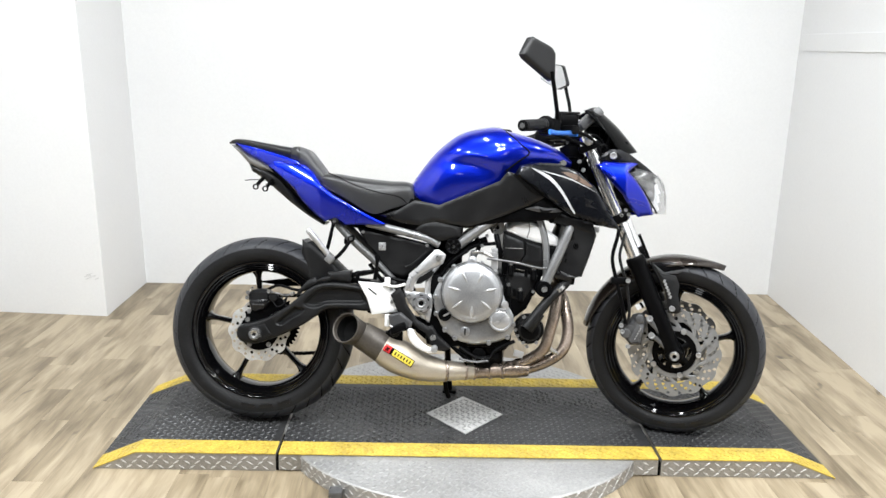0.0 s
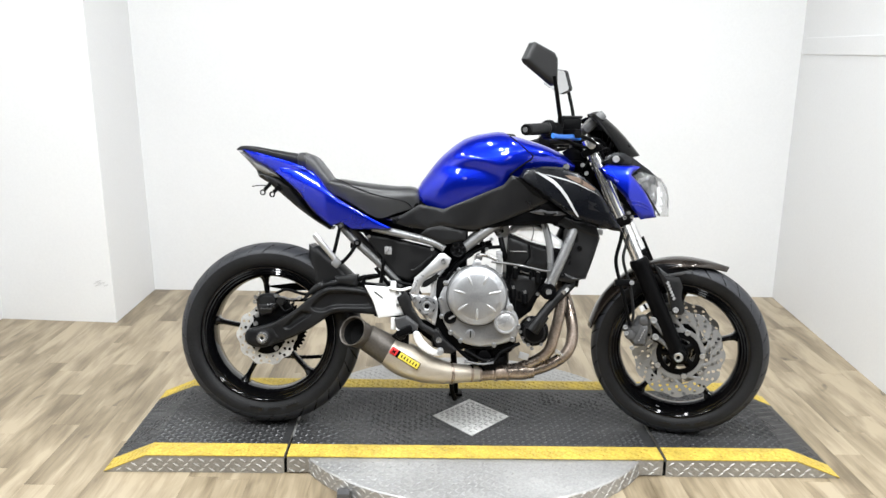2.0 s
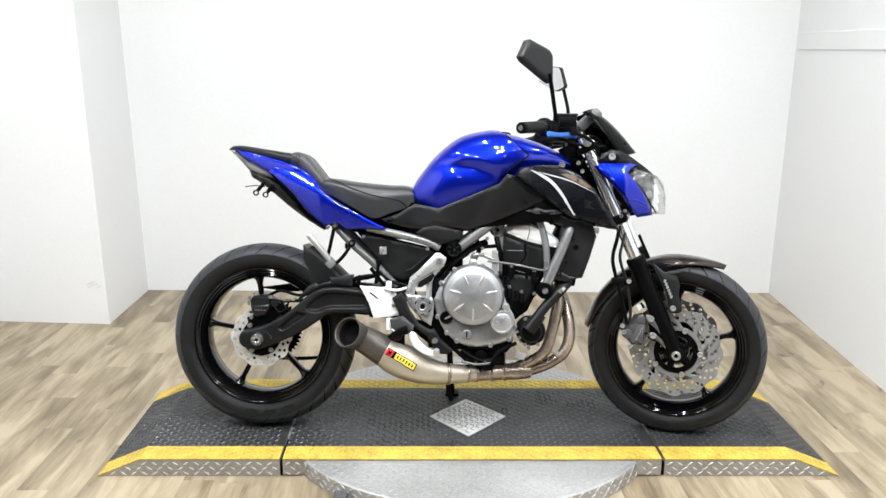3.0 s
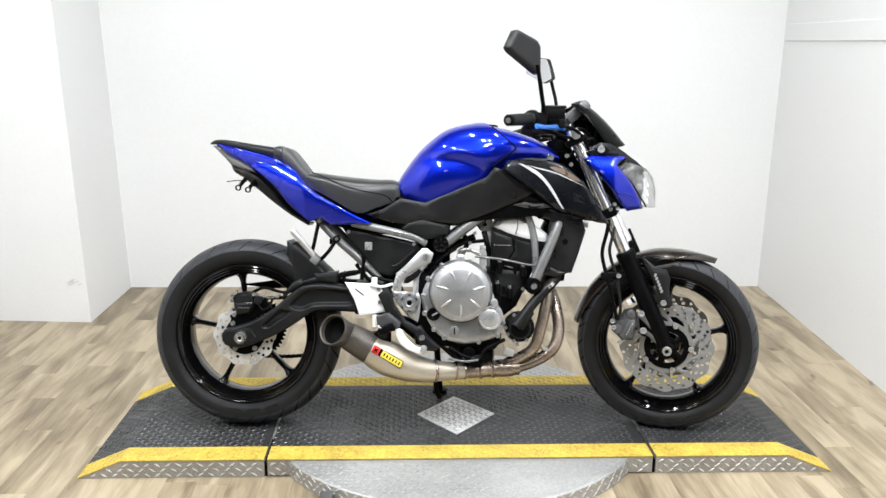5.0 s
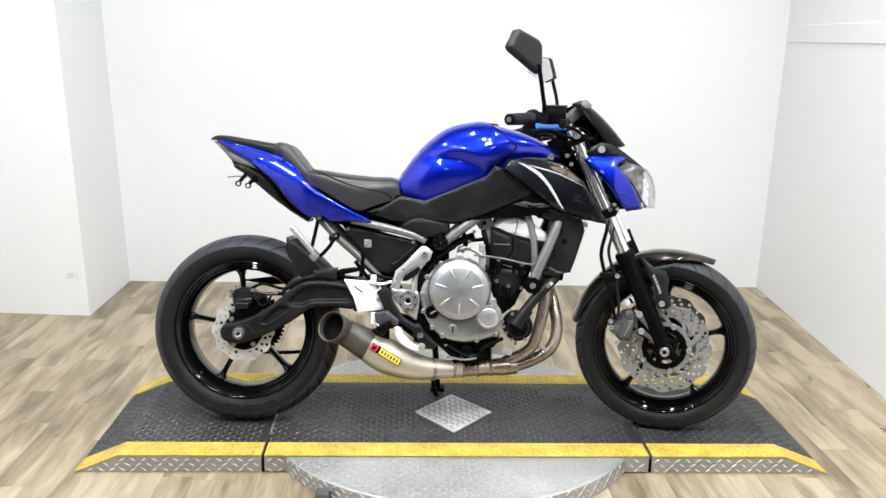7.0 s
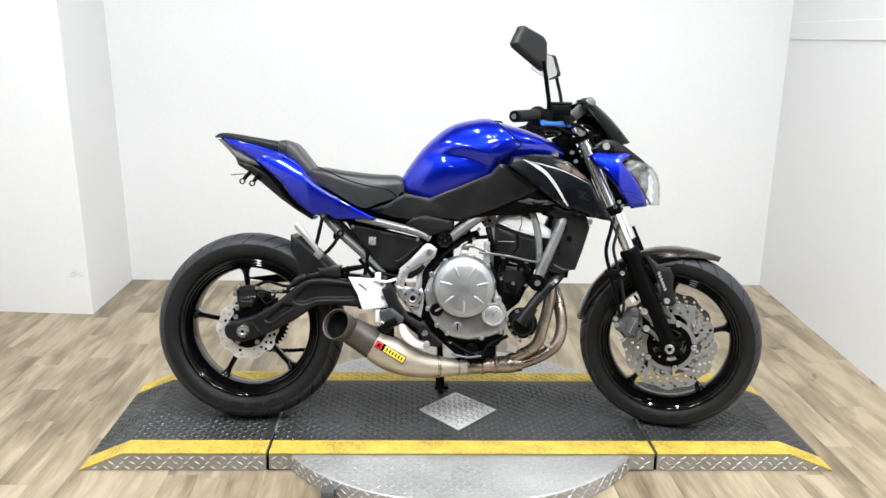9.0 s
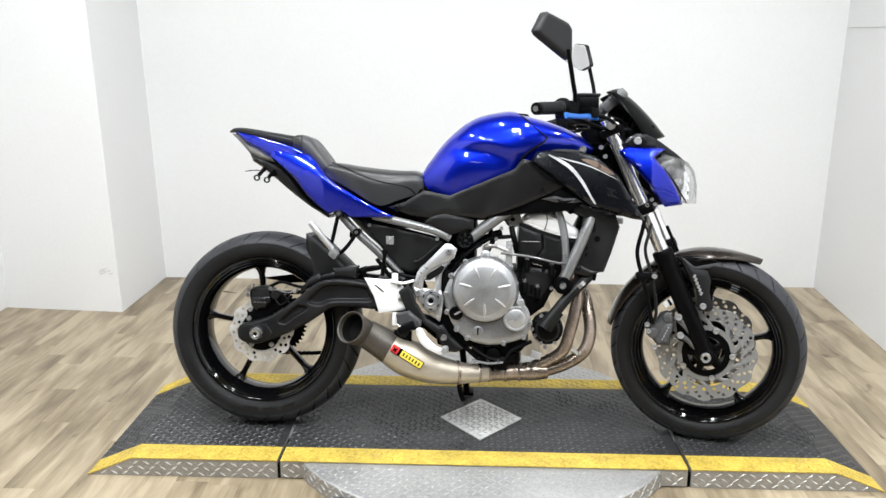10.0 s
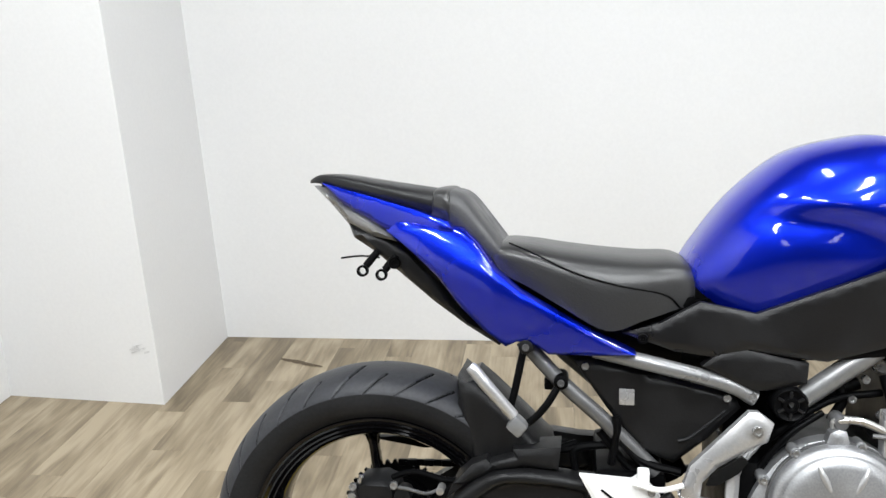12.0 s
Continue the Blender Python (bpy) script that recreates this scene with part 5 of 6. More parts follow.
# passenger peg and its wire bracket
part("passenger_peg", sweep([(-0.525, -0.15, 0.659, 0.0080), (-0.518, -0.15, 0.652, 0.0100), (-0.494, -0.15, 0.624, 0.0100), (-0.458, -0.14, 0.580, 0.0095)], 0.009, 14), SILVER, bike, "folded silver passenger peg")
part("peg_joint", box(-0.465, -0.155, 0.552, -0.438, -0.125, 0.578, 0.006, turn=Matrix.Rotation(0.7, 4, "Y")), FRAMEGREY, bike)
part("peg_hanger", sweep([(-0.442, -0.125, 0.690), (-0.456, -0.13, 0.620), (-0.462, -0.13, 0.585), (-0.440, -0.13, 0.565), (-0.410, -0.13, 0.592), (-0.385, -0.12, 0.632)], 0.0060, 12), DARK, bike, "black passenger peg hanger")
part("hanger_mount", knob(-0.440, 0.688, -0.135, -0.08, 0.0115, 20), ENGINEBLACK, bike)
bolts(bike, [(-0.440, -0.136, 0.688), (-0.385, -0.131, 0.632)], 0.0055, 0.004, STAYGREY)
part("hanger_mount", knob(-0.385, 0.632, -0.130, -0.08, 0.0115, 20), DARK, bike)
part("wiring_plug", box(-0.412, -0.10, 0.612, -0.396, -0.075, 0.632, 0.004), DARK, bike)

# ---- tank ----
TOPZ = [(-0.205, 0.793), (-0.192, 0.822), (-0.168, 0.860), (-0.112, 0.931), (-0.034, 0.990), (0.044, 1.013), (0.091, 1.016), (0.140, 1.007), (0.190, 0.994), (0.249, 0.974), (0.300, 0.948), (0.335, 0.915)]
BOTZ = [(-0.205, 0.775), (-0.175, 0.760), (-0.099, 0.748), (0.000, 0.788), (0.092, 0.826), (0.120, 0.848), (0.200, 0.868), (0.330, 0.888)]
WIDE = [(-0.205, 0.070), (-0.190, 0.096), (-0.150, 0.125), (-0.090, 0.150), (0.000, 0.170), (0.080, 0.178), (0.150, 0.172), (0.220, 0.152), (0.330, 0.110)]


def tank_ring(x, skew=None, grow=0.0, n=76):
    """One closed cross-section of the tank."""
    half = []
    for k in range(n + 1):
        s = k / n
        xx = x
        for _ in range(3):
            zt, zb, w = eased(TOPZ, xx), eased(BOTZ, xx), eased(WIDE, xx) + grow
            zm = zb + 0.42 * (zt - zb)
            if s < 0.62:
                a = s / 0.62 * math.pi / 2
                y, z = w * math.sin(a) ** 0.74, zm + (zt + grow - zm) * math.cos(a) ** 0.86
            else:
                q = (s - 0.62) / 0.38
                y, z = w * (1 - 0.14 * q ** 1.6), zm + (zb - zm) * q
            if skew:
                xx = skew(x, z)
        below = 0.918 - 0.06 * (xx + 0.05) - 0.7 * max(0.0, xx) ** 1.5 - z
        q = min(1.0, max(0.0, below / 0.034))
        dent = 0.0155 * math.exp(-((xx - 0.012) / 0.088) ** 2) * q * q * (3 - 2 * q) * math.exp(-(max(0.0, below - 0.022) / 0.042) ** 2)
        crease = 0.0022 * math.exp(-((xx - 0.0) / 0.10) ** 2 - ((below + 0.006) / 0.020) ** 2)
        half.append((xx, -(y - dent + crease), z))
    return half + [(p[0], -p[1], p[2]) for p in half[::-1]]


def tank_end(z):
    if z < 0.869:
        return 0.112 - 0.5 * (0.869 - z)
    return 0.188 - (1.10 if z > 0.926 else 1.33) * abs(z - 0.926)


def tank_skew(x, z):
    u = (x + 0.205) / (0.188 + 0.205)
    return -0.205 + u * (tank_end(z) + 0.205)


tank = part("fuel_tank", loft([tank_ring(-0.205 + (0.393) * (i / 44) ** 0.9, tank_skew) for i in range(45)]), BLUE, bike, "gloss metallic blue fuel tank", angle=50)
part("tank_front_cover", loft([tank_ring(0.06 + 0.27 * i / 20, None, -0.007) for i in range(21)]), BLUE, bike, "gloss metallic blue tank front cover", angle=50)


def tank_side(x, z):
    """How far the tank's near flank stands out at x, z."""
    ring = tank_ring(x)[:77]
    zs, ys = [p[2] for p in ring][::-1], [p[1] for p in ring][::-1]
    return float(np.interp(z, zs, ys))


seam = [(0.112, 0.994), (0.132, 0.976), (0.160, 0.951), (0.186, 0.927), (0.162, 0.906), (0.136, 0.886), (0.114, 0.868)]
part("tank_seam", sweep([(x, tank_side(x, z) + 0.0015, z) for x, z in seam], 0.0032, 8), SHADEBLACK, tank, "dark panel gap")
part("filler_cap", lathe([(0.0005, 0.0), (0.045, 0.0), (0.048, -0.004), (0.048, -0.010), (0.0005, -0.010)], 0, 0, 32), DARK, tank).matrix_basis = Matrix.Translation((0.09, 0, 1.010)) @ pose(0, 0, 0, 90)
bolts(bike, [(0.296, -0.150, 0.897)], 0.011, 0.006)
part("tank_base", loft([[(x, -w, zt), (x, w, zt), (x, w, zb), (x, -w, zb)] for x, w, zt, zb in ((-0.20, 0.095, 0.790, 0.66), (-0.10, 0.125, 0.790, 0.67), (0.02, 0.138, 0.830, 0.69), (0.12, 0.145, 0.868, 0.72), (0.24, 0.140, 0.880, 0.74), (0.36, 0.110, 0.860, 0.74))]), DARK, bike, "black frame cover under the tank", smooth=False)
part("ignition_area", box(0.27, -0.05, 0.88, 0.365, 0.05, 0.925, 0.015), DARK, bike)

# ---- seat, hump, tail ----
def saddle(rows, n=24, flat=0.55, tuck=0.9):
    """Rows of x, top z, bottom z, half width: a rounded upholstered body."""
    rings = []
    for x, zt, zb, w in rows:
        half = []
        for k in range(n + 1):
            s = k / n
            if s < 0.6:
                a = s / 0.6 * math.pi / 2
                half.append((x, -w * math.sin(a) ** flat, zb + (zt - zb) * (0.45 + 0.55 * math.cos(a) ** 0.7)))
            else:
                q = (s - 0.6) / 0.4
                half.append((x, -w * (1 - (1 - tuck) * q * q), zb + (zt - zb) * 0.45 * (1 - q)))
        rings.append(half + [(p[0], -p[1], p[2]) for p in half[::-1]])
    return loft(rings)


seat_rows = smooth_line([(-0.502, 0.828, 0.815, 0.085), (-0.485, 0.846, 0.800, 0.096), (-0.440, 0.845, 0.780, 0.108), (-0.384, 0.837, 0.750, 0.122), (-0.316, 0.830, 0.716, 0.130), (-0.260, 0.826, 0.733, 0.126), (-0.215, 0.826, 0.748, 0.115), (-0.190, 0.818, 0.755, 0.106), (-0.172, 0.806, 0.762, 0.090)], 5)
seat = part("seat", saddle(seat_rows, tuck=0.99), SEATVINYL, bike, "black vinyl rider seat with a stitched seam")
part("seat_piping", sweep([(-0.470, -0.088, 0.846), (-0.430, -0.107, 0.832), (-0.370, -0.1235, 0.806), (-0.300, -0.1295, 0.787), (-0.230, -0.120, 0.773), (-0.205, -0.113, 0.752)], 0.0015, 8), DARK, seat, "dark stitched piping")
part("seat_base", outline_mesh([(-0.500, 0.818), (-0.470, 0.797), (-0.389, 0.752), (-0.316, 0.714), (-0.178, 0.755), (-0.185, 0.770), (-0.316, 0.735), (-0.389, 0.770), (-0.470, 0.815)], slope_y(-0.48, -0.088, -0.316, -0.108), 0.02, 0.002, 0.006, 0.012, 1), DARK, bike, "black seat base")
hump_rows = [(-0.600, 0.900, 0.885, 0.070), (-0.590, 0.926, 0.880, 0.082), (-0.562, 0.929, 0.872, 0.088), (-0.540, 0.918, 0.850, 0.090), (-0.515, 0.888, 0.825, 0.092), (-0.490, 0.855, 0.812, 0.092), (-0.478, 0.838, 0.812, 0.088)]
part("hump_strap", saddle(smooth_line([(-0.596, 0.924, 0.892, 0.080), (-0.592, 0.932, 0.888, 0.084), (-0.572, 0.933, 0.880, 0.090), (-0.566, 0.926, 0.878, 0.089)], 3), flat=0.4), SEATVINYL, bike, "black strap over the bump stop")
part("seat_hump", saddle(smooth_line(hump_rows, 4), flat=0.4), RADEDGE, bike, "matte dark grey bump stop")
pill_rows = [(-0.820, 0.944, 0.938, 0.012), (-0.800, 0.953, 0.938, 0.030), (-0.760, 0.953, 0.928, 0.048), (-0.700, 0.944, 0.914, 0.064), (-0.640, 0.935, 0.900, 0.074), (-0.585, 0.927, 0.886, 0.080)]
part("passenger_seat", saddle(smooth_line(pill_rows, 4), flat=0.5), SATIN, bike, "black passenger seat pad")


def tail_y(x, z):
    base = -0.018 - 0.105 * min(1, max(0, (x + 0.815) / 0.33)) ** 0.8 - 0.010 * min(1, max(0, (x + 0.48) / 0.2))
    return base + 0.22 * max(0.0, 0.80 + 0.30 * (-0.50 - x) - z)


def blade_y(x, z):
    """The tail blade swells smoothly about its long axis."""
    s = (z - 0.765 + 0.46 * (x + 0.48)) / 1.10
    high = max(0.0, s) / 0.085
    return tail_y(x, z) - 0.016 - 0.012 * max(0.0, 1 - (s / 0.085) ** 2) + 0.030 * min(1.3, high) ** 1.8


def spine_y(x, z):
    s = z - 0.897 + 0.30 * (x + 0.66)
    return tail_y(x, z) - 0.010 * max(0.0, 1 - (s / 0.05) ** 2)


upper_pts = [(-0.792, 0.940), (-0.700, 0.918), (-0.622, 0.898), (-0.566, 0.881), (-0.556, 0.868), (-0.580, 0.856), (-0.650, 0.856), (-0.668, 0.862), (-0.700, 0.880), (-0.752, 0.906)]
upper = part("tail_panel", outline_mesh(upper_pts, spine_y, 0.045, 0.005, 0.008, 0.008, 1), BLUE, bike, "gloss metallic blue upper tail panel")
flipped(upper)
tail_pts = [(-0.667, 0.864), (-0.650, 0.878), (-0.612, 0.878), (-0.544, 0.871), (-0.518, 0.848), (-0.489, 0.808), (-0.450, 0.776), (-0.391, 0.743), (-0.330, 0.711), (-0.272, 0.684), (-0.330, 0.680), (-0.405, 0.677), (-0.424, 0.690), (-0.438, 0.697), (-0.455, 0.695), (-0.472, 0.685), (-0.510, 0.713), (-0.543, 0.745), (-0.579, 0.792), (-0.615, 0.826), (-0.648, 0.852)]
tail = part("tail_panel", outline_mesh(tail_pts, blade_y, 0.045, 0.003, 0.005, 0.007, 1), BLUE, bike, "gloss metallic blue tail blade")
flipped(tail)
part("tail_light", outline_mesh([(-0.812, 0.934), (-0.790, 0.932), (-0.740, 0.900), (-0.680, 0.868), (-0.655, 0.845), (-0.700, 0.852), (-0.745, 0.872), (-0.775, 0.902)], lambda x, z: tail_y(x, z) + 0.004, 0.05, 0.010, 0.015, 0.010, 1), LENSGREY, bike, "smoked grey tail lamp lens")
part("undertail", outline_mesh([(-0.745, 0.874), (-0.660, 0.846), (-0.610, 0.806), (-0.560, 0.740), (-0.530, 0.715), (-0.480, 0.680), (-0.488, 0.672), (-0.545, 0.706), (-0.600, 0.745), (-0.655, 0.790), (-0.700, 0.826), (-0.735, 0.848)], lambda x, z: -0.045 - 0.03 * (x + 0.7), 0.09, 0.012, 0.014, 0.011, 1), SATIN, bike, "dark grey plastic undertail")
part("tail_core", loft([[(x, -w, zt), (x, w, zt), (x, w * 0.8, zb), (x, -w * 0.8, zb)] for x, w, zt, zb in ((-0.80, 0.012, 0.942, 0.930), (-0.70, 0.05, 0.915, 0.865), (-0.58, 0.075, 0.885, 0.770), (-0.48, 0.085, 0.815, 0.690), (-0.30, 0.100, 0.740, 0.650), (-0.12, 0.110, 0.775, 0.640))]), DARK, bike, "black inner tail structure", smooth=False)
for x, z in ((-0.716, 0.794), (-0.684, 0.788)):
    part("signal_stub", sweep([(x + 0.024, -0.055, z + 0.032), (x + 0.005, -0.062, z + 0.008)], 0.0065, 10), DARK, bike)
    part("signal_ring", lathe([(0.0060, -0.068), (0.0098, -0.068), (0.0098, -0.060), (0.0060, -0.060)], x, z, 20), DARK, bike, "black ring of a removed indicator")
part("signal_wire", sweep([(-0.69, -0.05, 0.815), (-0.72, -0.055, 0.818), (-0.755, -0.055, 0.814)], 0.0016, 6), DARK, bike)
bolts(bike, [(-0.662, -0.062, 0.808)], 0.010, 0.006, DARK)

# ---- side panels and shroud ----
def flank_y(x, z):
    return -0.118 - 0.062 * min(1, max(0, (x + 0.29) / 0.42)) + 0.10 * (0.76 - z) * (x > -0.1) * min(1, max(0, (x + 0.1) / 0.1))


flank = part("side_panel", outline_mesh([(-0.292, 0.712), (-0.235, 0.730), (-0.178, 0.765), (-0.099, 0.751), (0.000, 0.793), (0.094, 0.834), (0.118, 0.864), (0.143, 0.858), (0.245, 0.788), (0.200, 0.762), (0.110, 0.722), (0.061, 0.705), (0.000, 0.684), (-0.060, 0.690), (-0.110, 0.697), (-0.152, 0.682), (-0.215, 0.688)], flank_y, 0.015, 0.005, 0.007, 0.009, 1), SATIN, bike, "matte dark grey side panel under the tank")
flipped(flank)
bolts(bike, [(-0.262, -0.130, 0.706)], 0.008, 0.004, DARK)
low = part("lower_fairing", outline_mesh([(-0.030, 0.684), (0.060, 0.712), (0.155, 0.752), (0.238, 0.785), (0.300, 0.738), (0.270, 0.716), (0.200, 0.706), (0.110, 0.700), (0.040, 0.690)], slope_y(-0.03, -0.148, 0.25, -0.176), 0.02, 0.004, 0.006, 0.010, 1), DARK, bike, "black lower fairing")
flipped(low)
part("fairing_vent", outline_mesh([(0.176, 0.747), (0.216, 0.757), (0.240, 0.751), (0.278, 0.752), (0.298, 0.741), (0.270, 0.737), (0.219, 0.738)], slope_y(0.13, -0.176, 0.28, -0.184), 0.006, 0.004, 0.005, 0.008, 1), RADEDGE, bike, "grey vent blade")
# the hole's shade, painted as a thin black piece on the fairing
part("vent_hole", outline_mesh([(0.222, 0.748), (0.236, 0.743), (0.270, 0.746), (0.250, 0.736), (0.228, 0.737)], slope_y(0.13, -0.1795, 0.28, -0.188), 0.004, 0.0005, 0.004, 0.008, 1), SHADEBLACK, bike)


def shroud_y(x, z):
    u, v = (x - 0.30) / 0.24, (z - 0.80) / 0.16
    return -0.168 - 0.040 * max(0.0, 1 - 0.6 * u * u - 0.6 * v * v)


shroud = part("radiator_shroud", outline_mesh([(0.140, 0.856), (0.158, 0.886), (0.215, 0.895), (0.278, 0.893), (0.335, 0.872), (0.395, 0.822), (0.440, 0.752), (0.482, 0.690), (0.445, 0.694), (0.409, 0.703), (0.325, 0.728), (0.275, 0.762), (0.224, 0.798)], shroud_y, 0.015, 0.0145, 0.010, 0.009, 1), NAVY, bike, "dark graphite radiator shroud with silver stripes")
flipped(shroud)


def on_shroud(x, z):
    return shroud_y(x, z) - 0.0150


part("stripe", outline_mesh([(0.188, 0.878), (0.228, 0.864), (0.262, 0.842), (0.295, 0.802), (0.322, 0.755), (0.333, 0.738), (0.328, 0.737), (0.309, 0.764), (0.283, 0.803), (0.247, 0.841)], on_shroud, 0.002, 0.0, 0.01, 0.010, 2), STRIPE, shroud, "silver stripe")
part("stripe", outline_mesh([(0.215, 0.871), (0.262, 0.861), (0.320, 0.844), (0.400, 0.804), (0.320, 0.8405), (0.262, 0.857)], on_shroud, 0.002, 0.0, 0.01, 0.010, 2), STRIPE, shroud, "silver stripe")
# the shroud's bronze highlight, painted as a flat field
part("bronze_field", outline_mesh([(0.285, 0.866), (0.330, 0.860), (0.382, 0.826), (0.372, 0.822), (0.330, 0.842)], on_shroud, 0.002, 0.0, 0.01, 0.010, 2), BRONZEFIELD, shroud, "bronze field with a pinkish highlight in its colour")
part("emblem", outline_mesh([(0.350, 0.790), (0.390, 0.778), (0.376, 0.768), (0.402, 0.752), (0.362, 0.762), (0.376, 0.772)], on_shroud, 0.0015, 0.0, 0.01, 0.010, 1), SATIN, shroud, "dark grey emblem shape")

# flat black plate in place of a shaded recess
part("panel_recess", outline_mesh([(0.128, 0.858), (0.160, 0.852), (0.200, 0.836), (0.262, 0.776), (0.232, 0.786), (0.190, 0.806), (0.152, 0.838)], flat_y(-0.1955), 0.004, 0.001, 0.004, 0.010, 1), SHADEBLACK, bike, "black plate for the shaded intake recess beside the shroud")

# ---- radiator ----
rad = part("radiator_cover", outline_mesh([(0.233, 0.717), (0.252, 0.726), (0.295, 0.735), (0.328, 0.722), (0.372, 0.716), (0.399, 0.709), (0.413, 0.667), (0.392, 0.596), (0.370, 0.532), (0.355, 0.530), (0.319, 0.517), (0.272, 0.526), (0.283, 0.578), (0.310, 0.630), (0.329, 0.661), (0.324, 0.685), (0.290, 0.703), (0.251, 0.711)], flat_y(-0.150), 0.03, 0.010, 0.009, 0.008, 1), ENGINEBLACK, bike, "matte dark grey radiator side cover")
flipped(rad)
part("radiator", box(0.315, -0.14, 0.505, 0.365, 0.14, 0.715, 0.006, turn=Matrix.Rotation(0.16, 4, "Y")), DARK, bike, "black radiator core")
bolts(rad, [(0.346, -0.160, 0.632), (0.292, -0.160, 0.545), (0.265, -0.158, 0.712)], 0.009, 0.004, DARK)
for z in (0.585, 0.603):
    part("cover_slot", box(0.312, -0.1625, z - 0.006, 0.318, -0.158, z + 0.006, 0.0008, turn=Matrix.Rotation(0.3, 4, "Y")), DARK, rad)
part("radiator_edge", outline_mesh([(0.292, 0.730), (0.327, 0.719), (0.357, 0.699), (0.397, 0.706), (0.409, 0.668), (0.357, 0.683), (0.330, 0.695)], flat_y(-0.1595), 0.006, 0.004, 0.005, 0.008, 1), ENGINEBLACK, rad, "raised upper facet")
# black piece that paints the shade of the notch
part("cover_notch", outline_mesh([(0.331, 0.672), (0.339, 0.684), (0.341, 0.655), (0.333, 0.650)], flat_y(-0.1615), 0.004, 0.001, 0.002, 0.005, 1), SHADEBLACK, rad)
part("lower_facet", outline_mesh([(0.285, 0.560), (0.325, 0.540), (0.366, 0.534), (0.355, 0.532), (0.319, 0.519), (0.276, 0.528)], flat_y(-0.159), 0.006, 0.004, 0.006, 0.008, 1), SATIN, rad)
part("radiator_hook", box(0.395, -0.10, 0.675, 0.43, -0.08, 0.695, 0.004), SILVER, bike)

# ---- front end ----
def on_fork(z, y=-0.105, out=0.0):
    """A place on the fork leg's axis at the height z."""
    return Vector((FX + (z - FZ) * -0.4530 + out, y, z))


for y in (-0.105, 0.105):
    near = y < 0
    leg = part("fork_tube", sweep([tuple(on_fork(1.000, y)), tuple(on_fork(0.57, y))], 0.0205, 24), CHROME, bike, "bright chrome upper fork tube")
    part("fork_slider", sweep([(*on_fork(0.612, y), 0.027), (*on_fork(0.606, y), 0.031), (*on_fork(0.585, y), 0.031), (*on_fork(0.575, y), 0.0285), (*on_fork(0.35, y), 0.0275), (*on_fork(0.300, y), 0.026)], 0.028, 24, 3), DARK, bike, "matte black fork slider")
    part("axle_clamp", lathe([(0.006, y - 0.026), (0.012, y - 0.028), (0.015, y - 0.024), (0.021, y - 0.024), (0.026, y - 0.020), (0.026, y + 0.02), (0.006, y + 0.02)], FX, FZ, 28), DARK, bike)
part("front_axle", lathe([(0.007, -0.136), (0.013, -0.138), (0.016, -0.134), (0.016, 0.13), (0.007, 0.13)], FX, FZ, 24), STEEL, bike, "hollow steel front axle")
low_c, top_c = on_fork(0.735, 0), on_fork(0.965, 0)
lean = Matrix.Rotation(-math.atan(0.4530), 4, "Y")
part("lower_clamp", box(low_c.x - 0.030, -0.132, low_c.z - 0.017, low_c.x + 0.030, 0.132, low_c.z + 0.017, 0.010, turn=lean), DARK, bike, "black lower triple clamp")
part("upper_clamp", box(top_c.x - 0.035, -0.135, top_c.z - 0.012, top_c.x + 0.035, 0.135, top_c.z + 0.012, 0.008, turn=lean), DARK, bike, "black upper triple clamp")
part("steering_head", sweep([(0.44, 0, 0.74), (0.33, 0, 0.97)], 0.035, 16), DARK, bike)
bolts(bike, [(0.505, -0.142, 0.752), (0.515, -0.142, 0.738), (0.492, -0.142, 0.735)], 0.006, 0.007)
part("fork_cap", knob(top_c.x, top_c.z + 0.02, -0.145, -0.10, 0.014, 16), STEEL, bike)
for x, z in ((0.580, 0.645), (0.556, 0.632)):
    part("reflector_stay", box(x - 0.0045, -0.09, z - 0.042, x + 0.0045, -0.075, z + 0.042, 0.002, turn=lean), DARK, bike)
# front mudguard
rows = []
for k in range(33):
    a = radians(168 - 106 * k / 32)
    t = k / 32
    w = 0.062 + 0.008 * math.sin(math.pi * t)
    r0 = 0.316 + 0.010 * max(0, (t - 0.8) / 0.2) ** 2
    row = []
    for j in range(17):
        v = -1 + j / 8
        r = r0 - 0.034 * abs(v) ** 2.6 * (0.5 + 0.5 * math.sin(math.pi * min(1, t * 1.15)))
        wt = w * (1 - 0.75 * max(0, (t - 0.78) / 0.22) ** 1.5)
        row.append((FX + r * math.cos(a), wt * v, FZ + r * math.sin(a)))
    rows.append(row)
bm = bmesh.new()
grid = [[bm.verts.new(p) for p in row] for row in rows]
for a, b in zip(grid, grid[1:]):
    for j in range(16):
        bm.faces.new((a[j], a[j + 1], b[j + 1], b[j]))
fender = part("front_mudguard", bm, BRONZE, bike, "dark bronze-grey front mudguard")
sol = fender.modifiers.new("thickness", "SOLIDIFY")
sol.thickness = 0.003
stay = part("mudguard_stay", outline_mesh([(0.590, 0.578), (0.624, 0.584), (0.682, 0.584), (0.732, 0.564), (0.690, 0.545), (0.643, 0.540)], flat_y(-0.098), 0.012, 0.003, 0.005, 0.008, 1), DARK, bike, "black mudguard stay with highlights drawn along its edges")
# grey strips paint the highlights on the upper and lower edges
part("stay_edge", outline_mesh([(0.600, 0.576), (0.612, 0.578), (0.648, 0.551), (0.728, 0.567), (0.728, 0.560), (0.690, 0.548), (0.643, 0.541)], flat_y(-0.1025), 0.006, 0.002, 0.003, 0.006, 1), RADEDGE, stay, "grey strip for the highlight along the stay's edge")
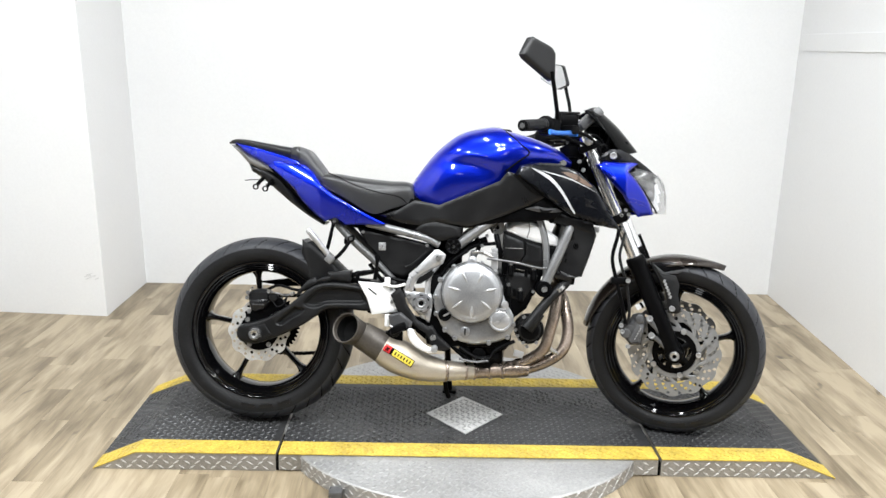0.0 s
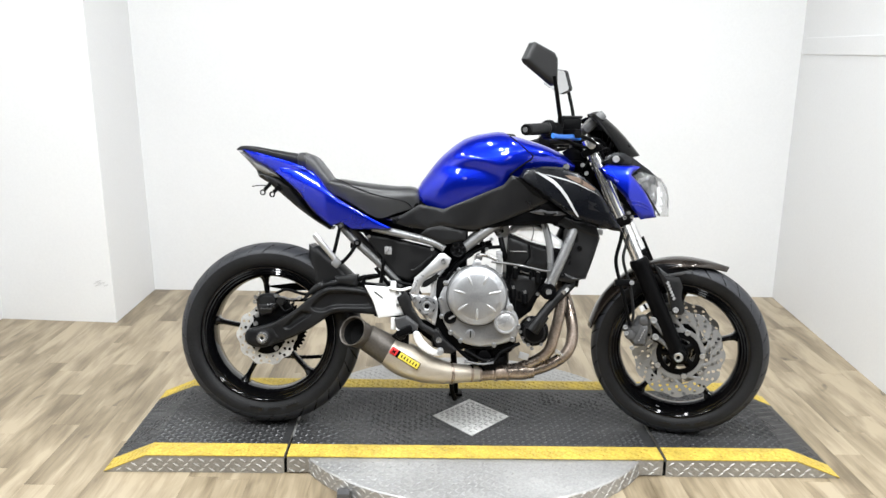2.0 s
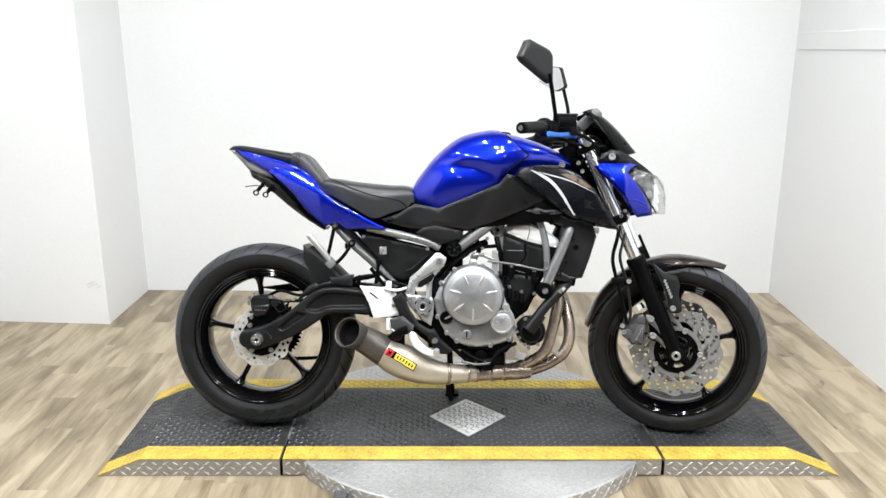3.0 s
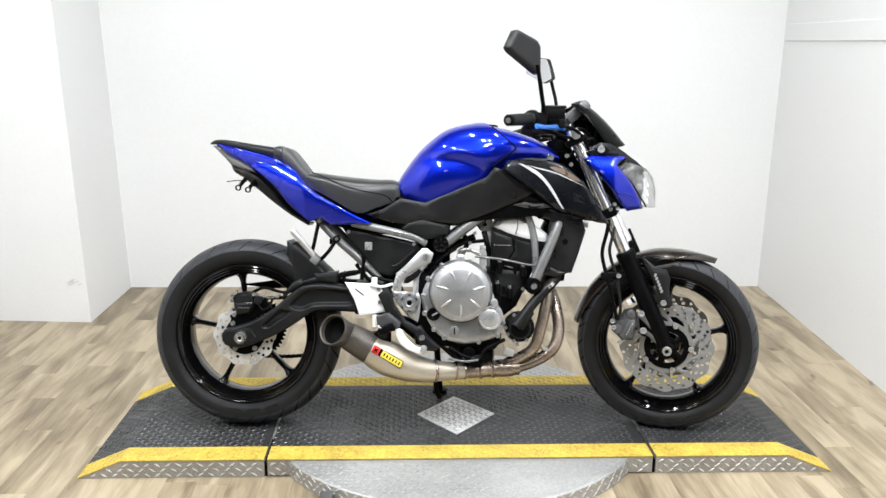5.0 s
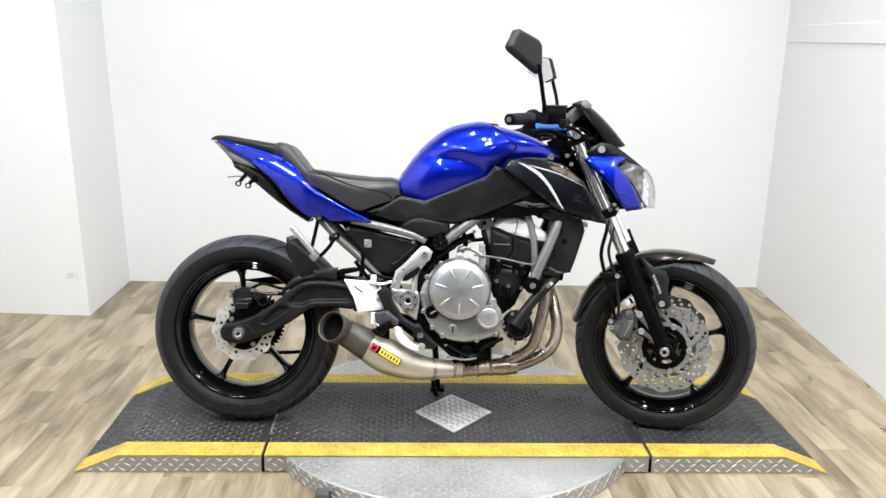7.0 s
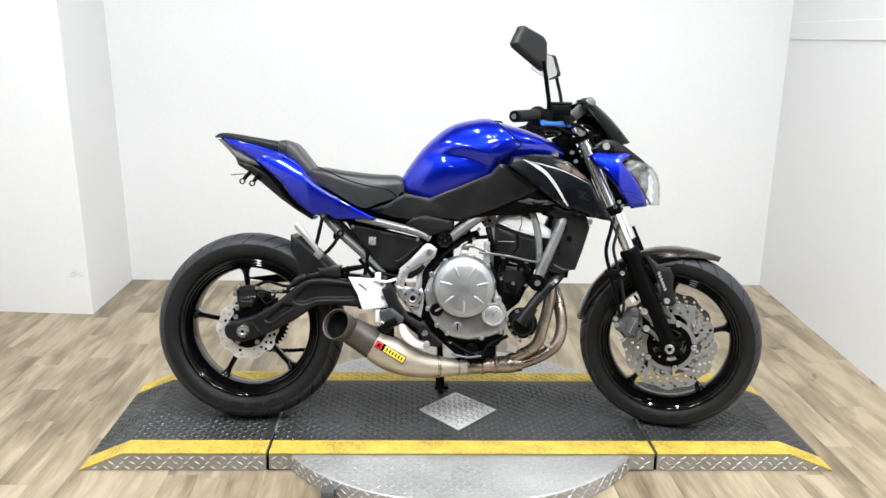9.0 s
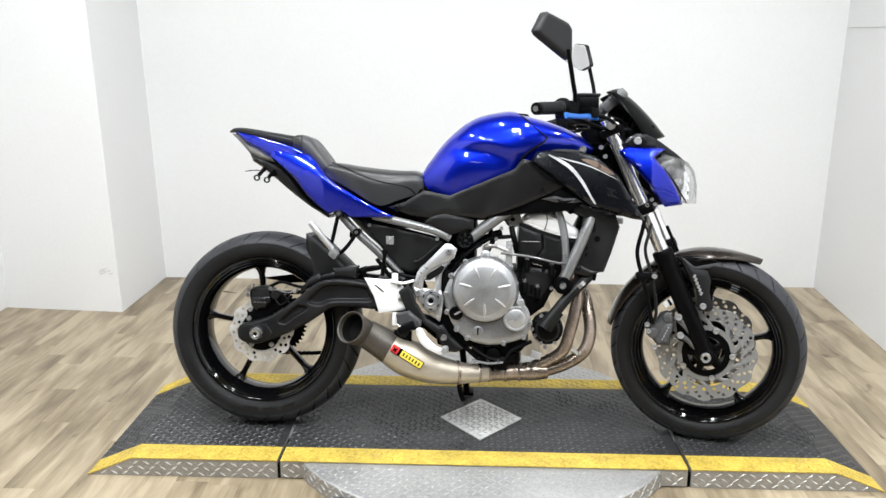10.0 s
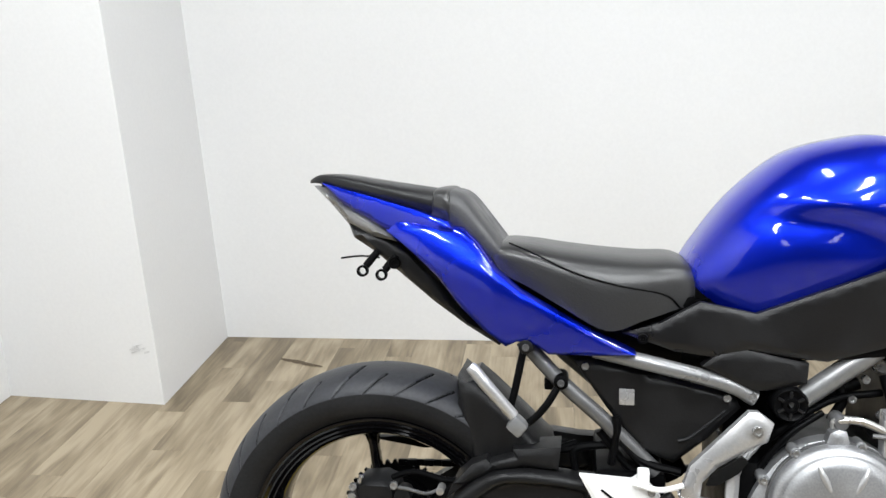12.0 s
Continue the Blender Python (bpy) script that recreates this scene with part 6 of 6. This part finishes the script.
part("stay_edge", outline_mesh([(0.640, 0.579), (0.684, 0.584), (0.726, 0.566), (0.684, 0.577)], flat_y(-0.1025), 0.006, 0.002, 0.003, 0.006, 1), RADEDGE, stay, "grey strip for the highlight along the stay's edge")
fg = part("fork_guard", outline_mesh([(0.594, 0.588), (0.612, 0.572), (0.632, 0.549), (0.679, 0.543), (0.691, 0.513), (0.688, 0.479), (0.700, 0.432), (0.690, 0.420), (0.670, 0.419), (0.656, 0.433), (0.645, 0.490), (0.616, 0.545)], flat_y(-0.135), 0.02, 0.005, 0.007, 0.010, 1), ENGINEBLACK, bike, "black fork guard with pale print")
bolts(fg, [(0.668, -0.141, 0.436)], 0.0095, 0.007, SILVER)
for k in range(6):
    part("print_bar", box(-0.0036, -0.0006, -0.0052, 0.0036, 0.0006, 0.0052, 0.0003, turn=Matrix.Rotation(0.4, 4, "Y")), SILVER, fg).matrix_basis = Matrix.Translation((0.640 + 0.0044 * k, -0.1412, 0.525 - 0.0102 * k))
# front caliper
cal = outline_mesh([(0.507, 0.362), (0.519, 0.385), (0.541, 0.383), (0.555, 0.407), (0.577, 0.413), (0.589, 0.390), (0.583, 0.351), (0.576, 0.312), (0.542, 0.312), (0.526, 0.330)], flat_y(-0.128), 0.05, 0.010, 0.008, 0.007, 1)
fcal = part("front_caliper", cal, CALGREY, bike, "dark grey two-piston front brake caliper")
part("caliper_face", outline_mesh([(0.540, 0.320), (0.543, 0.345), (0.560, 0.384), (0.580, 0.380), (0.576, 0.345), (0.570, 0.320)], flat_y(-0.1380), 0.008, 0.005, 0.005, 0.007, 1), CALGREY, fcal)
for x, z, r in ((0.523, 0.350, 0.016), (0.566, 0.398, 0.015)):
    part("piston_boss", knob(x, z, -0.143, -0.12, r, 20, 0.3), CALGREY, fcal)
for k in range(5):
    part("print_bar", box(-0.002, -0.0006, -0.0028, 0.002, 0.0006, 0.0028, 0.0003, turn=Matrix.Rotation(0.4, 4, "Y")), SILVER, fcal).matrix_basis = Matrix.Translation((0.552 + 0.0042 * k, -0.1435, 0.334 + 0.0085 * k))
bolts(fcal, [(0.597, -0.140, 0.401), (0.605, -0.140, 0.346)], 0.0105, 0.009, SILVER)
bolts(fcal, [(0.510, -0.138, 0.356), (0.506, -0.138, 0.376), (0.530, -0.138, 0.308)], 0.0075, 0.008, SILVER)
part("caliper_arm", sweep([(0.598, -0.130, 0.396, 0.010), (0.625, -0.130, 0.368, 0.008), (0.655, -0.128, 0.330, 0.007)], 0.008, 10, flat=0.5), STAYGREY, fcal)
part("caliper_arm", sweep([(0.605, -0.130, 0.346, 0.009), (0.632, -0.128, 0.328, 0.007), (0.655, -0.126, 0.305, 0.006)], 0.008, 10, flat=0.5), STAYGREY, fcal)
part("caliper_bracket", outline_mesh([(0.590, 0.410), (0.625, 0.420), (0.665, 0.345), (0.650, 0.320), (0.600, 0.335)], flat_y(-0.100), 0.02, 0.003, 0.006, 0.01, 1), DARK, bike)
part("caliper_tab", outline_mesh([(0.553, 0.440), (0.585, 0.458), (0.594, 0.444), (0.563, 0.424)], flat_y(-0.118), 0.008, 0.002, 0.003, 0.006, 1), HEADSILVER, fcal)
part("tab_slot", box(-0.004, -0.003, -0.010, 0.004, 0.001, 0.010, 0.001, turn=Matrix.Rotation(-0.6, 4, "Y")), DARK, fcal).matrix_basis = Matrix.Translation((0.574, -0.1195, 0.442))
part("front_brake_hose", sweep([(0.489, -0.14, 0.700), (0.480, -0.15, 0.660), (0.467, -0.15, 0.594), (0.483, -0.15, 0.523), (0.503, -0.15, 0.451), (0.519, -0.145, 0.384)], 0.0060, 10), DARK, bike, "black front brake hose")
part("sensor_cable", sweep([(0.508, -0.135, 0.680), (0.500, -0.14, 0.645), (0.492, -0.145, 0.595), (0.516, -0.145, 0.514), (0.530, -0.145, 0.424), (0.524, -0.14, 0.380)], 0.0050, 8), ENGINEBLACK, bike, "black sensor cable")
part("hose_guide", box(0.466, -0.158, 0.512, 0.530, -0.130, 0.534, 0.006), DARK, bike, "black hose bracket")
bolts(bike, [(0.519, -0.160, 0.524)], 0.0075, 0.006, SILVER)

# the wheel and fork stand turned towards the near side
STEER_AT = Vector((0.44, 0.0, 0.74))
STEER = Matrix.Translation(STEER_AT) @ Matrix.Rotation(radians(-14), 4, Vector((-0.4530, 0, 1.0)).normalized()) @ Matrix.Translation(-STEER_AT)
AHEAD = {"front_wheel": 0.0, "fork_tube": 0.0, "fork_slider": 0.0, "axle_clamp": 0.0, "front_axle": 0.0, "lower_clamp": 0.0, "upper_clamp": 0.0, "fork_cap": 0.0, "reflector_stay": 0.018, "front_mudguard": 0.0,
         "caliper_bracket": 0.029}
for ob in bike.children:
    ahead = AHEAD.get(ob.name.split(".")[0])
    if ahead is not None:
        ob.matrix_basis = STEER @ Matrix.Translation((ahead, 0, 0)) @ ob.matrix_basis

# ---- headlamp, screen, cockpit ----
def nose_y(x, z):
    return -0.150 + 0.50 * max(0, x - 0.50) - 0.02 * max(0.0, 1 - ((z - 0.83) / 0.09) ** 2)


nose = part("headlamp_cowl", outline_mesh([(0.399, 0.895), (0.427, 0.906), (0.475, 0.904), (0.519, 0.906), (0.540, 0.902), (0.519, 0.886), (0.506, 0.875), (0.534, 0.848), (0.562, 0.813), (0.590, 0.768), (0.605, 0.738), (0.564, 0.733), (0.550, 0.730), (0.515, 0.766), (0.489, 0.803), (0.449, 0.846), (0.417, 0.873)], nose_y, 0.012, 0.010, 0.010, 0.008, 1), BLUE, bike, "gloss metallic blue headlamp cowl")
flipped(nose)
brow = part("cowl_brow", outline_mesh([(0.412, 0.912), (0.425, 0.930), (0.452, 0.947), (0.484, 0.946), (0.520, 0.932), (0.550, 0.914), (0.584, 0.893), (0.616, 0.869), (0.588, 0.874), (0.560, 0.884), (0.546, 0.899), (0.515, 0.904), (0.476, 0.907), (0.440, 0.904)], lambda x, z: -0.142 + 0.55 * max(0.0, x - 0.47), 0.02, 0.004, 0.006, 0.008, 1), NAVY, bike, "dark graphite cowl brow")
flipped(brow)
part("cowl_top", loft([[(x, -w, z - 0.010), (x, -w * 0.6, z), (x, w * 0.6, z), (x, w, z - 0.010), (x, w * 0.9, z - 0.030), (x, -w * 0.9, z - 0.030)] for x, w, z in ((0.440, 0.100, 0.938), (0.484, 0.100, 0.942), (0.52, 0.092, 0.928), (0.55, 0.080, 0.911), (0.584, 0.066, 0.890), (0.612, 0.052, 0.870))]), NAVY, bike, "dark graphite cowl top", smooth=False)
# shade of the brow's hollow, laid on as a black plate
part("brow_recess", outline_mesh([(0.428, 0.912), (0.440, 0.930), (0.470, 0.936), (0.486, 0.922), (0.478, 0.912), (0.450, 0.908)], flat_y(-0.1480), 0.006, 0.001, 0.004, 0.008, 1), SHADEBLACK, bike, "black plate for the shaded recess in the brow")
bolts(bike, [(0.457, -0.149, 0.925)], 0.0115, 0.008, SILVER)
for dz in (0.0, -0.011):
    part("cowl_trim", sweep([(0.505, -0.1765, 0.790 + dz), (0.535, -0.1600, 0.787 + dz), (0.570, -0.1405, 0.774 + dz)], 0.0018, 8), BLUE, nose, "raised crease line")
part("headlamp_shell", loft([[(x, -w, zb), (x, -w * 1.05, (zt + zb) / 2), (x, -w * 0.8, zt), (x, w * 0.8, zt), (x, w * 1.05, (zt + zb) / 2), (x, w, zb)] for x, w, zb, zt in ((0.47, 0.10, 0.80, 0.905), (0.54, 0.098, 0.745, 0.885), (0.595, 0.070, 0.745, 0.858), (0.606, 0.050, 0.750, 0.845))]), DARK, bike, "black headlamp shell", smooth=False)
part("headlamp_reflector", loft([[(x, -w, zb), (x, -w * 1.04, (zb + zt) / 2), (x, -w, zt), (x, w, zt), (x, w * 1.04, (zb + zt) / 2), (x, w, zb)] for x, w, zb, zt in ((0.545, 0.098, 0.800, 0.868), (0.585, 0.084, 0.768, 0.860), (0.608, 0.074, 0.750, 0.850), (0.622, 0.060, 0.750, 0.830))]), REFLECTOR, bike, "grey headlamp reflector", smooth=False)
for zc, xc, w, h, m in ((0.862, 0.556, 0.020, 0.007, CHROME), (0.858, 0.588, 0.014, 0.010, DARK), (0.840, 0.562, 0.010, 0.012, STAYGREY), (0.832, 0.592, 0.010, 0.014, LENSGREY), (0.822, 0.612, 0.010, 0.016, HEADSILVER), (0.806, 0.590, 0.010, 0.010, CHROME), (0.792, 0.610, 0.013, 0.016, HEADSILVER), (0.766, 0.612, 0.010, 0.014, HEADSILVER), (0.788, 0.590, 0.006, 0.012, STAYGREY)):
    part("reflector_facet", box(xc - w, -0.0905 + 0.55 * (xc - 0.585), zc - h, xc + w, -0.074, zc + h, 0.002, turn=Matrix.Rotation(-0.35, 4, "Y")), m, bike, "reflector facet")
part("lamp_bezel", sweep([(0.520, -0.116, 0.868), (0.545, -0.114, 0.843), (0.575, -0.105, 0.808), (0.600, -0.095, 0.772), (0.618, -0.086, 0.745)], 0.0025, 8), DARK, bike, "black lamp bezel")
lens = part("headlamp_lens", outline_mesh([(0.516, 0.870), (0.545, 0.886), (0.575, 0.882), (0.618, 0.868), (0.642, 0.840), (0.652, 0.800), (0.652, 0.742), (0.618, 0.741), (0.594, 0.778), (0.570, 0.814), (0.538, 0.850)], lambda x, z: -0.118 + 0.45 * max(0, x - 0.54), 0.006, 0.008, 0.010, 0.010, 1), GLASS, bike, "clear headlamp lens")
lens.visible_shadow = False
flipped(lens).visible_shadow = False
# smoked flyscreen
rows = []
for k in range(15):
    t = k / 14
    x, z = 0.412 + 0.150 * t, 1.094 - 0.146 * t + 0.012 * math.sin(math.pi * t)
    w = 0.070 + 0.055 * math.sin(math.pi * (0.15 + 0.55 * t))
    rows.append([(x - 0.075 * abs(v) ** 2.0 * (0.6 + 0.4 * t), w * v, z - 0.02 * abs(v) ** 2 + 0.0) for v in [(-1 + j / 8) for j in range(17)]])
bm = bmesh.new()
grid = [[bm.verts.new(p) for p in row] for row in rows]
for a, b in zip(grid, grid[1:]):
    for j in range(16):
        bm.faces.new((a[j], a[j + 1], b[j + 1], b[j]))
screen = part("flyscreen", bm, SMOKE, bike, "black smoked flyscreen")
sol = screen.modifiers.new("thickness", "SOLIDIFY")
sol.thickness = 0.003
dash = part("instrument_cluster", box(-0.045, -0.075, -0.016, 0.045, 0.075, 0.016, 0.010, turn=Matrix.Rotation(radians(-42), 4, "Y")), STAYGREY, bike, "instrument cluster with grey bezel")
dash.matrix_basis = Matrix.Translation((0.395, 0, 1.052))
part("bezel", box(-0.036, -0.060, 0.014, 0.036, 0.060, 0.019, 0.002, turn=None), LENSGREY, dash).matrix_basis = Matrix.Rotation(radians(-42), 4, "Y")
part("dash_arm", box(0.385, -0.04, 0.975, 0.43, 0.04, 1.03, 0.012), DARK, bike)
part("bar_clamp", box(0.325, -0.04, 0.965, 0.375, 0.04, 1.012, 0.010), DARK, bike)
bar = part("handlebar", sweep([(0.170, -0.345, 0.992), (0.255, -0.22, 1.004), (0.320, -0.12, 1.000), (0.350, -0.04, 0.992), (0.350, 0.04, 0.992), (0.330, 0.12, 1.000), (0.275, 0.22, 1.004), (0.205, 0.345, 0.992)], 0.011, 14), DARK, bike, "black handlebar")
for s, dx in ((-1, 0.0), (1, 0.035)):
    a, b = Vector((0.152 + dx, s * 0.374, 0.995)), Vector((0.219 + dx, s * 0.268, 1.009))
    d = (b - a)
    grip = []
    for k in range(25):
        t = k / 24
        grip.append((*(a + d * t), 0.0165 + (0.0012 if k % 2 else 0.0) + (0.003 if k > 22 else 0)))
    part("grip", sweep(grip, 0.017, 16, 1), RUBBER, bike, "ribbed black rubber grip")
    part("bar_end", sweep([(*(a - d * 0.10), 0.0150), (*(a - d * 0.085), 0.0172), (*(a - d * 0.02), 0.0172), (*(a + d * 0.0), 0.0150)], 0.0165, 20, 1), DARK, bike, "black bar end weight")
    part("bar_end_bolt", sweep([tuple(a - d * 0.115), tuple(a - d * 0.09)], 0.008, 12), STAYGREY, bike)
    part("switch_housing", box(-0.030, -0.024, -0.026, 0.030, 0.024, 0.026, 0.010, turn=Matrix.Rotation(s * radians(57), 4, "Z")), DARK, bike, "black switch housing").matrix_basis = Matrix.Translation((0.240 + dx, s * 0.240, 1.004))
    hd = d.normalized()
    part("throttle_housing", sweep([(*(b - hd * 0.002), 0.019), (*(b + hd * 0.004), 0.026), (*(b + hd * 0.022), 0.0265), (*(b + hd * 0.030), 0.020)], 0.024, 20, 3), DARK, bike, "round black throttle housing")
    part("lever_perch", box(-0.035, -0.016, -0.014, 0.035, 0.016, 0.014, 0.006, turn=Matrix.Rotation(s * radians(50), 4, "Z")), DARK, bike).matrix_basis = Matrix.Translation((0.300 + dx, s * 0.215, 0.998))
    lev = part("lever", sweep([(0.325 + dx, s * 0.205, 0.990, 0.009), (0.300 + dx, s * 0.255, 0.986, 0.008), (0.262 + dx, s * 0.320, 0.980, 0.007), (0.228 + dx, s * 0.375, 0.978, 0.0085)], 0.008, 12, flat=0.6), ANOBLUE if s < 0 else DARK, bike, "blue anodised brake lever" if s < 0 else "black clutch lever")
    part("lever_adjuster", box(-0.014, -0.010, -0.008, 0.014, 0.010, 0.008, 0.003), ANOBLUE if s < 0 else DARK, bike).matrix_basis = Matrix.Translation((0.318 + dx, s * 0.220, 0.986))
res = part("brake_reservoir", box(0.272, -0.215, 1.008, 0.334, -0.160, 1.049, 0.008), DARK, bike, "black brake fluid reservoir")
part("reservoir_lid", box(0.270, -0.218, 1.048, 0.337, -0.157, 1.056, 0.003), ENGINEBLACK, res)
for pts in ([(0.32, -0.18, 1.0), (0.38, -0.16, 0.98), (0.42, -0.13, 0.93), (0.44, -0.10, 0.86), (0.47, -0.10, 0.76)], [(0.25, -0.22, 0.985), (0.33, -0.18, 0.965), (0.38, -0.12, 0.95), (0.40, -0.08, 0.88)], [(0.34, -0.12, 0.985), (0.41, -0.10, 0.99), (0.44, -0.09, 0.94), (0.42, -0.08, 0.86)], [(0.36, -0.10, 0.90), (0.40, -0.12, 0.945), (0.435, -0.12, 0.96), (0.45, -0.10, 0.92)]):
    part("control_cable", sweep(pts, 0.0055, 8), DARK, bike, "black control cable")
part("ignition_cover", box(0.375, -0.125, 0.938, 0.425, -0.085, 0.965, 0.008, turn=Matrix.Rotation(-0.35, 4, "Y")), DARK, bike)
part("clamp_bolt", knob(0.392, 0.968, -0.142, -0.11, 0.013, 18), STEEL, bike)
bolts(bike, [(0.352, -0.128, 0.905), (0.365, -0.13, 0.878)], 0.007, 0.006)
for y in (-0.05, 0.05):
    part("screen_stay", sweep([(0.470, y, 0.925), (0.455, y, 0.965), (0.470, y * 1.1, 1.015)], 0.007, 10), DARK, bike, "black screen stay")
    part("screen_stay", sweep([(0.500, y * 1.4, 0.920), (0.485, y * 1.4, 0.955), (0.515, y * 1.3, 0.975)], 0.006, 10), DARK, bike, "black screen stay")


def rounded(pts, cut=0.16):
    """The polygon pts with every corner rounded off."""
    out = []
    for i, p in enumerate(pts):
        a, c = pts[i - 1], pts[(i + 1) % len(pts)]
        for q, w in ((a, cut), (a, cut * 0.35), (c, cut * 0.35), (c, cut)):
            inner = 0.0 if w == cut else 0.06
            out.append((p[0] + (q[0] - p[0]) * w + inner * ((a[0] + c[0]) / 2 - p[0]), p[1] + (q[1] - p[1]) * w + inner * ((a[1] + c[1]) / 2 - p[1])))
    return out


def mirror(s, corners, normal_turn, stem):
    """A wing mirror: a bevelled housing with the given face corners (x, z), turned about the upright."""
    cx = sum(p[0] for p in corners) / len(corners)
    cz = sum(p[1] for p in corners) / len(corners)
    y = stem[0][1]
    squash = 1 / max(0.3, abs(math.sin(radians(normal_turn))))
    shape = [((p[0] - cx) * squash, p[1] - cz) for p in corners]
    ob = part("mirror", outline_mesh(rounded(shape, 0.09), flat_y(-0.006), 0.016 if s < 0 else 0.010, 0.009 if s < 0 else 0.002, 0.014 if s < 0 else 0.003, 0.007, 1), SATIN, bike, "black rear-view mirror on a slim stem")
    ob.matrix_basis = Matrix.Translation((cx, y, cz)) @ Matrix.Rotation(radians((90 - normal_turn) * (1 if s < 0 else -1)), 4, "Z")
    face = [(p[0] * 0.93, p[1] * 0.95) for p in rounded(shape, 0.09)]
    part("mirror_glass", outline_mesh(face, flat_y(0.0092 if s < 0 else -0.0090), 0.002, 0.0, 0.01, 0.02, 1), MIRROR, ob, "mirror glass")
    part("mirror_stem", sweep(stem, 0.0065, 12), DARK, bike, "black mirror stem")
    part("stem_boot", sweep([tuple(Vector(stem[-1]) + Vector((0, 0, 0.03))), stem[-1]], 0.010, 12), DARK, bike)
    return ob


mirror(-1, [(0.130, 1.195), (0.158, 1.257), (0.227, 1.232), (0.238, 1.216), (0.239, 1.138), (0.227, 1.132)], 55, [(0.230, -0.352, 1.160), (0.241, -0.335, 1.110), (0.250, -0.305, 1.075), (0.261, -0.262, 1.040), (0.264, -0.250, 1.015)])
mirror(1, [(0.270, 1.252), (0.311, 1.296), (0.343, 1.282), (0.360, 1.205), (0.330, 1.194)], 28, [(0.353, 0.36, 1.215), (0.362, 0.345, 1.170), (0.369, 0.33, 1.130), (0.373, 0.30, 1.06), (0.360, 0.25, 1.01)])

# ---- side stand ----
part("side_stand", sweep([(-0.06, 0.09, 0.24), (-0.055, 0.185, 0.150), (-0.050, 0.275, 0.060)], 0.011, 12), DARK, bike, "black side stand, down")
part("stand_foot", box(-0.075, 0.257, 0.0482, -0.025, 0.307, 0.0602, 0.004, turn=Matrix.Rotation(radians(10), 4, "X")), DARK, bike)
part("stand_spring", sweep([(-0.065, -0.02, 0.165), (-0.06, -0.01, 0.12), (-0.05, 0.0, 0.09)], 0.008, 10), DARK, bike)

# ---- the planks of the floor ----
PW, PL, SPLIT = 0.098, 0.62, -1.3
rng = random.Random(5)
near, rest = [], []
for i in range(int(4.15 / PW) + 1):
    shift = rng.uniform(0, PL)
    for j in range(int(9.3 / PL) + 1):
        x, y = LEFT + 0.03 + i * PW, BACK + PL / 2 - 0.03 - j * PL - shift * 0.95
        y0, y1 = max(FRONT - 0.05, y - PL / 2), min(BACK + 0.05, y + PL / 2)
        if y1 - y0 > 0.03 and x - PW / 2 < RIGHT + 0.06 - EAST_TURN * (BACK - max(y, BAY)):
            (near if y > SPLIT else rest).append((x, (y0 + y1) / 2, (y1 - y0) / PL))
first = part("plank", box(-PW / 2 + 0.0002, -PL / 2 + 0.0002, -0.004, PW / 2 - 0.0002, PL / 2 - 0.0002, 0.0, 0.0004), PLANK, floor, smooth=False)
for k, (x, y, cut) in enumerate(near):
    m = Matrix.Translation((x, y, 0)) @ Matrix.Diagonal((1, cut, 1, 1))
    if k:
        again(first, m)
    else:
        first.matrix_basis = m
verts, faces = [], []
for x, y, cut in rest:
    k, half = len(verts), cut * PL / 2
    verts += [(x - PW / 2, y - half, 0), (x + PW / 2, y - half, 0), (x + PW / 2, y + half, 0), (x - PW / 2, y + half, 0)]
    faces.append((k, k + 1, k + 2, k + 3))
me = bpy.data.meshes.new("plank_field")
me.from_pydata(verts, [], faces)
me.materials.append(PLANK)
field = new("plank_field", me)
field.parent = floor
tagged(field, "light oak vinyl planks", kind="stuff")
